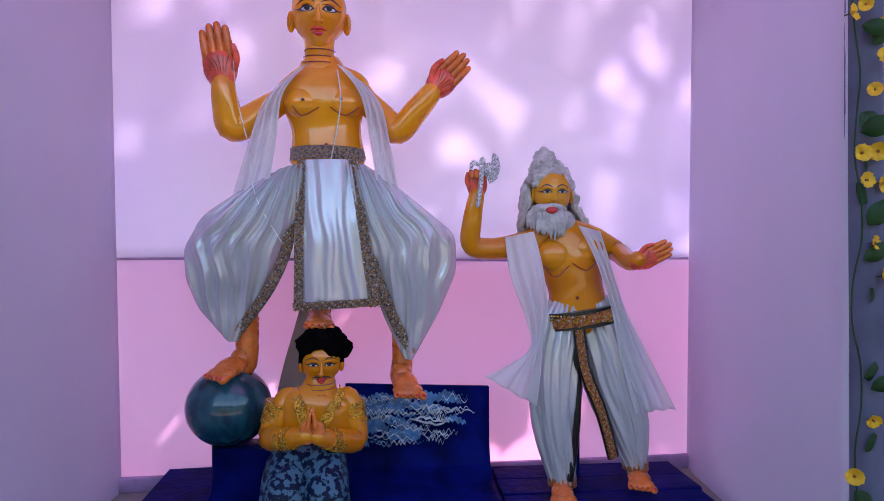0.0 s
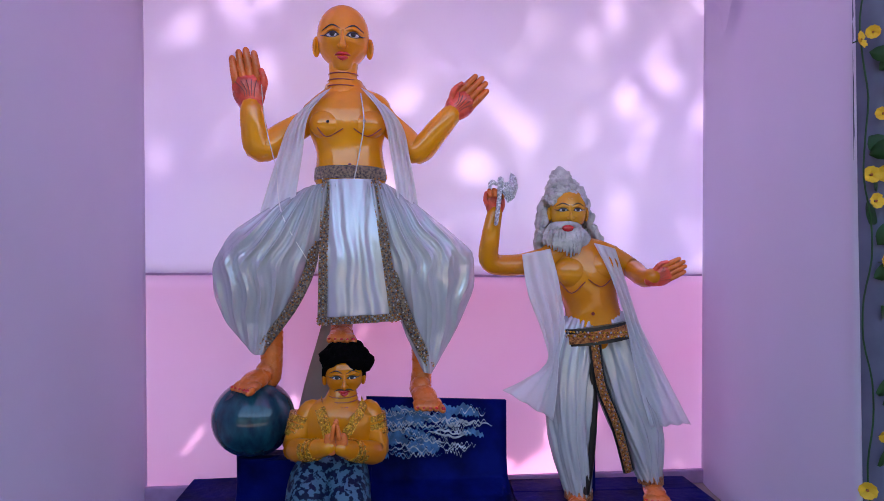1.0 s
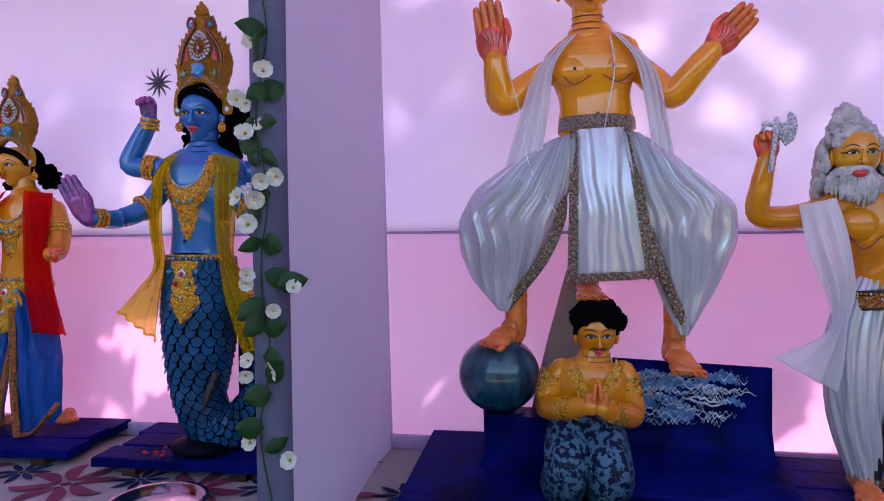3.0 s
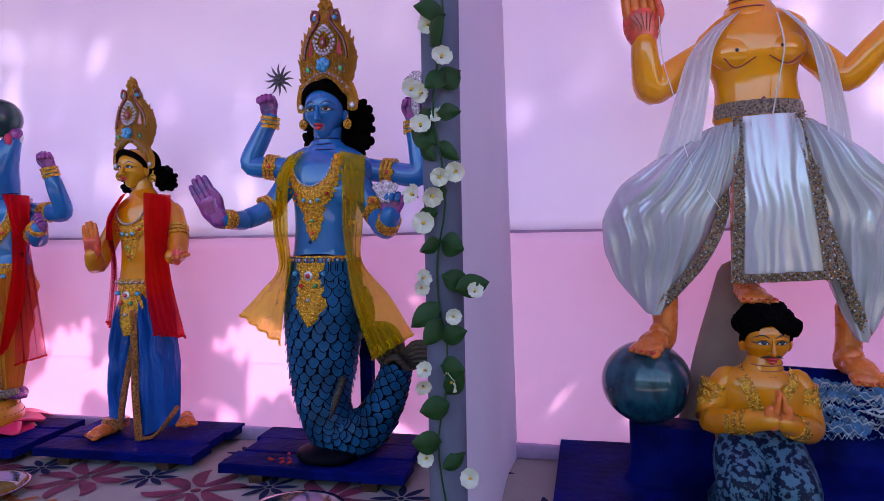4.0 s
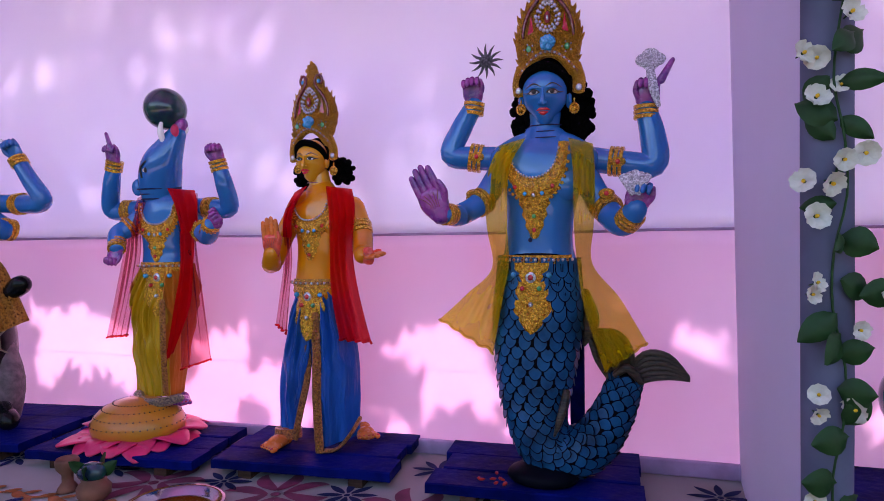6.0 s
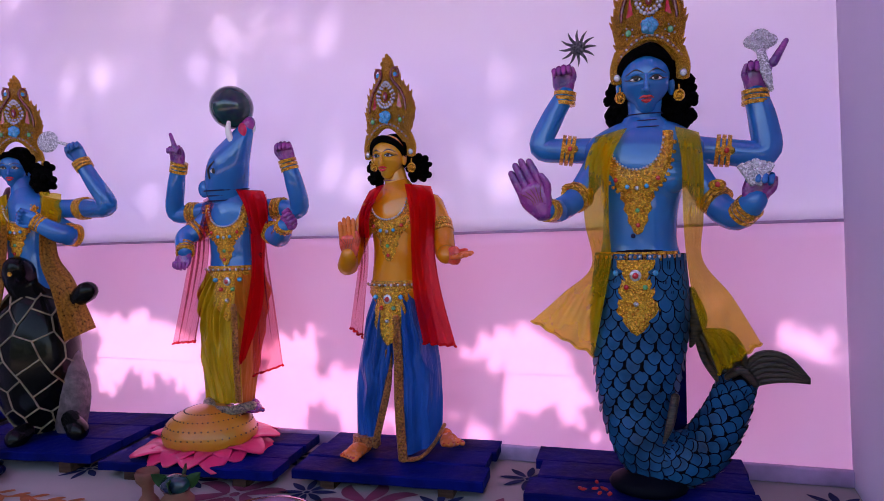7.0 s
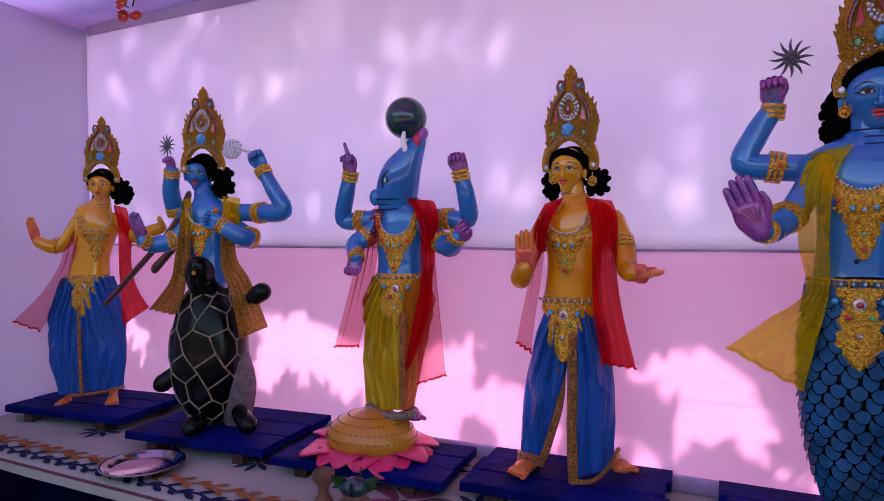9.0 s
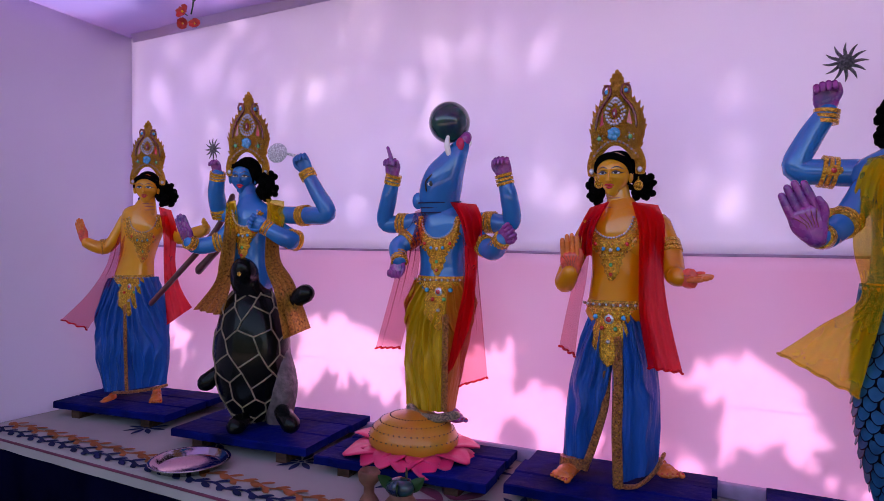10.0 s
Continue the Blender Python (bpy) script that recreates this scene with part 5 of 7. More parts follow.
for pts, rad in (([(0.031, 0.000, 0.584), (-0.005, 0.000, 0.410), (-0.006, 0.000, 0.217), (0.018, 0.000, 0.036)], [(0.0816, 0.0777), (0.0893, 0.0816), (0.0699, 0.0699), (0.0427, 0.0466)]), ([(0.132, 0.000, 0.593), (0.184, 0.000, 0.407), (0.236, 0.000, 0.230), (0.276, 0.000, 0.078)], [(0.0854, 0.0777), (0.0971, 0.0816), (0.0777, 0.0699), (0.0388, 0.0427)])):
    s = Sculpt()
    s.tube(pts, rad, "satin", 130, 10, fold=0.085, folds=13, twist=0.03)
    part("leg_drape", s, ob)
    s = Sculpt()
    s.tube([vec(pts[-1]) + Vector((0, 0, 0.016)), vec(pts[-1]) - Vector((0, 0, 0.014))], [rad[-1][0] * 1.12, rad[-1][0] * 1.15], "copper", 20, 2, round_ends=False)
    part("ankle_band", s, ob, "gold sequinned ankle band edged black")
s = Sculpt()
s.tube([(0.043, -0.090, 0.575), (0.066, -0.090, 0.426), (0.125, -0.085, 0.275), (0.178, -0.050, 0.122)], [(0.0214, 0.006)] * 4, "ink", 8, 8)
s.tube([(0.041, -0.096, 0.576), (0.063, -0.096, 0.427), (0.123, -0.091, 0.277), (0.175, -0.056, 0.124)], [(0.0136, 0.005)] * 4, "copper", 8, 8)
sequins(s, [(0.041, -0.096, 0.576), (0.063, -0.096, 0.427), (0.123, -0.091, 0.277), (0.175, -0.056, 0.124)], 40, 0.014, ("gold", "copper", "gem_clear"))
part("border", s, ob, "gold sequinned border edged black")
s = Sculpt()
s.tube([(0.034, -0.070, 0.535), (0.050, -0.070, 0.385), (0.045, -0.060, 0.195), (0.030, -0.045, 0.050)], [(0.0117, 0.006)] * 4, "ink", 8, 8)
part("border", s, ob, "black border")
for nm, mt, hi, lo, grow in (("waistband", "ink", (0.073, 0.000, 0.617), (0.081, 0.000, 0.560), 1.0), ("sequin_band", "copper", (0.073, 0.000, 0.605), (0.079, 0.000, 0.572), 1.02)):
    s = Sculpt()
    s.tube([hi, lo], [(0.1282 * grow, 0.1049 * grow), (0.1320 * grow, 0.1087 * grow)], mt, 32, 2, round_ends=False)
    if mt == "copper":
        for k in range(34):
            f = math.pi * (1 + k / 33)
            for row in (0.3, 0.7):
                c = vec(hi).lerp(vec(lo), row)
                s.ball(c + Vector((math.cos(f) * 0.1330, math.sin(f) * 0.1097, 0)), (0.005, 0.005, 0.0045), "gem_clear" if (k + (row > 0.5)) % 3 == 0 else "gold", 5, 3)
    part(nm, s, ob)
cloth_strip("shawl", [((-0.099, -0.060, 0.864), (-0.188, -0.030, 0.845)), ((-0.079, -0.090, 0.761), (-0.176, -0.060, 0.723)), ((-0.060, -0.090, 0.613), (-0.128, -0.060, 0.592)), ((-0.080, -0.090, 0.521), (-0.110, -0.050, 0.496)), ((-0.086, -0.080, 0.408), (-0.179, -0.030, 0.438)), ((-0.094, -0.060, 0.307), (-0.254, -0.020, 0.399))], "satin_thin", at, "white satin shawl flaring below the waist", group="white shawl ends")
cloth_strip("shawl", [((0.051, -0.060, 0.884), (0.137, -0.030, 0.866)), ((0.098, -0.090, 0.780), (0.165, -0.050, 0.760)), ((0.148, -0.090, 0.630), (0.208, -0.050, 0.626)), ((0.180, -0.090, 0.461), (0.277, -0.050, 0.491)), ((0.237, -0.070, 0.278), (0.401, -0.030, 0.273))], "satin_thin", at, "white satin shawl hanging down one side", group="white shawl ends")
sc = Sculpt()
sc.box((0.075, 0.10, 0.0), (0.115, 0.14, 0.42), "blue_paint")
thing("support_post", sc, at, "blue painted wooden post behind the bearded figure", "post", smooth=False, sharp=0.003)


def sweep_frames(pts, radii, steps):
    """Even stations along a smoothed sweep: centre, radii, side, depth and direction."""
    pts = [vec(p) for p in pts]
    rad = [vec(r) for r in radii]

    def at_t(p, t):
        i = min(int(t), len(p) - 2)
        s = t - i
        a, b, c, d = p[max(i - 1, 0)], p[i], p[i + 1], p[min(i + 2, len(p) - 1)]
        return 0.5 * (2 * b + (c - a) * s + (2 * a - 5 * b + 4 * c - d) * s * s + (3 * b - a - 3 * c + d) * s ** 3)
    out, last = [], len(pts) - 1
    for i in range(steps):
        t = last * i / (steps - 1)
        d = (at_t(pts, min(t + 0.02, last)) - at_t(pts, max(t - 0.02, 0))).normalized()
        ref = Vector((0, 1, 0)) if abs(d.y) < 0.9 else Vector((0, 0, 1))
        side = ref.cross(d).normalized()
        out.append((at_t(pts, t), at_t(rad, t), side, d.cross(side), d))
    return out


def scales(sc, pts, radii, name, size=0.034, dark="scale_gap"):
    """Overlapping rounded scales over a sweep that already has its dark body."""
    fine = sweep_frames(pts, radii, 200)
    length = sum((fine[i + 1][0] - fine[i][0]).length for i in range(199))
    rows = int(length / (size * 0.58))
    for i, (p, r, side, deep, d) in enumerate(sweep_frames(pts, radii, rows)):
        n = max(int(2 * math.pi * (r.x + r.y) / 2 / size), 8)
        for j in range(n):
            a = 2 * math.pi * (j + 0.5 * (i % 2)) / n
            c, s = math.cos(a), math.sin(a)
            o = p + side * c * r.x + deep * s * r.y
            nrm = (side * c / r.x + deep * s / r.y).normalized()
            tan = d.cross(nrm).normalized()
            w, h = size * 0.55, size * 1.05
            for k, mt, up in ((1.0, dark, 0.0), (0.86, name, 0.0009)):
                ring = []
                for u, v in ((-0.9, -1.1), (-1, 0.25), (-0.78, 0.62), (-0.42, 0.88), (0, 1), (0.42, 0.88), (0.78, 0.62), (1, 0.25), (0.9, -1.1)):
                    ring.append(o + tan * u * w * k + d * (v if v < 0 else 0.2 + (v - 0.2) * k) * h * 0.7 + nrm * (0.0003 + up + 0.0024 * (v + 1.0) - 0.0028 * u * u))
                sc.fan(ring, mt)


def earrings(at, pts, label="round gilt earring hung at the ear"):
    for p in pts:
        sc = Sculpt()
        c = vec(p)
        ring = [c + Vector((0.012 * math.cos(a), 0, 0.014 * math.sin(a))) for a in [k * math.pi / 6 for k in range(13)]]
        sc.tube(ring, [0.004] * 13, "gold", 6, 1)
        sc.ball(c, (0.008, 0.005, 0.009), "gold", 8, 6)
        sc.tube([c + Vector((0, 0, 0.012)), c + Vector((0, 0.004, 0.03))], [0.003, 0.002], "gold", 5, 1)
        thing("earring", sc, at, label, "earring", "gilt earrings")


def star_disc(at, c, r, label, points=12):
    sc = Sculpt()
    c = vec(c)
    sc.ball(c, (r * 0.42, 0.008, r * 0.42), "dark_glitter", 14, 6)
    for k in range(points):
        a = 2 * math.pi * k / points
        o, q = Vector((math.cos(a), 0, math.sin(a))), Vector((-math.sin(a), 0, math.cos(a)))
        sc.tube([c + o * r * 0.35, c + o * r * 0.68 + q * r * 0.05, c + o * r], [(r * 0.09, 0.003), (r * 0.07, 0.003), 0.001], "dark_glitter", 6, 3)
    thing("sun_disc", sc, at, label, "disc", "silver ray discs")


def mane(sc, c, w, h, deep, n=60, seed=1, curl=0.02):
    r = random.Random(seed)
    sc.ball(vec(c), (w * 0.9, deep * 0.9, h * 0.95), "black", 16, 12, rough=0.15)
    for i in range(n):
        a, b = r.uniform(0, 2 * math.pi), r.uniform(-1, 1)
        k = math.sqrt(max(1 - b * b, 0.05))
        sc.ball(vec(c) + Vector((math.cos(a) * w * k, math.sin(a) * deep * k, b * h)), curl * r.uniform(0.6, 1.0), "black", 7, 5, rough=0.3)


# ---- fish-tailed figure with four arms ----
at = (-1.49, 2.09, 0.69)
sc = Sculpt()
head(sc, (0.000, -0.020, 1.206), 0.0704, 0.0963, "azure", 2, mark="eye_white", hair=True)
mane(sc, (-0.064, 0.055, 1.149), 0.0481, 0.0815, 0.0370, 40, 1, 0.018)
mane(sc, (0.084, 0.055, 1.154), 0.0556, 0.0963, 0.0407, 50, 2, 0.02)
sc.ball((-0.001, 0.030, 1.247), (0.0926, 0.0778, 0.0852), "black", 20, 12)
sc.tube([(-0.002, 0.000, 1.149), (-0.003, 0.000, 1.104), (-0.003, 0.000, 1.052)], [0.0500, 0.0481, 0.0630], "azure", 18, 4)
neck_rings(sc, (-0.002, 0.000, 1.131), (-0.003, 0.000, 1.052), 0.0500, "azure")
FP = [(-0.005, 0.000, 1.064), (-0.009, 0.000, 1.021), (-0.013, 0.000, 0.939), (-0.021, 0.000, 0.838), (-0.026, 0.000, 0.736), (-0.026, 0.000, 0.680)]
FR = [(0.0778, 0.0593), (0.1519, 0.0815), (0.1259, 0.0926), (0.1074, 0.0778), (0.1074, 0.0778), (0.1222, 0.0852)]
sc.tube(FP, FR, "azure", 26, 6)
sc.tube([(-0.134, 0.000, 1.013), (-0.073, 0.000, 1.044), (-0.005, 0.000, 1.056), (0.062, 0.000, 1.039), (0.116, 0.000, 1.004)], [0.0463] * 5, "azure", 16, 4)
sc.ball((-0.060, -0.045, 0.928), (0.0630, 0.0370, 0.0556), "azure", 20, 12)
sc.ball((0.053, -0.045, 0.925), (0.0630, 0.0370, 0.0556), "azure", 20, 12)
sc.ball((-0.042, -0.075, 0.754), 0.007, "navy", 8, 6)
# upper arms
sc.tube([(-0.143, 0.030, 1.017), (-0.232, 0.030, 1.024), (-0.313, 0.020, 1.038), (-0.281, 0.030, 1.122), (-0.236, 0.030, 1.196)], [0.0407, 0.0389, 0.0370, 0.0352, 0.0296], "azure", 16, 6)
hand(sc, (-0.236, 0.030, 1.204), (-0.1, -0.2, 1), "violet", size=0.0667, thumb=-1, curl=0.9, nails="dark_violet")
sc.tube([(0.112, 0.030, 1.007), (0.221, 0.030, 0.989), (0.319, 0.020, 0.980), (0.319, 0.030, 1.065), (0.300, 0.030, 1.146)], [0.0407, 0.0389, 0.0407, 0.0389, 0.0315], "azure", 16, 6)
hand(sc, (0.300, 0.030, 1.155), (0.12, -0.2, 1), "violet", size=0.0704, thumb=1, curl=0.8, nails="dark_violet")
sc.tube([(0.341, 0.000, 1.226), (0.374, 0.000, 1.283)], [0.0130, 0.0074], "violet", 8, 3)
# lower arms
sc.tube([(-0.137, -0.020, 0.974), (-0.198, -0.060, 0.876), (-0.250, -0.140, 0.833), (-0.269, -0.240, 0.834)], [0.0407, 0.0370, 0.0333, 0.0278], "azure", 16, 6)
hand(sc, (-0.277, -0.250, 0.834), (-0.45, -0.2, 1), "violet", size=0.0852, thumb=-1, nails="dark_violet", tip="violet")
sc.tube([(0.122, -0.020, 0.943), (0.181, -0.030, 0.843), (0.231, -0.080, 0.802), (0.267, -0.140, 0.841)], [0.0407, 0.0407, 0.0407, 0.0315], "azure", 16, 6)
hand(sc, (0.264, -0.140, 0.835), (0.2, -0.2, 1), "violet", size=0.0704, thumb=-1, curl=0.9, nails="azure", tip="azure")
for a, b, r in (((-0.232, 0.030, 1.024), (-0.313, 0.020, 1.038), 23), ((0.212, 0.030, 0.993), (0.319, 0.020, 0.980), 23), ((-0.198, -0.060, 0.876), (-0.250, -0.140, 0.833), 22), ((0.181, -0.030, 0.851), (0.231, -0.080, 0.802), 23), ((-0.238, 0.030, 1.185), (-0.236, 0.030, 1.200), 17), ((0.300, 0.030, 1.139), (0.300, 0.030, 1.155), 18), ((-0.262, -0.220, 0.834), (-0.270, -0.250, 0.834), 16), ((0.249, -0.110, 0.815), (0.263, -0.130, 0.832), 19)):
    band(sc, a, b, r * 0.0019, "gold", 0.03)
for p in ((-0.220, -0.012, 1.023), (0.216, -0.012, 0.988), (-0.220, -0.070, 0.900), (0.184, -0.070, 0.890)):
    sc.ball(p, (0.024, 0.010, 0.016), "gold", 10, 6)
    sc.ball(vec(p) + Vector((0, -0.008, 0)), (0.008, 0.006, 0.008), "gem_red", 8, 6)
# tail
TP = [(-0.026, 0.000, 0.669), (-0.031, 0.000, 0.513), (-0.040, 0.000, 0.344), (-0.041, 0.000, 0.194), (0.011, 0.000, 0.085), (0.121, 0.000, 0.103), (0.195, 0.000, 0.209), (0.234, 0.000, 0.317)]
TR = [(0.1296, 0.0963), (0.1407, 0.1037), (0.1222, 0.0963), (0.0940, 0.0800), (0.0860, 0.0740), (0.0740, 0.0650), (0.0600, 0.0540), (0.0481, 0.0444)]
sc.tube(TP, TR, "scale_gap", 26, 6)
scales(sc, TP, TR, "scale_blue", 0.040)
# tail fin: two lobes with ribs
for lobe, w in (([(0.234, 0.000, 0.310), (0.291, 0.000, 0.363), (0.359, -0.010, 0.369), (0.416, -0.020, 0.338)], 24), ([(0.227, 0.000, 0.317), (0.203, 0.000, 0.392), (0.171, 0.000, 0.454), (0.122, 0.000, 0.471)], 30)):
    for k in range(6):
        o = (k - 2.5) / 2.5
        d = Vector((0.0, 0.0, 1.0)) if w == 24 else Vector((1.0, 0.0, 0.3))
        pts = [vec(q) + d * o * 0.0019 * w * f for q, f in zip(lobe, (0.5, 0.85, 0.7, 0.15))]
        sc.tube(pts, [(0.009, 0.012), (0.011, 0.014), (0.009, 0.010), 0.003], "fin_bronze", 8, 4)
sc.tube([(0.208, -0.030, 0.344), (0.241, -0.045, 0.367), (0.278, -0.030, 0.326)], [0.012, 0.014, 0.012], "fin_bronze", 8, 4)
sc.tube([(0.108, 0.020, 0.588), (0.132, 0.000, 0.499), (0.113, 0.000, 0.425)], [(0.02, 0.01), (0.028, 0.012), 0.006], "fin_bronze", 8, 4)
sc.tube([(0.064, -0.070, 0.292), (0.047, -0.100, 0.219), (0.029, -0.100, 0.164)], [(0.012, 0.008), (0.012, 0.008), 0.004], "fin_bronze", 8, 4)
sc.ball((-0.014, -0.030, 0.018), (0.1148, 0.0926, 0.0370), "scale_gap", 18, 8)
thing("fish_tailed_statue", sc, at, "glossy blue four-armed clay statue with dark scaled fish tail", "statue")
crown(tuple(vec(at) + vec((0.014, -0.055, 1.254))), 0.3370, 2, 1.0, "tall gilt filigree crown with blue stone rose on the fish-tailed figure")
necklace("necklace", at, FP, FR, (-0.012, 0.000, 1.053)[2], 0.0963, 0.2630, (-0.028, 0.000, 0.995)[0], "gold filigree collar with pendant on blue chest")
belt_ornament(at, FP + [(-0.031, 0.000, 0.438)], FR + [(0.1444, 0.1074)], (-0.026, 0.000, 0.708)[2], 0.1148, 0.2370, (-0.037, 0.000, 0.699)[0], "gold filigree belt with pointed pendant over the tail")
earrings(at, ((-0.070, -0.050, 1.157), (0.091, -0.050, 1.151)))
star_disc(at, (-0.193, 0.020, 1.334), 0.0556, "silver glitter ray disc held in the raised hand")
sc = Sculpt()
for dx, dz in ((-10, 8), (10, 8), (0, 18), (0, 0)):
    sc.ball(vec((0.313, 0.020, 1.282)) + Vector((dx * 0.0019, 0, dz * 0.0015)), (0.0259, 0.012, 0.0204), "silver", 10, 6)
sc.tube([(0.310, 0.000, 1.263), (0.320, -0.015, 1.198), (0.334, -0.010, 1.148)], [(0.012, 0.006), (0.014, 0.006), (0.006, 0.004)], "silver", 8, 3)
thing("conch", sc, at, "silver glitter conch cut-out held in the raised hand", "conch")
sc = Sculpt()
for k in range(5):
    sc.tube([(0.263, -0.180, 0.885), vec((0.263, -0.180, 0.931)) + Vector(((k - 2) * 0.018, 0, 0.006 * (2 - abs(k - 2))))], [(0.016, 0.005), (0.010, 0.004)], "silver", 8, 2)
thing("lotus_bud", sc, at, "silver glitter lotus held in the closed hand", "lotus")
cloth_strip("shawl", [((-0.053, -0.075, 1.056), (-0.144, -0.020, 1.043)), ((-0.099, -0.100, 0.970), (-0.175, -0.050, 0.962)), ((-0.108, -0.100, 0.810), (-0.178, -0.060, 0.811)), ((-0.105, -0.085, 0.684), (-0.160, -0.060, 0.672)), ((-0.126, -0.080, 0.575), (-0.251, -0.020, 0.585)), ((-0.162, -0.060, 0.402), (-0.353, -0.000, 0.495))], "sheer_yellow", at, "sheer yellow net shawl flaring at the hip", folds=4, hem="sheer_yellow", group="sheer shawls")
cloth_strip("shawl", [((0.076, -0.075, 1.050), (0.143, -0.020, 1.036)), ((0.090, -0.100, 0.963), (0.150, -0.050, 0.955)), ((0.092, -0.100, 0.807), (0.147, -0.060, 0.807)), ((0.100, -0.085, 0.685), (0.142, -0.060, 0.684)), ((0.120, -0.080, 0.553), (0.222, -0.020, 0.575)), ((0.177, -0.070, 0.365), (0.298, -0.000, 0.439))], "sheer_yellow", at, "sheer yellow net shawl flaring at the hip", folds=4, hem="sheer_yellow", group="sheer shawls")
sc = Sculpt()
sc.box((-0.0, 0.13, 0.0), (0.045, 0.17, 0.55), "blue_paint")
thing("support_post", sc, (-1.43, 2.06, 0.69), "blue painted wooden post behind the fish tail", "post", smooth=False, sharp=0.003)
rr = random.Random(9)
for i in range(9):
    sc = Sculpt()
    sc.ball((0, 0, 0), (0.012, 0.006, 0.004), "petal_red", 6, 4, rough=0.5)
    thing("fallen_petal", sc, (-1.66 + rr.uniform(-0.05, 0.06), 2.03 + rr.uniform(-0.05, 0.04), 0.694), "dried red petal fallen on the platform", "petal", "fallen petals", turn=rr.uniform(0, 180))

# ---- figure in a blue dhoti with a raised palm ----
at = (-2.3, 2.20, 0.69)
BODY_YAW = 2
sc = Sculpt()
head(sc, (-0.045, -0.030, 1.052), 0.0563, 0.0757, "straw", -3, mark="dark_red", hair=True, drop=0.12)
mane(sc, (-0.116, 0.040, 1.002), 0.0350, 0.0466, 0.0311, 24, 3, 0.015)
mane(sc, (0.039, 0.050, 1.014), 0.0388, 0.0466, 0.0350, 30, 4, 0.016)
sc.ball((-0.041, 0.020, 1.073), (0.0699, 0.0583, 0.0660), "black", 18, 12)
sc.tube([(-0.040, 0.000, 1.002), (-0.031, 0.000, 0.963), (-0.027, 0.000, 0.918)], [0.0408, 0.0408, 0.0544], "straw", 16, 4)
neck_rings(sc, (-0.039, 0.000, 0.989), (-0.031, 0.000, 0.922), 0.0408, "straw")
WP = [(-0.027, 0.000, 0.930), (-0.019, 0.000, 0.890), (-0.022, 0.000, 0.816), (-0.029, 0.000, 0.719), (-0.035, 0.000, 0.620), (-0.035, 0.000, 0.577)]
WR = [(0.0621, 0.0544), (0.1320, 0.0699), (0.1087, 0.0777), (0.0932, 0.0699), (0.0971, 0.0738), (0.1087, 0.0816)]
sc.tube(WP, WR, "amber", 24, 6)
sc.tube([(-0.120, 0.000, 0.875), (-0.073, 0.000, 0.907), (-0.027, 0.000, 0.922), (0.030, 0.000, 0.905), (0.097, 0.000, 0.874)], [0.0408] * 5, "amber", 16, 4)
sc.ball((-0.056, -0.040, 0.812), (0.0544, 0.0350, 0.0466), "amber", 20, 12)
sc.ball((0.027, -0.040, 0.813), (0.0544, 0.0350, 0.0466), "amber", 20, 12)
sc.tube([(-0.121, 0.000, 0.879), (-0.174, -0.020, 0.775), (-0.202, -0.060, 0.676), (-0.166, -0.120, 0.715)], [0.0388, 0.0369, 0.0369, 0.0291], "amber", 14, 5)
hand(sc, (-0.162, -0.120, 0.715), (-0.05, -0.1, 1), "palm", size=0.0738, thumb=-1, tip="peach", nails="straw")
sc.tube([(0.100, 0.000, 0.878), (0.140, -0.020, 0.789), (0.160, -0.060, 0.718), (0.184, -0.120, 0.707)], [0.0408, 0.0369, 0.0350, 0.0291], "amber", 14, 5)
hand(sc, (0.187, -0.120, 0.704), (0.75, -0.5, 0.05), "palm", size=0.0621, thumb=1, tip="peach", nails="straw", normal=(0, -0.3, 1))
band(sc, (0.136, -0.020, 0.799), (0.150, -0.040, 0.758), 0.0388, "gold", 0.03)
# painted pleated lower cloth
pleated_leg([(-0.121, 0.000, 0.586), (-0.160, 0.000, 0.483), (-0.197, 0.000, 0.326), (-0.214, 0.000, 0.169), (-0.221, 0.000, 0.010)], [(-0.017, -0.050, 0.596), (-0.020, -0.080, 0.476), (-0.041, -0.080, 0.314), (-0.080, -0.070, 0.190), (-0.127, -0.030, 0.028)], (-0.044, 0.000, 0.718), (-0.164, 0.000, -0.255), 0.0427, "dhoti_blue", 2.0, 110, 80, sc, 0.024, 1.5)
pleated_leg([(0.060, 0.000, 0.596), (0.094, 0.000, 0.474), (0.112, 0.000, 0.316), (0.116, 0.000, 0.190), (0.107, 0.000, 0.040)], [(-0.032, -0.050, 0.595), (-0.028, -0.080, 0.456), (-0.028, -0.085, 0.305), (-0.027, -0.085, 0.154), (-0.018, -0.080, 0.002)], (-0.025, 0.000, 0.719), (0.045, 0.000, -0.324), 0.0427, "dhoti_blue", 5.0, 110, 80, sc, 0.024, 1.5)
sc.tube([(-0.013, -0.100, 0.498), (-0.006, -0.105, 0.349), (-0.008, -0.105, 0.181), (-0.003, -0.100, 0.004)], [(0.0175, 0.007)] * 4, "copper", 8, 8)
sequins(sc, [(-0.013, -0.100, 0.498), (-0.006, -0.105, 0.349), (-0.008, -0.105, 0.181), (-0.003, -0.100, 0.004)], 44, 0.014, ("gold", "copper", "copper"))
sc.tube([(-0.047, -0.090, 0.380), (-0.053, -0.090, 0.265), (-0.092, -0.080, 0.123), (-0.130, -0.050, 0.026)], [(0.0136, 0.006)] * 4, "copper", 8, 8)
sc.tube([(-0.005, -0.090, 0.004), (0.057, -0.090, 0.016), (0.108, -0.085, 0.068), (0.134, -0.050, 0.121)], [(0.007, 0.0155)] * 4, "copper", 8, 6)
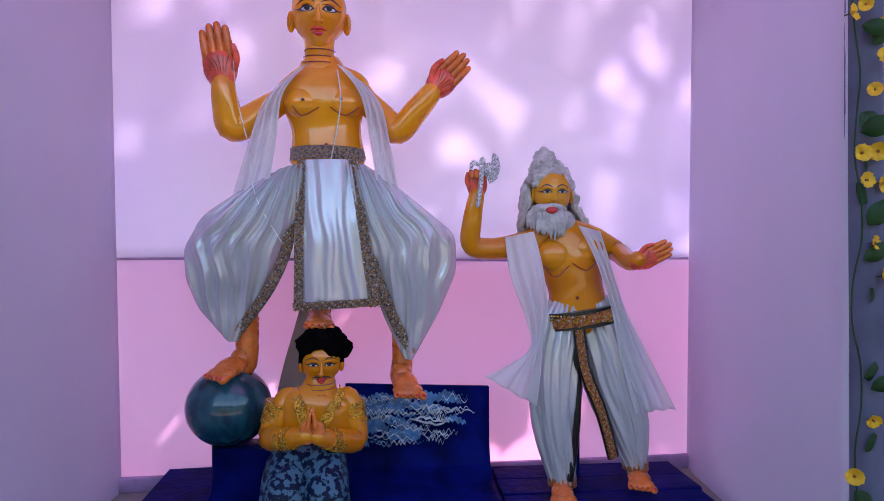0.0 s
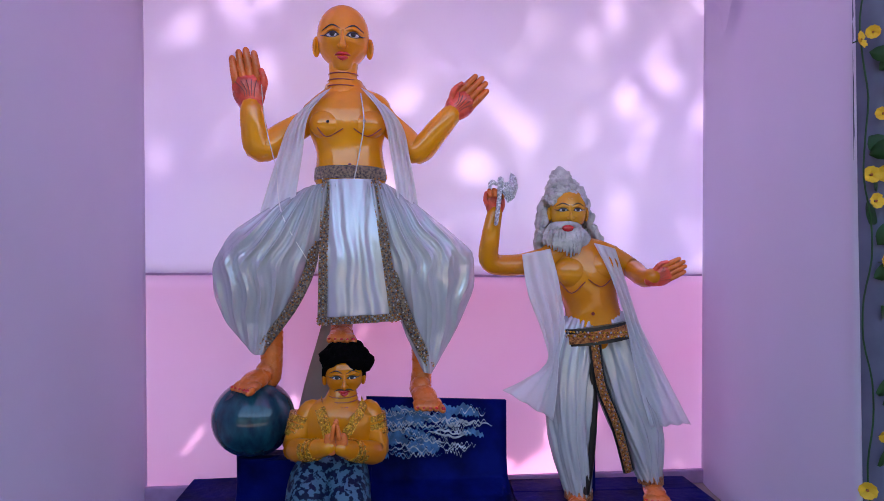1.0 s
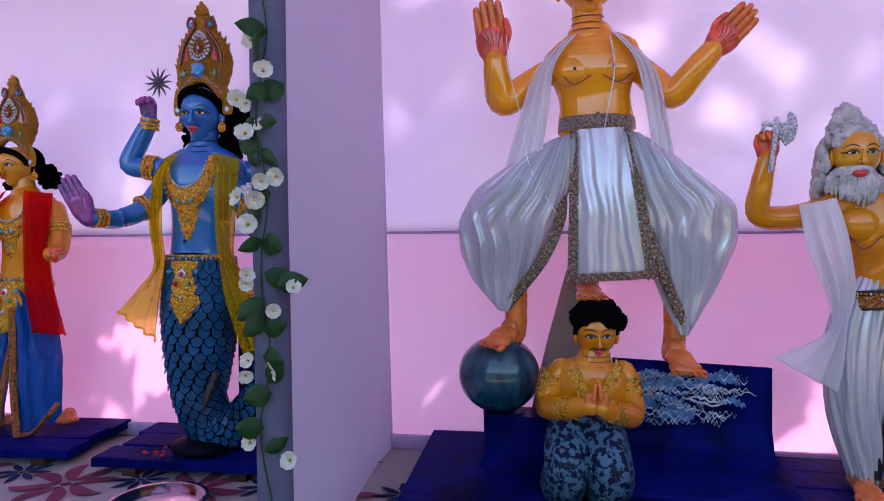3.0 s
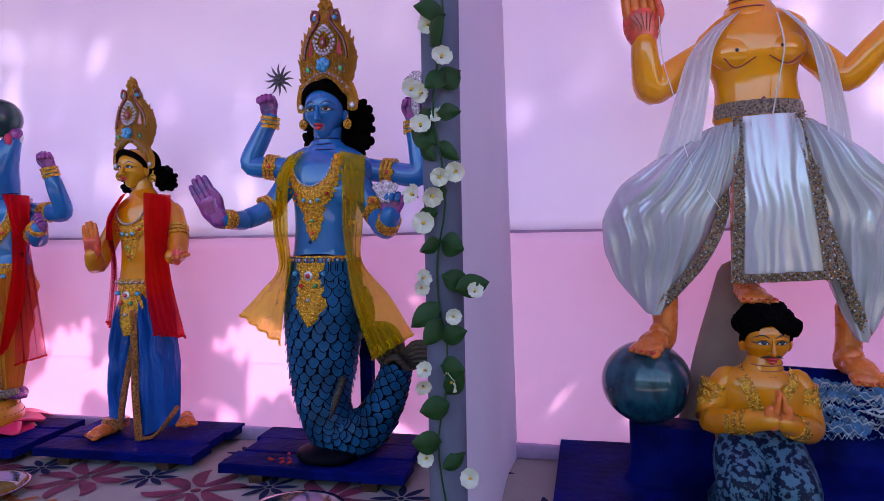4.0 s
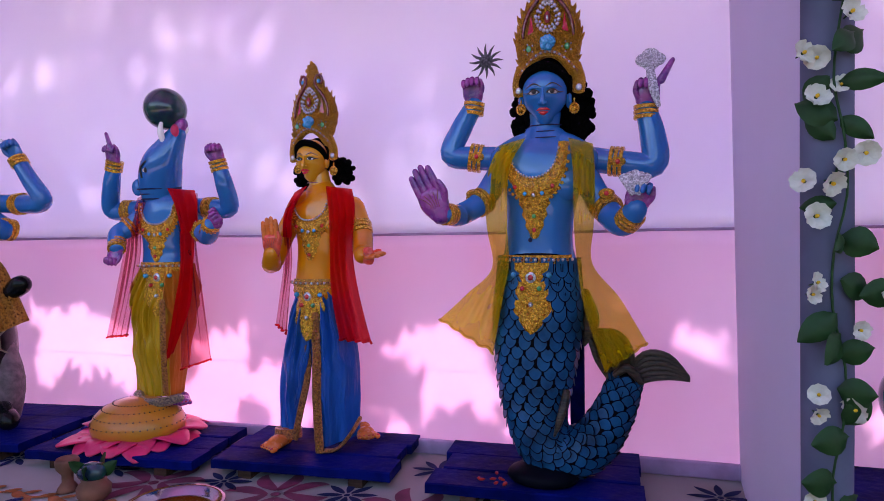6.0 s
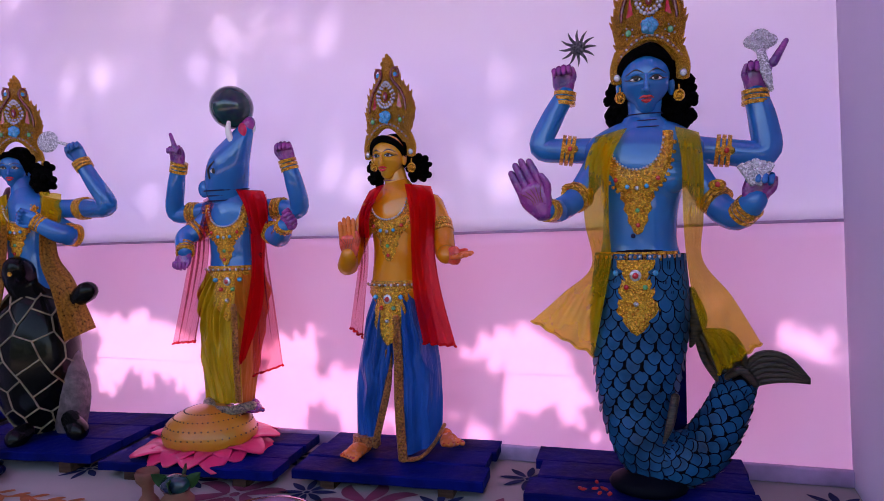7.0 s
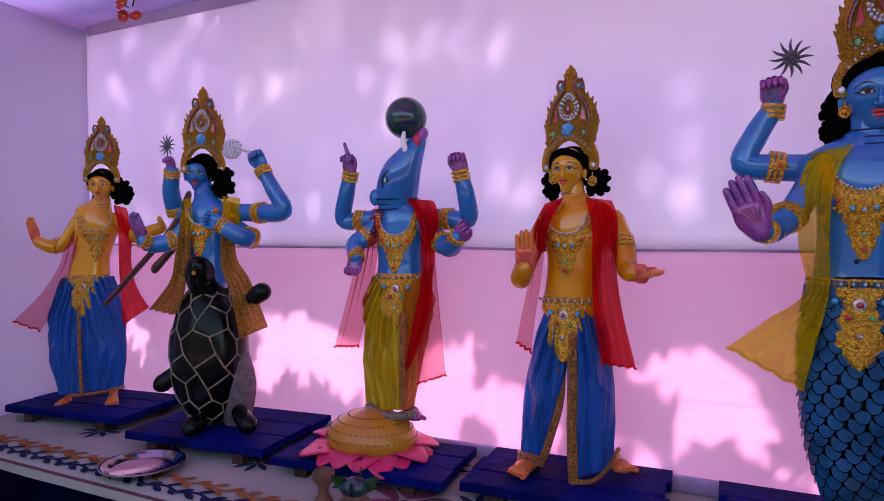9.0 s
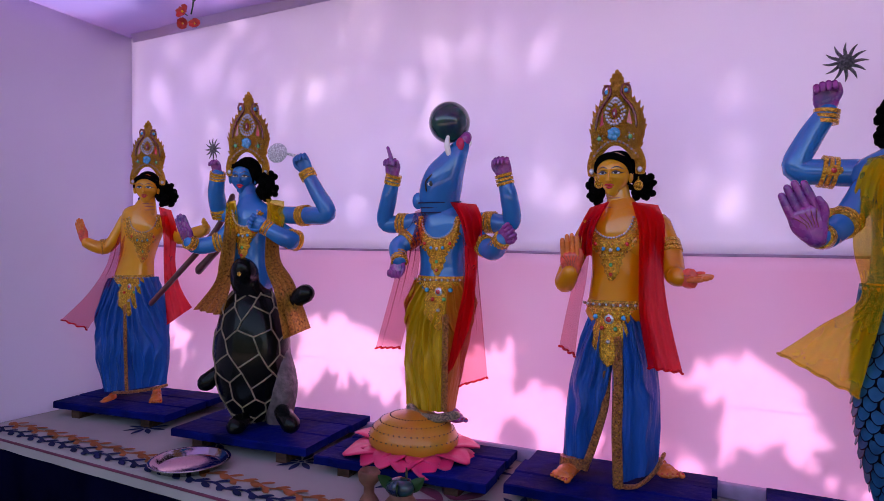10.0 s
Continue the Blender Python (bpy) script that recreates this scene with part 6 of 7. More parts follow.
sc.tube([(-0.172, -0.020, 0.056), (-0.172, -0.024, 0.022)], [0.0500, 0.0520], "copper", 20, 2, round_ends=False)
foot(sc, (-0.172, -0.045, 0.024), (-0.190, -0.120, 0.020), "peach", 0.1300)
foot(sc, (0.108, 0.040, 0.043), (0.149, -0.020, 0.054), "peach", 0.1282)
thing("dhoti_clad_statue", sc, at, "ochre clay statue with raised palm and blue painted dhoti", "statue")
crown(tuple(vec(at) + vec((-0.036, -0.060, 1.096))), 0.3050, -4, 1.0, "tall gilt filigree crown with blue stone rose on black hair")
necklace("necklace", at, WP, WR, (-0.031, 0.000, 0.918)[2], 0.0893, 0.2058, (-0.042, 0.000, 0.914)[0], "gold collar with pendant and pearl string")
belt_ornament(at, WP + [(-0.035, 0.000, 0.326)], WR + [(0.1165, 0.1126)], (-0.035, 0.000, 0.620)[2], 0.0971, 0.2175, (-0.043, 0.000, 0.620)[0], "gold filigree belt with pendant over the blue dhoti")
earrings(at, ((-0.088, -0.060, 1.018), (0.038, -0.030, 1.010)))
cloth_strip("shawl", [((0.025, -0.060, 0.944), (0.099, -0.000, 0.935)), ((0.055, -0.100, 0.853), (0.127, -0.040, 0.873)), ((0.057, -0.100, 0.724), (0.128, -0.060, 0.725)), ((0.062, -0.100, 0.577), (0.148, -0.060, 0.579)), ((0.092, -0.100, 0.414), (0.190, -0.050, 0.397))], "sheer_red", at, "sheer crimson net shawl over one shoulder", folds=4, hem="sheer_red", group="sheer shawls")
cloth_strip("shawl", [((-0.057, -0.060, 0.942), (-0.133, -0.000, 0.924)), ((-0.095, -0.100, 0.834), (-0.157, -0.030, 0.855)), ((-0.134, -0.030, 0.677), (-0.192, 0.020, 0.672)), ((-0.161, 0.000, 0.554), (-0.224, 0.040, 0.546)), ((-0.176, 0.000, 0.411), (-0.246, 0.040, 0.436))], "sheer_pink", at, "sheer crimson net shawl end hanging behind the arm", folds=3, hem="sheer_red", group="sheer shawls")

cloth_strip("shawl", [((-0.050, -0.062, 0.946), (-0.130, -0.005, 0.930)), ((-0.092, -0.095, 0.860), (-0.158, -0.030, 0.862)), ((-0.100, -0.090, 0.770), (-0.160, -0.035, 0.775))], "sheer_red", at, "crimson net shawl gathered over the shoulder", folds=3, group="sheer shawls")

# ---- boar-headed figure on a lotus ----
at = (-3.0, 2.21, 0.69)
BODY_YAW = 20
sc = Sculpt()
VP = [(-0.029, 0.000, 0.952), (-0.023, 0.000, 0.902), (-0.022, 0.000, 0.812), (-0.024, 0.000, 0.721), (-0.021, 0.000, 0.663)]
VR = [(0.0674, 0.0584), (0.1124, 0.0764), (0.1034, 0.0809), (0.0944, 0.0764), (0.1079, 0.0854)]
sc.tube(VP, VR, "azure", 22, 6)
sc.tube([(-0.039, 0.000, 0.929), (-0.029, -0.020, 1.002), (0.001, -0.040, 1.066), (0.039, -0.040, 1.130), (0.073, -0.030, 1.193)], [(0.0760, 0.0690), (0.0850, 0.0770), (0.0790, 0.0730), (0.0540, 0.0540), (0.0300, 0.0320)], "azure", 24, 6)
neck_rings(sc, (-0.039, 0.000, 0.916), (-0.037, 0.000, 0.992), 0.0764, "azure")
sc.tube([(0.063, -0.030, 1.180), (0.087, -0.030, 1.218)], [0.0300, 0.0250], "violet", 12, 3)
sc.ball((0.078, -0.060, 1.188), (0.0180, 0.0135, 0.0270), "lotus_pink", 8, 6)
for p, q, r in (((0.042, -0.080, 1.146), (0.037, -0.090, 1.188), (0.041, -0.080, 1.239)), ((0.083, -0.020, 1.180), (0.097, -0.020, 1.201), (0.092, -0.020, 1.237))):
    sc.tube([p, q, r], [0.0112, 0.0112, 0.0034], "eye_white", 8, 4)
sc.ball((-0.025, -0.099, 1.039), (0.0190, 0.010, 0.0150), "eye_white", 10, 6)
sc.ball((-0.021, -0.106, 1.038), (0.0100, 0.007, 0.0120), "ink", 8, 6)
sc.tube([(-0.046, -0.100, 1.012), (-0.045, -0.108, 1.046), (-0.018, -0.108, 1.071)], [0.004] * 3, "ink", 6, 3)
sc.ball((-0.110, -0.050, 0.977), (0.0270, 0.0157, 0.0337), "azure", 10, 8)
for arm, hd, wy, cl, th in (
        ([(-0.146, 0.030, 0.900), (-0.228, 0.030, 0.891), (-0.308, 0.020, 0.896), (-0.267, -0.020, 0.997), (-0.242, -0.030, 1.070)], (-0.242, -0.030, 1.075), (0.0, -0.2, 1), 0.7, -1),
        ([(0.072, 0.030, 0.898), (0.169, 0.030, 0.892), (0.257, 0.020, 0.891), (0.265, -0.020, 0.983), (0.250, -0.030, 1.050)], (0.248, -0.030, 1.054), (-0.05, -0.2, 1), 0.7, 1),
        ([(-0.118, -0.020, 0.868), (-0.158, -0.040, 0.822), (-0.184, -0.080, 0.792), (-0.154, -0.120, 0.748)], (-0.154, -0.120, 0.748), (-0.05, -0.2, -0.6), 0.5, 1),
        ([(0.096, -0.020, 0.867), (0.172, -0.040, 0.802), (0.231, -0.080, 0.782), (0.274, -0.120, 0.817)], (0.274, -0.120, 0.821), (0.7, -0.3, 0.5), 0.8, -1)):
    sc.tube(arm, [0.0382, 0.0382, 0.0360, 0.0337, 0.0270][:len(arm)], "azure", 14, 6)
    hand(sc, hd, wy, "violet", size=0.0674, thumb=th, curl=cl, nails="dark_violet")
    band(sc, arm[-1], vec(arm[-1]) + (vec(arm[-1]) - vec(arm[-2])), 0.0315, "gold", 0.03)
    band(sc, arm[1], arm[2], 0.0404, "gold", 0.03)
sc.tube([(-0.224, -0.060, 1.126), (-0.249, -0.060, 1.196)], [0.0112, 0.0067], "violet", 8, 2)
pleated_leg([(-0.146, 0.000, 0.668), (-0.198, 0.000, 0.568), (-0.186, 0.000, 0.427), (-0.195, 0.000, 0.284), (-0.183, 0.000, 0.122)], [(0.040, -0.050, 0.676), (0.061, -0.090, 0.532), (0.049, -0.090, 0.359), (0.041, -0.080, 0.157)], (0.043, 0.000, 0.790), (-0.002, 0.000, -0.157), 0.0449, "dhoti_yellow", 2.5, 110, 80, sc, 0.026, 1.6)
pleated_leg([(0.098, 0.000, 0.676), (0.128, 0.000, 0.585), (0.092, 0.000, 0.415), (0.054, 0.000, 0.256), (0.035, 0.000, 0.141)], [(0.005, -0.050, 0.675), (0.027, -0.090, 0.530), (0.032, -0.090, 0.357), (0.031, -0.080, 0.155)], (-0.012, 0.000, 0.789), (-0.002, 0.000, -0.157), 0.0449, "dhoti_orange", 6.5, 110, 80, sc, 0.024, 1.6)
sc.tube([(0.058, -0.130, 0.536), (0.057, -0.130, 0.366), (0.046, -0.110, 0.173)], [(0.0135, 0.006)] * 3, "copper", 8, 8)
sequins(sc, [(0.058, -0.130, 0.536), (0.057, -0.130, 0.366), (0.046, -0.110, 0.173)], 34, 0.01, ("gold", "copper", "copper"))
sc.tube([(-0.137, -0.050, 0.148), (-0.065, -0.100, 0.134), (0.015, -0.110, 0.139), (0.075, -0.070, 0.150)], [(0.0180, 0.0202)] * 4, "brocade", 8, 6)
foot(sc, (-0.177, 0.000, 0.095), (-0.208, -0.030, 0.093), "violet", 0.1124)
foot(sc, (0.036, 0.000, 0.124), (0.080, -0.060, 0.135), "violet", 0.1124)
thing("boar_headed_statue", sc, at, "blue four-armed clay statue with raised boar head", "statue")
sc = Sculpt()
sc.ball((0.021, -0.040, 1.280), 0.0809, "ball_green", 28, 18)
thing("globe", sc, at, "dark green painted globe balanced on the snout", "globe")
necklace("necklace", at, VP, VR, (-0.023, 0.000, 0.915)[2], 0.0854, 0.2067, (-0.041, 0.000, 0.916)[0], "gold filigree collar with pendant on blue chest")
belt_ornament(at, VP + [(-0.039, 0.000, 0.427)], VR + [(0.1393, 0.1213)], (-0.023, 0.000, 0.681)[2], 0.0989, 0.2067, (-0.031, 0.000, 0.681)[0], "gold filigree belt with pendant over the yellow dhoti")
cloth_strip("shawl", [((0.051, -0.050, 0.960), (0.134, -0.000, 0.940)), ((0.100, -0.080, 0.876), (0.167, -0.040, 0.873)), ((0.111, -0.080, 0.727), (0.154, -0.040, 0.748)), ((0.104, -0.070, 0.533), (0.166, -0.020, 0.532)), ((0.093, -0.060, 0.267), (0.184, 0.000, 0.296))], "sheer_pink", at, "sheer pink net shawl with a crimson hem", folds=4, hem="sheer_red", group="sheer shawls")
cloth_strip("shawl", [((0.039, -0.055, 0.960), (0.129, -0.010, 0.952)), ((0.093, -0.085, 0.908), (0.169, -0.045, 0.911)), ((0.120, -0.090, 0.833), (0.176, -0.050, 0.842)), ((0.134, -0.090, 0.791), (0.172, -0.050, 0.804))], "sheer_red", at, "crimson net shawl folded over the shoulder", folds=3, group="sheer shawls")
cloth_strip("shawl", [((0.120, -0.090, 0.791), (0.158, -0.050, 0.800)), ((0.126, -0.100, 0.664), (0.155, -0.060, 0.663)), ((0.095, -0.100, 0.514), (0.138, -0.060, 0.513)), ((0.054, -0.100, 0.307), (0.073, -0.080, 0.338))], "sheer_red", at, "orange-red net shawl end down the hip", folds=2, group="sheer shawls")
cloth_strip("shawl", [((-0.045, -0.055, 0.944), (-0.143, -0.010, 0.930)), ((-0.066, -0.080, 0.855), (-0.167, -0.030, 0.833)), ((-0.102, -0.050, 0.698), (-0.222, 0.000, 0.717)), ((-0.142, -0.040, 0.538), (-0.288, 0.020, 0.536)), ((-0.189, -0.030, 0.382), (-0.349, 0.030, 0.360))], "sheer_pink", at, "sheer pink net shawl with a crimson hem", folds=4, hem="sheer_red", group="sheer shawls")
# lotus seat
ob = holder("lotus_pedestal", at, "yellow domed lotus seat with bright pink petals", "lotus")
s = Sculpt()
c = vec((-0.094, -0.100, 0.048))
s.ball(c, (0.1798, 0.1618, 0.1034), "lotus_gold", 30, 16)
dome = part("dome", s, ob, "yellow dome with dotted rows")
s = Sculpt()
for ring in range(4):
    for k in range(44):
        a, el = 2 * math.pi * k / 44, radians(8 + 17 * ring)
        s.ball(c + Vector((0.1798 * math.cos(el) * math.cos(a), 0.1618 * math.cos(el) * math.sin(a), 0.1034 * math.sin(el))) * 1.0, 0.0032, "ink", 5, 3)
part("dots", s, dome)
pet = Sculpt()
rows = []
for i in range(9):
    u = i / 8
    w = 0.040 * math.sin(math.pi * (0.14 + 0.84 * u) ** 0.75) ** 0.7 + 0.001
    rows.append([(w * v, 0, 0) for v in (-1, -0.5, 0, 0.5, 1)])
    rows[-1] = [(x, -0.10 * u, 0.014 * math.sin(u * 3.4) - 0.02 * u + 0.010 * abs(x / max(w, 1e-4)) * (1 - u)) for x, _, _ in rows[-1]]
pet.grid(rows, "lotus_pink")
pm = pet.mesh("petal")
for k in range(19):
    o = new("petal", pm)
    o.parent = ob
    a = 360 * k / 19
    r = Vector((math.sin(radians(a)), -math.cos(radians(a)), 0))
    tilt = -14 + 10 * math.sin(k * 2.3)
    o.matrix_basis = Matrix.Translation(c + Vector((r.x * 0.1573, r.y * 0.1393, -0.028 - 0.014 * (k % 2)))) @ pose(0, 0, 0, -tilt - 18, 0, a) @ Matrix.Diagonal((1.55, 1.05 + 0.14 * (k % 3), 1, 1))
    md = o.modifiers.new("thick", "SOLIDIFY")
    md.thickness = 0.005
s = Sculpt()
s.tube([c + Vector((0, 0, -0.05)), (c.x, c.y, 0.0)], [0.1483, 0.1124], "leaf", 20, 3, round_ends=False)
part("stem_base", s, ob)

# ---- tortoise figure ----
at = (-3.8, 2.08, 0.69)
BODY_YAW = 34
sc = Sculpt()
TU = (-0.112, 0.000, 0.312)
sc.ball(TU, (0.1778, 0.1531, 0.3210), "shell_black", 28, 18)
sc.tube([(-0.101, 0.000, 0.578), (-0.096, -0.060, 0.656), (-0.069, -0.100, 0.688)], [0.0840, 0.0691, 0.0543], "shell_black", 16, 5)
sc.ball((-0.034, -0.160, 0.672), (0.008, 0.008, 0.010), "gold", 8, 6)
for p, q in (((-0.256, -0.060, 0.219), (-0.290, -0.100, 0.177)), ((0.124, -0.040, 0.543), (0.238, -0.060, 0.597)), ((0.107, -0.050, 0.087), (0.200, -0.100, 0.060)), ((-0.049, -0.120, 0.046), (-0.037, -0.170, 0.034))):
    sc.tube([p, q], [0.0346, 0.0395], "shell_black", 12, 3)
sc.tube([(-0.001, 0.030, 0.355), (0.040, 0.030, 0.184), (0.016, 0.030, 0.031)], [0.0494, 0.0642, 0.0593], "grey_skin", 16, 4)


def on_shell(u, v, k=1.01):
    a, el = radians(-90 + u), radians(v)
    return vec(TU) + Vector((0.1778 * math.cos(el) * math.cos(a), 0.1531 * math.cos(el) * math.sin(a), 0.3210 * math.sin(el))) * k


rr = random.Random(4)
node = {}
for i in range(9):
    for j in range(11):
        node[i, j] = (-110 + 22 * j + rr.uniform(-6, 6), -72 + 18 * i + (4.2 if (i + j) % 2 else -4.2) + rr.uniform(-3.5, 3.5))
for i in range(9):
    for j in range(10):
        a, b = node[i, j], node[i, j + 1]
        sc.tube([on_shell(a[0] + (b[0] - a[0]) * t, a[1] + (b[1] - a[1]) * t) for t in (0, 0.5, 1)], [0.0036] * 3, "shell_line", 5, 2)
        if i < 8 and (i + j) % 2:
            a, b = node[i, j], node[i + 1, j]
            sc.tube([on_shell(a[0] + (b[0] - a[0]) * t, a[1] + (b[1] - a[1]) * t) for t in (0, 0.5, 1)], [0.0036] * 3, "shell_line", 5, 2)
head(sc, (-0.160, -0.020, 1.097), 0.0519, 0.0741, "azure", 32, mark="eye_white", hair=True, drop=0.1)
mane(sc, (-0.051, 0.020, 1.061), 0.0444, 0.0642, 0.0395, 30, 6, 0.016)
sc.ball((-0.156, 0.010, 1.123), (0.0642, 0.0593, 0.0691), "black", 16, 10)
sc.tube([(-0.146, 0.000, 1.045), (-0.131, 0.000, 0.961)], [0.0395, 0.0543], "azure", 14, 3)
neck_rings(sc, (-0.146, 0.000, 1.033), (-0.131, 0.000, 0.961), 0.0420, "azure")
UP = [(-0.132, 0.000, 0.982), (-0.124, 0.000, 0.931), (-0.124, 0.000, 0.855), (-0.116, 0.000, 0.754), (-0.108, 0.000, 0.628)]
UR = [(0.0593, 0.0543), (0.1086, 0.0741), (0.1037, 0.0790), (0.0889, 0.0741), (0.0988, 0.0840)]
sc.tube(UP, UR, "azure", 20, 5)
for arm, hd, wy, cl, th, sz in (
        ([(-0.235, 0.000, 0.933), (-0.292, -0.020, 0.943), (-0.278, -0.060, 1.019), (-0.249, -0.080, 1.100)], (-0.249, -0.080, 1.105), (-0.1, -0.2, 1), 0.8, -1, 22),
        ([(0.008, 0.000, 0.929), (0.179, 0.000, 0.922), (0.314, -0.020, 0.928), (0.277, -0.040, 1.016), (0.237, -0.050, 1.087)], (0.234, -0.050, 1.092), (-0.3, -0.2, 1), 0.7, 1, 28),
        ([(-0.214, -0.020, 0.880), (-0.265, -0.050, 0.808), (-0.345, -0.100, 0.787), (-0.349, -0.140, 0.802)], (-0.356, -0.140, 0.802), (-0.2, -0.3, 1), 0.0, -1, 30),
        ([(0.008, -0.020, 0.884), (0.153, -0.040, 0.818), (0.145, -0.100, 0.829), (0.092, -0.130, 0.866)], (0.086, -0.130, 0.870), (-0.6, -0.2, 0.3), 0.6, 1, 26)):
    sc.tube(arm, [0.0370, 0.0395, 0.0370, 0.0321, 0.0272][:len(arm)], "azure", 14, 6)
    hand(sc, hd, wy, "violet" if th < 0 else "azure", size=sz * 0.0025, thumb=th, curl=cl, nails="dark_violet")
    band(sc, arm[-1], vec(arm[-1]) + (vec(arm[-1]) - vec(arm[-2])), 0.0321, "gold", 0.025)
    band(sc, arm[1], arm[2], 0.0420, "gold", 0.03)
thing("tortoise_statue", sc, at, "blue four-armed clay statue rising from a black tortoise", "statue")
crown(tuple(vec(at) + vec((-0.104, -0.050, 1.151))), 0.3160, 30, 0.92, "tall gilt filigree crown with blue stone rose on blue face")
necklace("necklace", at, UP, UR, (-0.131, 0.000, 0.961)[2], 0.0765, 0.2074, (-0.152, 0.000, 0.962)[0], "gold collar with long pendant on blue chest")
star_disc(at, (-0.279, -0.080, 1.222), 0.0494, "dark silver ray disc held in the raised hand")
sc = Sculpt()
sc.ball((0.089, -0.070, 1.184), (0.0543, 0.01, 0.0420), "silver", 18, 8)
sc.tube([(0.145, -0.070, 1.178), (0.215, -0.060, 1.157)], [0.006, 0.006], "silver", 8, 2)
thing("hand_disc", sc, at, "flat silver glitter oval held by its handle", "mace")
cloth_strip("shawl", [((-0.190, -0.030, 0.976), (-0.278, 0.000, 0.954)), ((-0.120, -0.090, 0.853), (-0.220, -0.060, 0.854)), ((-0.122, -0.100, 0.706), (-0.218, -0.080, 0.728)), ((-0.135, -0.100, 0.607), (-0.245, -0.080, 0.627)), ((-0.185, -0.090, 0.481), (-0.415, -0.050, 0.494))], "sheer_gold", at, "gold lace shawl over the tortoise shell", folds=4, group="sheer shawls")
cloth_strip("shawl", [((0.010, -0.030, 0.972), (0.066, 0.000, 0.953)), ((0.055, -0.090, 0.853), (0.099, -0.050, 0.854)), ((0.065, -0.100, 0.710), (0.109, -0.060, 0.734)), ((0.122, -0.100, 0.594), (0.184, -0.060, 0.642)), ((0.164, -0.090, 0.408), (0.256, -0.030, 0.455))], "sheer_gold", at, "gold lace shawl over the tortoise shell", folds=4, group="sheer shawls")
cloth_strip("shawl", [((-0.173, -0.040, 0.985), (-0.260, -0.010, 0.974)), ((-0.113, -0.085, 0.902), (-0.217, -0.050, 0.895)), ((-0.112, -0.085, 0.804), (-0.199, -0.060, 0.804))], "sheer_yellow", at, "sheer yellow net over the shoulder", folds=2, group="sheer shawls")
cloth_strip("shawl", [((0.006, -0.040, 0.986), (0.072, 0.000, 0.977)), ((0.062, -0.085, 0.900), (0.106, -0.030, 0.897)), ((0.050, -0.085, 0.805), (0.100, -0.050, 0.806))], "sheer_yellow", at, "sheer yellow net over the shoulder", folds=2, group="sheer shawls")

# ---- figure with a plough beside the side wall ----
at = (-4.68, 2.075, 0.7386)
BODY_YAW = 18
BUILD = pose(0, 0, 0, 0, 0, 25) @ Matrix.Diagonal((0.64, 0.94, 0.94, 1)) @ Matrix.Translation((0.16, 0, 0))


def turned_in(ob):
    """Sets a thing laid out square to the stage into the turned figure's pose."""
    ob.matrix_basis = Matrix.Translation(at) @ BUILD
    return ob


sc = Sculpt()
sc.tube([(-0.089, 0.000, 1.034), (-0.097, 0.000, 0.956)], [(0.056, 0.0382), (0.076, 0.0529)], "straw", 14, 3)

LP = [(-0.106, 0.000, 0.974), (-0.124, 0.000, 0.920), (-0.150, 0.000, 0.830), (-0.172, 0.000, 0.723), (-0.190, 0.000, 0.610)]
LR = [(0.0850, 0.0588), (0.1620, 0.0765), (0.1480, 0.0824), (0.1290, 0.0765), (0.1480, 0.0882)]
sc.tube(LP, LR, "straw", 22, 6)
sc.tube([(-0.272, 0.000, 0.916), (-0.366, -0.020, 0.792), (-0.424, -0.060, 0.772), (-0.491, -0.100, 0.796)], [0.0382, 0.0382, 0.0353, 0.0294], "straw", 14, 5)
hand(sc, (-0.501, -0.100, 0.802), (-0.3, -0.2, 1), "palm", size=0.0706, thumb=-1, tip="peach", nails="straw")
sc.tube([(0.044, 0.000, 0.913), (0.172, -0.020, 0.830), (0.367, -0.100, 0.851), (0.470, -0.140, 0.872)], [0.0382, 0.0382, 0.0353, 0.0294], "straw", 14, 5)
hand(sc, (0.455, -0.140, 0.866), (0.5, -0.4, 0.4), "straw", size=0.0647, thumb=1, curl=0.8, nails="lip")
band(sc, (-0.405, -0.040, 0.776), (-0.424, -0.060, 0.772), 0.0382, "gold", 0.03)
pleated_leg([(-0.404, 0.000, 0.609), (-0.497, 0.000, 0.428), (-0.500, 0.000, 0.170), (-0.429, 0.000, -0.010)], [(-0.145, -0.050, 0.620), (-0.188, -0.070, 0.434), (-0.210, -0.070, 0.228), (-0.227, -0.060, 0.019)], (-0.205, 0.000, 0.769), (-0.362, 0.000, -0.359), 0.0588, "dhoti_blue", 3.5, 90, 70, sc, 0.022, 1.6)
pleated_leg([(-0.005, 0.000, 0.622), (0.083, 0.000, 0.420), (0.089, 0.000, 0.185), (0.069, 0.000, 0.041)], [(-0.154, -0.050, 0.620), (-0.225, -0.070, 0.431), (-0.233, -0.070, 0.226), (-0.246, -0.060, 0.011)], (-0.205, 0.000, 0.769), (-0.150, 0.000, -0.325), 0.0647, "dhoti_blue", 7.5, 90, 70, sc, 0.022, 1.6)
sc.tube([(-0.171, -0.115, 0.474), (-0.169, -0.115, 0.268), (-0.170, -0.100, 0.028)], [(0.0147, 0.007)] * 3, "copper", 8, 8)
sequins(sc, [(-0.171, -0.115, 0.474), (-0.169, -0.115, 0.268), (-0.170, -0.100, 0.028)], 34, 0.012, ("gold", "copper", "copper"))
sc.tube([(-0.302, -0.060, 0.005), (-0.130, -0.100, 0.021), (0.025, -0.100, 0.039), (0.102, -0.040, 0.047)], [(0.008, 0.0176)] * 4, "copper", 8, 6)
foot(sc, (-0.370, 0.000, -0.047), (-0.389, -0.060, -0.049), "peach", 0.1353)
foot(sc, (-0.009, 0.000, -0.009), (0.042, -0.080, -0.021), "peach", 0.1353)
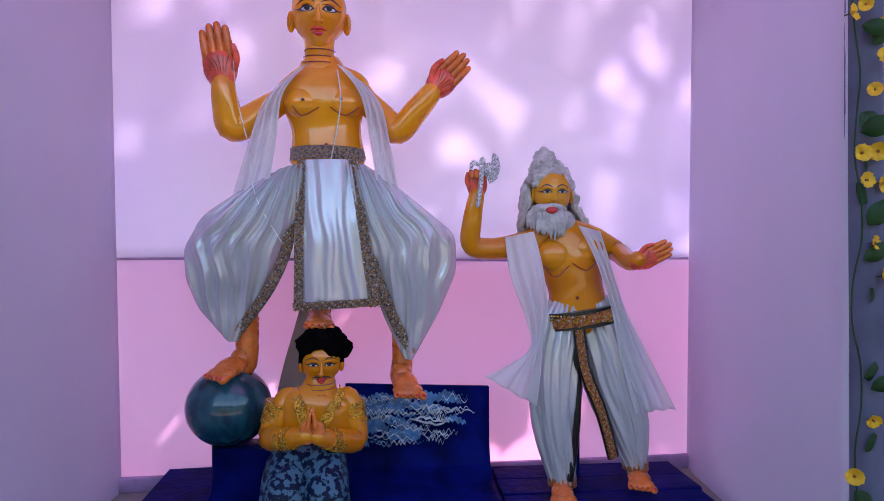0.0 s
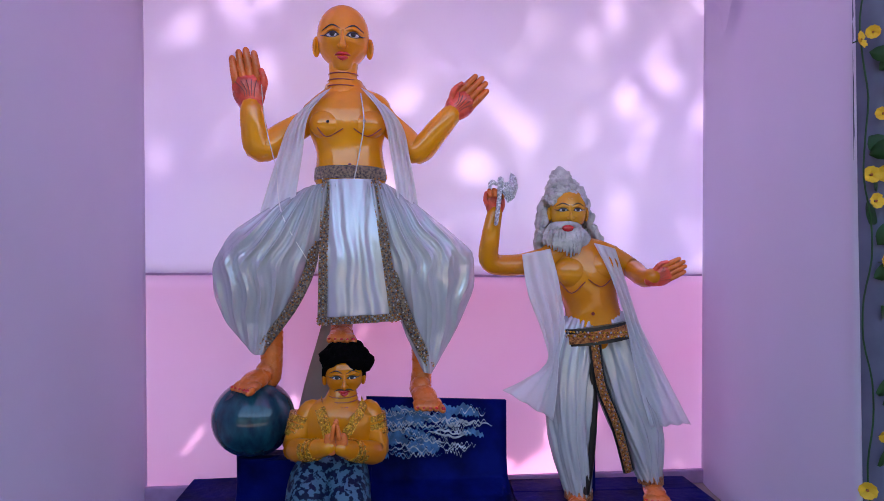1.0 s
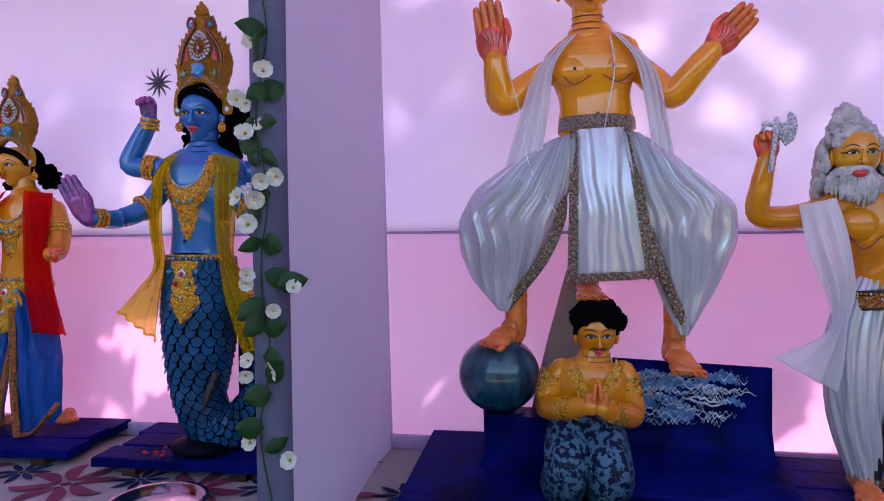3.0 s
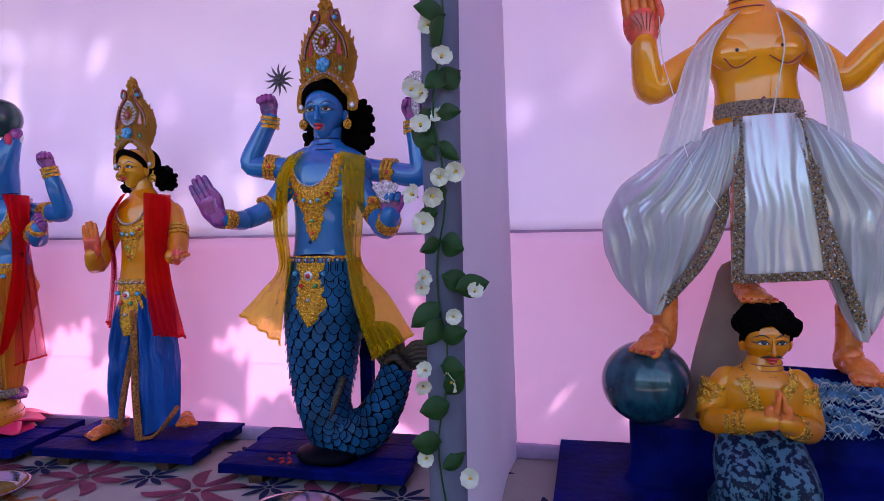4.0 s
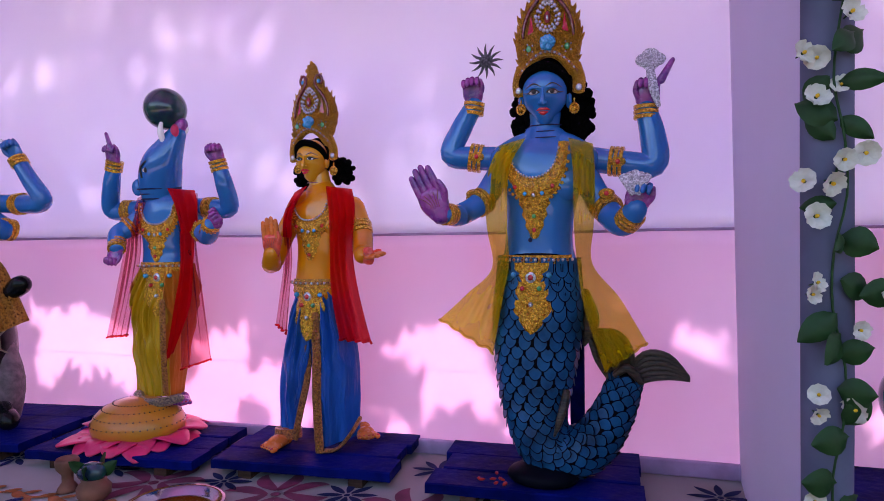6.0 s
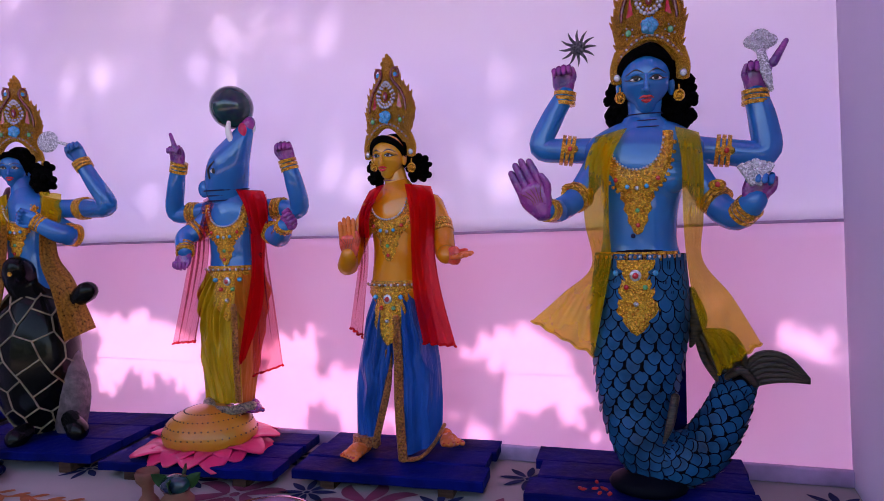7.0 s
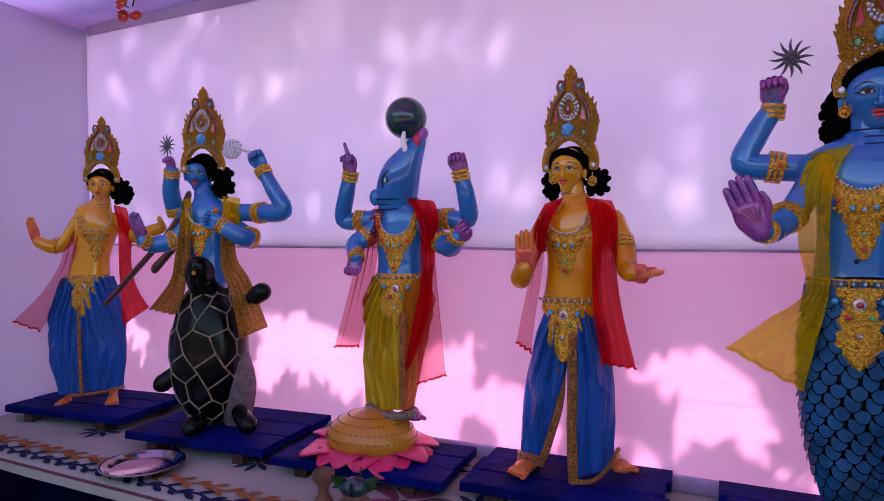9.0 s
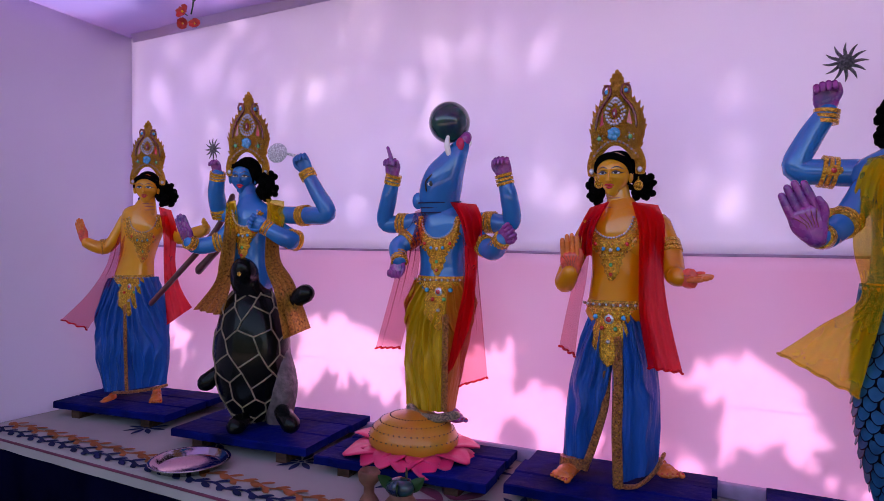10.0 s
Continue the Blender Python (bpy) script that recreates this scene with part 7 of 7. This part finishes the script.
sc.v = [tuple(BUILD @ vec(p)) for p in sc.v]
head(sc, (0.0515, 0.003, 1.024), 0.0525, 0.0720, "straw", 40, mark="dark_red", hair=True, drop=0.1)
neck_rings(sc, (0.046, 0.018, 0.966), (0.040, 0.018, 0.899), 0.0400, "straw")
mane(sc, (0.102, 0.078, 0.999), 0.0430, 0.0600, 0.0410, 30, 7, 0.019)
mane(sc, (-0.012, 0.050, 0.985), 0.0260, 0.0480, 0.0300, 18, 8, 0.015)
sc.ball((0.035, 0.026, 1.046), (0.0630, 0.0580, 0.0660), "black", 16, 10)
thing("plough_bearing_statue", sc, at, "ochre clay statue in a blue dhoti with one palm out", "statue")
crown(tuple(vec(at) + vec((0.086, -0.020, 1.083))), 0.2710, 40, 0.92, "tall gilt filigree crown with blue stone rose beside the wall")
turned_in(necklace("necklace", at, LP, LR, (-0.106, 0.000, 0.950)[2], 0.1300, 0.2300, (-0.118, 0.000, 0.951)[0], "gold chain with leaf pendant and blue stone"))
turned_in(belt_ornament(at, LP + [(-0.220, 0.000, 0.278)], LR + [(0.185, 0.1294)], (-0.185, 0.000, 0.629)[2], 0.1550, 0.2118, (-0.200, 0.000, 0.628)[0], "gold filigree belt with pendant over the blue dhoti"))
turned_in(cloth_strip("shawl", [((0.034, -0.040, 0.981), (0.104, 0.000, 0.965)), ((0.091, -0.070, 0.858), (0.175, -0.030, 0.865)), ((0.100, -0.070, 0.686), (0.168, -0.030, 0.709)), ((0.106, -0.060, 0.542), (0.199, -0.020, 0.572)), ((0.120, -0.050, 0.375), (0.274, 0.000, 0.460))], "sheer_red", at, "sheer crimson net shawl flaring at the hip", folds=3, hem="sheer_red", group="sheer shawls"))
turned_in(cloth_strip("shawl", [((-0.102, -0.050, 0.972), (-0.244, -0.000, 0.952)), ((-0.173, -0.070, 0.829), (-0.328, -0.020, 0.829)), ((-0.242, -0.060, 0.678), (-0.400, -0.010, 0.673)), ((-0.340, -0.050, 0.521), (-0.553, 0.000, 0.525)), ((-0.521, -0.040, 0.336), (-0.794, 0.020, 0.377))], "sheer_pink", at, "sheer crimson net shawl flaring at the hip", folds=3, hem="sheer_red", group="sheer shawls"))
sc = Sculpt()
sc.tube([(0.049, -0.140, 0.488), (0.315, -0.170, 0.672), (0.581, -0.200, 0.867), (0.678, -0.160, 1.033)], [0.016, 0.017, 0.018, 0.02], "plough_red", 12, 5)
sc.tube([(0.427, -0.160, 0.664), (0.549, -0.170, 0.751), (0.641, -0.170, 0.829), (0.679, -0.160, 0.982)], [0.026, 0.022, 0.02, 0.02], "plough_red", 12, 5)
sc.ball((0.542, -0.160, 1.025), (0.04, 0.03, 0.035), "lotus_pink", 12, 8)
turned_in(thing("plough", sc, at, "dark red painted wooden plough held across the body", "plough"))

# ---- flower garlands on the posts ----
leaf = Sculpt()
rows = []
for i in range(7):
    u = i / 6
    w = 0.021 * math.sin(math.pi * u) ** 0.75 * (1.15 - 0.4 * u) + 0.0005
    rows.append([(w * v, -0.006 * math.sin(3 * u) + 0.006 * abs(v), 0.075 * u) for v in (-1, -0.5, 0, 0.5, 1)])
leaf.grid(rows, "leaf")
leaf_mesh = leaf.mesh("leaf")


def bloom(petal, heart):
    s = Sculpt()
    for k in range(5):
        a = 2 * math.pi * k / 5
        o, q = Vector((math.cos(a), 0, math.sin(a))), Vector((-math.sin(a), 0, math.cos(a)))
        rows = []
        for i in range(5):
            u = i / 4
            w = 0.003 + 0.017 * math.sin(math.pi * min(u * 0.85 + 0.05, 1)) ** 0.8
            rows.append([o * (0.004 + 0.026 * u) + q * w * v + Vector((0, -0.010 * math.sin(u * 2) - 0.005 * abs(v) * u + 0.004 * math.sin(5 * v + k) * u, 0)) for v in (-1, -0.5, 0, 0.5, 1)])
        s.grid(rows, petal)
    s.ball((0, -0.008, 0), (0.005, 0.006, 0.005), heart, 6, 4)
    s.tube([(0, 0.0, 0), (0, 0.02, 0)], [0.003, 0.002], "leaf", 5, 1)
    return s.mesh("flower")


def garland(at, flowers, leaves, mesh, label, seed, bottom, top):
    ob = holder("flower_garland", at, label, "garland", "garlands on the posts")
    r = random.Random(seed)
    s = Sculpt()
    n = 16
    s.tube([(0.012 * math.sin(k * 1.7), 0.0 + 0.006 * math.cos(k), bottom + (top - bottom) * k / n) for k in range(n + 1)], [0.0022] * (n + 1), "leaf", 6, 3)
    part("stem", s, ob)
    for p in flowers:
        o = new("flower", mesh)
        o.parent = ob
        o.matrix_basis = Matrix.Translation((p[0], p[1] - r.uniform(0.0, 0.02), p[2])) @ pose(0, 0, 0, r.uniform(-35, 35), r.uniform(0, 72), r.uniform(-45, 45)) @ Matrix.Diagonal((*[r.uniform(0.52, 0.76)] * 3, 1))
    for p in leaves:
        o = new("leaf", leaf_mesh)
        o.parent = ob
        out = 1 if p[0] > 0 else -1
        o.matrix_basis = Matrix.Translation((p[0] - 0.02 * out, p[1] - 0.005, p[2])) @ pose(0, 0, 0, r.uniform(-25, 25), out * r.uniform(35, 140), r.uniform(-50, 50)) @ Matrix.Diagonal((r.uniform(0.8, 1.3), 1, r.uniform(0.75, 1.1), 1))


white_bloom, yellow_bloom, red_bloom = bloom("petal_white", "petal_yellow"), bloom("petal_yellow", "rust"), bloom("petal_red", "petal_yellow")
for x, nm in ((-0.915, "post_left"), (1.191, "post_right")):
    sc = Sculpt()
    sc.tube([(0, 0, 0), (0.002, 0, 0.9), (-0.002, 0, 1.8), (0, 0, CEIL_Z + 0.06)], [0.041] * 4, "pole_cloth", 18, 8, round_ends=False, fold=0.015, folds=4, twist=0.2)
    thing(nm, sc, (x, 1.36, 0), "tent post wrapped in grey lilac cloth", "post", kind="structure")
g = (-0.91, 1.31, 0)
garland(g, [(-0.017, 0.000, 1.892), (0.010, 0.000, 1.824), (-0.058, 0.000, 1.766), (-0.035, 0.000, 1.758), (0.001, 0.000, 1.708), (-0.038, 0.000, 1.690), (0.002, 0.000, 1.584), (0.035, 0.000, 1.594), (-0.055, 0.000, 1.549), (-0.016, 0.000, 1.546), (-0.037, 0.000, 1.490), (-0.038, 0.000, 1.377), (-0.043, 0.000, 1.357), (0.070, 0.000, 1.350), (0.026, 0.000, 1.299), (-0.034, 0.000, 1.187), (-0.038, 0.000, 1.156), (0.026, 0.000, 1.166), (-0.037, 0.000, 1.001), (0.055, 0.000, 0.964)],
        [(0.000, 0.000, 1.910), (0.005, 0.000, 1.849), (0.023, 0.000, 1.771), (-0.001, 0.000, 1.795), (-0.041, 0.000, 1.725), (0.014, 0.000, 1.716), (-0.025, 0.000, 1.652), (0.017, 0.000, 1.656), (-0.031, 0.000, 1.619), (0.015, 0.000, 1.550), (-0.027, 0.000, 1.512), (-0.017, 0.000, 1.456), (0.019, 0.000, 1.456), (0.024, 0.000, 1.383), (-0.024, 0.000, 1.326), (0.050, 0.000, 1.355), (0.016, 0.000, 1.254), (-0.019, 0.000, 1.293), (0.015, 0.000, 1.197), (0.026, 0.000, 1.136), (-0.023, 0.000, 1.036), (0.019, 0.000, 0.982), (-0.005, 0.000, 1.117)],
        white_bloom, "garland of white cloth flowers and green leaves on the post", 11, 0.75, 2.3)
g = (1.13, 1.31, 0)
garland(g, [(0.014, 0.000, 2.067), (-0.022, 0.000, 2.046), (0.057, 0.000, 2.024), (0.054, 0.000, 1.945), (0.039, 0.000, 1.872), (0.057, 0.000, 1.804), (0.009, 0.000, 1.725), (0.050, 0.000, 1.731), (0.014, 0.000, 1.662), (0.057, 0.000, 1.656), (0.035, 0.000, 1.518), (0.060, 0.000, 1.440), (0.039, 0.000, 1.106), (-0.015, 0.000, 0.981)],
        [(0.028, 0.000, 2.022), (0.057, 0.000, 1.978), (0.028, 0.000, 1.819), (0.022, 0.000, 1.773), (0.042, 0.000, 1.695), (0.028, 0.000, 1.610), (0.045, 0.000, 1.558), (0.035, 0.000, 1.479), (0.057, 0.000, 1.413), (0.039, 0.000, 1.204), (0.051, 0.000, 1.177), (0.042, 0.000, 1.033), (0.014, 0.000, 0.943)],
        yellow_bloom, "garland of yellow cloth flowers and green leaves on the post", 12, 0.75, 2.3)
g = (-3.42, 1.31, 2.24)
garland(g, [(-0.02, 0, -0.09), (0.03, 0.0, -0.10), (0.0, -0.01, -0.065), (0.05, 0.02, 0.0), (0.02, 0.0, 0.05)], [(-0.03, 0, 0.0), (0.03, 0, -0.02), (0.02, 0.01, 0.08), (-0.02, 0, 0.16)], red_bloom, "hanging sprig of red cloth flowers and green leaves", 13, -0.06, 0.50)

# ---- things on the stage cloth ----
sc = Sculpt()
prof = [(0.0, 0.006), (0.105, 0.006), (0.118, 0.010), (0.138, 0.030), (0.150, 0.032), (0.152, 0.029), (0.141, 0.026), (0.120, 0.004), (0.105, 0.0), (0.0, 0.0)]
sc.grid([[(r * math.cos(2 * math.pi * k / 48), r * math.sin(2 * math.pi * k / 48), z) for k in range(48)] for r, z in prof], "steel", True)
for x, y in ((-3.84, 1.68), (-2.58, 1.68), (-1.46, 1.72)):
    thing("steel_plate", sc, (x, y, STAGE_Z + 0.002), "shiny round stainless steel plate on the cloth", "plate", "steel plates")
sc = Sculpt()
prof = [(0.0, 0.0), (0.035, 0.0), (0.03, 0.012), (0.018, 0.03), (0.018, 0.055), (0.034, 0.075), (0.038, 0.10), (0.032, 0.11), (0.026, 0.10), (0.0, 0.085)]
sc.grid([[(r * math.cos(2 * math.pi * k / 28), r * math.sin(2 * math.pi * k / 28), z) for k in range(28)] for r, z in prof], "clay", True)
thing("clay_burner", sc, (-3.05, 1.74, STAGE_Z + 0.001), "small brown clay incense burner on a foot", "burner")
ob = holder("offering_pot", (-2.90, 1.70, STAGE_Z + 0.001), "small clay pot topped with dark green leaves and fruit", "pot")
s = Sculpt()
prof = [(0.0, 0.0), (0.03, 0.0), (0.05, 0.02), (0.052, 0.045), (0.036, 0.065), (0.04, 0.075), (0.0, 0.07)]
s.grid([[(r * math.cos(2 * math.pi * k / 28), r * math.sin(2 * math.pi * k / 28), z) for k in range(28)] for r, z in prof], "clay", True)
part("pot", s, ob)
s = Sculpt()
s.ball((0, 0, 0.092), (0.05, 0.042, 0.032), "ball_green", 18, 10, rough=0.1)
part("fruit", s, ob, "dark green glossy fruit")
for k in range(4):
    o = new("leaf", leaf_mesh)
    o.parent = ob
    o.matrix_basis = pose(0.02 * math.cos(k * 1.6), 0.02 * math.sin(k * 1.6), 0.08, 0, 50, k * 92 + 20)


def motif(name, x, y, size, material, petals, turn, curl):
    s = Sculpt()
    for k in range(petals):
        a = 2 * math.pi * k / petals + turn
        o, q = Vector((math.cos(a), math.sin(a), 0)), Vector((-math.sin(a), math.cos(a), 0))
        for e in ((-1, 1) if curl else (0,)):
            rows = []
            for i in range(9):
                u = i / 8
                w = size * (0.15 if curl else 0.13) * math.sin(math.pi * (0.06 + 0.92 * u)) ** 0.8
                c = o * size * (0.16 + 0.84 * u) + q * e * size * (0.34 * math.sin(u * 2.1)) * curl
                d = (o + q * e * curl * 0.6 * math.cos(u * 2.1)).normalized()
                m = Vector((-d.y, d.x, 0))
                rows.append([Vector((x, y, STAGE_Z + 0.004)) + c + m * w * v for v in (-1, 0, 1)])
            s.grid(rows, material)
    s.ball((x, y, STAGE_Z + 0.0035), (size * 0.1, size * 0.1, 0.001), material, 12, 4)
    part(name, s, stage, smooth=True)


for k in range(4, 13):
    motif("printed_scroll", -4.65 + 0.46 * k, 1.86 + 0.02 * (k % 2), 0.17, "maroon", 4, 0.4 * (k % 2), 1)
for k in range(12):
    motif("printed_star", -4.42 + 0.46 * k, 1.93, 0.10, "navy", 8, 0.2, 0)
    motif("printed_star", -4.65 + 0.46 * k, 2.2, 0.10, "navy", 8, 0.0, 0)
for y, mt, ph in ((1.598, "navy", 0.0), (1.672, "rust", 1.3)):
    for k in range(14):
        s = Sculpt()
        x = -5.05 + 0.46 * k
        pts = [(x + 0.46 * i / 24, y + 0.011 * math.sin(ph + (k * 24 + i) * 0.7854), STAGE_Z + 0.0035) for i in range(25)]
        s.grid([[(a, b - 0.008, c) for a, b, c in pts], [(a, b + 0.008, c) for a, b, c in pts]], mt)
        for i in range(0, 24, 2):
            a, b, c = pts[i]
            e = 1 if (i // 2) % 2 else -1
            ln = 0.045 if i % 8 else 0.06
            s.grid([[(a + ln * u - 0.3 * v * 0.013 * e, b + e * (0.006 + 0.030 * u) + v * 0.0125 * math.sin(math.pi * u) ** 0.7, c + 0.001) for v in (-1, 0, 1)] for u in (0.03, 0.2, 0.4, 0.6, 0.8, 0.97)], mt)
        part("printed_vine", s, stage)
s = Sculpt()
s.tube([(-5.1 + 8.4 * j / 60, FRONT_Y - 0.010, STAGE_Z - 0.014) for j in range(61)], [0.006] * 61, "maroon", 6, 1)
part("edge_binding", s, stage, "dull red bound edge of the cloth")

# loose folded cloth corner at the top of the partition
sc = Sculpt()
sc.grid([[(0, 0.0, 0.30), (0, 0.12, 0.30), (0, 0.24, 0.30)], [(-0.012, 0.05, 0.17), (-0.02, 0.11, 0.16), (-0.012, 0.18, 0.18)], [(-0.015, 0.10, 0.02), (-0.018, 0.115, 0.0), (-0.015, 0.13, 0.02)]], "side_cloth")
thing("cloth_flap", sc, (1.235, 1.95, 2.35), "loose triangular corner of lilac cloth", "cloth", kind="structure")

# ---- unseen trees added behind the tent, crowns gapped to dapple its cloth ----
def gap(u, z):
    """How far the sun finds a way through the crown to the cloth at u, z (above 0: it does)."""
    n = noise.noise((u * 2.3 + 3, z * 3.0, 0.3)) + 0.55 * noise.noise((u * 6.0, z * 6.5, 5.0))
    need = np.interp(z, [0.5, 0.7, 1.0, 1.12, 1.25, 1.8, 2.3, 2.8], [-0.05, -0.02, 0.05, 0.36, 0.80, 0.84, 0.80, 0.74])
    if u > -0.9:
        need += 0.28 * (z < 1.2)
    elif -3.95 < u < -2.9 and z < 1.06 - 0.12 * (u + 3.4):
        need -= 0.35
    return n - need


def dapple_tree(at, reach, label, low, high, near, far, size, count, seed, thin):
    """An unseen tree whose crown is laid out to shade the cloth between two heights, with gaps for the sun."""
    ob = holder("tree", at, label, "tree", "trees behind the tent")
    top = low + (near + far) / 2 * sd.z / sd.y
    s = Sculpt()
    s.tube([(0, 0, 0), (0.03, 0, top * 0.35), (-0.03, 0, top * 0.7), (0.0, 0.02, top * 1.05)], [0.15, 0.12, 0.09, 0.06], "bark", 12, 4)
    for k in range(9):
        e = -1 if k % 3 else 0.5
        h = top + 0.06 * k
        s.tube([(0, 0, h), (0.3 * e * reach, 0.05 * k - 0.2, h + 0.75), (e * reach * (0.5 + 0.06 * k), 0.08 * k - 0.3, h + 1.0 + 0.06 * k)], [0.05, 0.03, 0.01], "bark", 8, 4)
    part("trunk", s, ob)
    s, rr = Sculpt(), random.Random(seed)
    for i in range(count):
        u, zw, dy = rr.uniform(-5.6, 2.2), rr.uniform(low, high), rr.uniform(near, far)
        if gap(u, zw) > 0 or rr.random() < thin * (1.0 if u < -0.9 else 1.5) * (0.75 + 0.55 * noise.noise((u * 1.4, zw * 2.2, 9.0))):
            continue
        a = vec((rr.uniform(-1, 1), rr.uniform(-1, 1), rr.uniform(-1, 1))).normalized()
        b = a.cross(vec((rr.uniform(-1, 1), rr.uniform(-1, 1), rr.uniform(-1, 1)))).normalized()
        c = vec((u + dy * sd.x / sd.y, dy + WALL_Y, zw + dy * sd.z / sd.y)) - vec(at)
        ln = rr.uniform(0.7, 1.3) * size
        s.fan([c - a * ln, c - a * ln * 0.3 + b * ln * 0.42, c + a * ln * 0.4 + b * ln * 0.34, c + a * ln, c + a * ln * 0.4 - b * ln * 0.34, c - a * ln * 0.3 - b * ln * 0.42], "tree_leaf")
    part("crown", s, ob, smooth=False)["kind"] = "stuff"


dapple_tree((-0.45, 4.75, 0), 4.6, "unseen low tree added close behind the tent to dapple its cloth", 0.45, 1.45, 2.0, 2.7, 0.07, 12000, 21, 0.0)
dapple_tree((0.85, 10.4, 0), 4.6, "unseen tall tree added further back to soften the upper dapples", 1.30, 2.95, 7.2, 8.8, 0.11, 6800, 22, 0.38)
rr = random.Random(23)

# ---- unseen dense bushes, added opposite the tent to block low front light ----
ob = holder("light_block_bushes", (-1.5, -7.0, 0), "unseen row of dense bushes added to block low front light", "bushes", kind="stuff")
s = Sculpt()
for i in range(17000):
    x, y = rr.uniform(-13, 13), rr.uniform(-0.7, 0.7)
    top = 3.3 + 0.7 * noise.noise((x * 0.5, 0, 2)) + 0.3 * noise.noise((x * 1.7, 0, 4))
    z = rr.uniform(0.05, 1) * top
    a = vec((rr.uniform(-1, 1), rr.uniform(-1, 1), rr.uniform(-1, 1))).normalized()
    b = a.cross(vec((rr.uniform(-1, 1), rr.uniform(-1, 1), rr.uniform(-1, 1)))).normalized()
    c, ln = vec((x, y, z)), rr.uniform(0.10, 0.2)
    s.fan([c - a * ln, c + b * ln * 0.45, c + a * ln, c - b * ln * 0.45], "tree_leaf")
part("foliage", s, ob, smooth=False)["kind"] = "stuff"
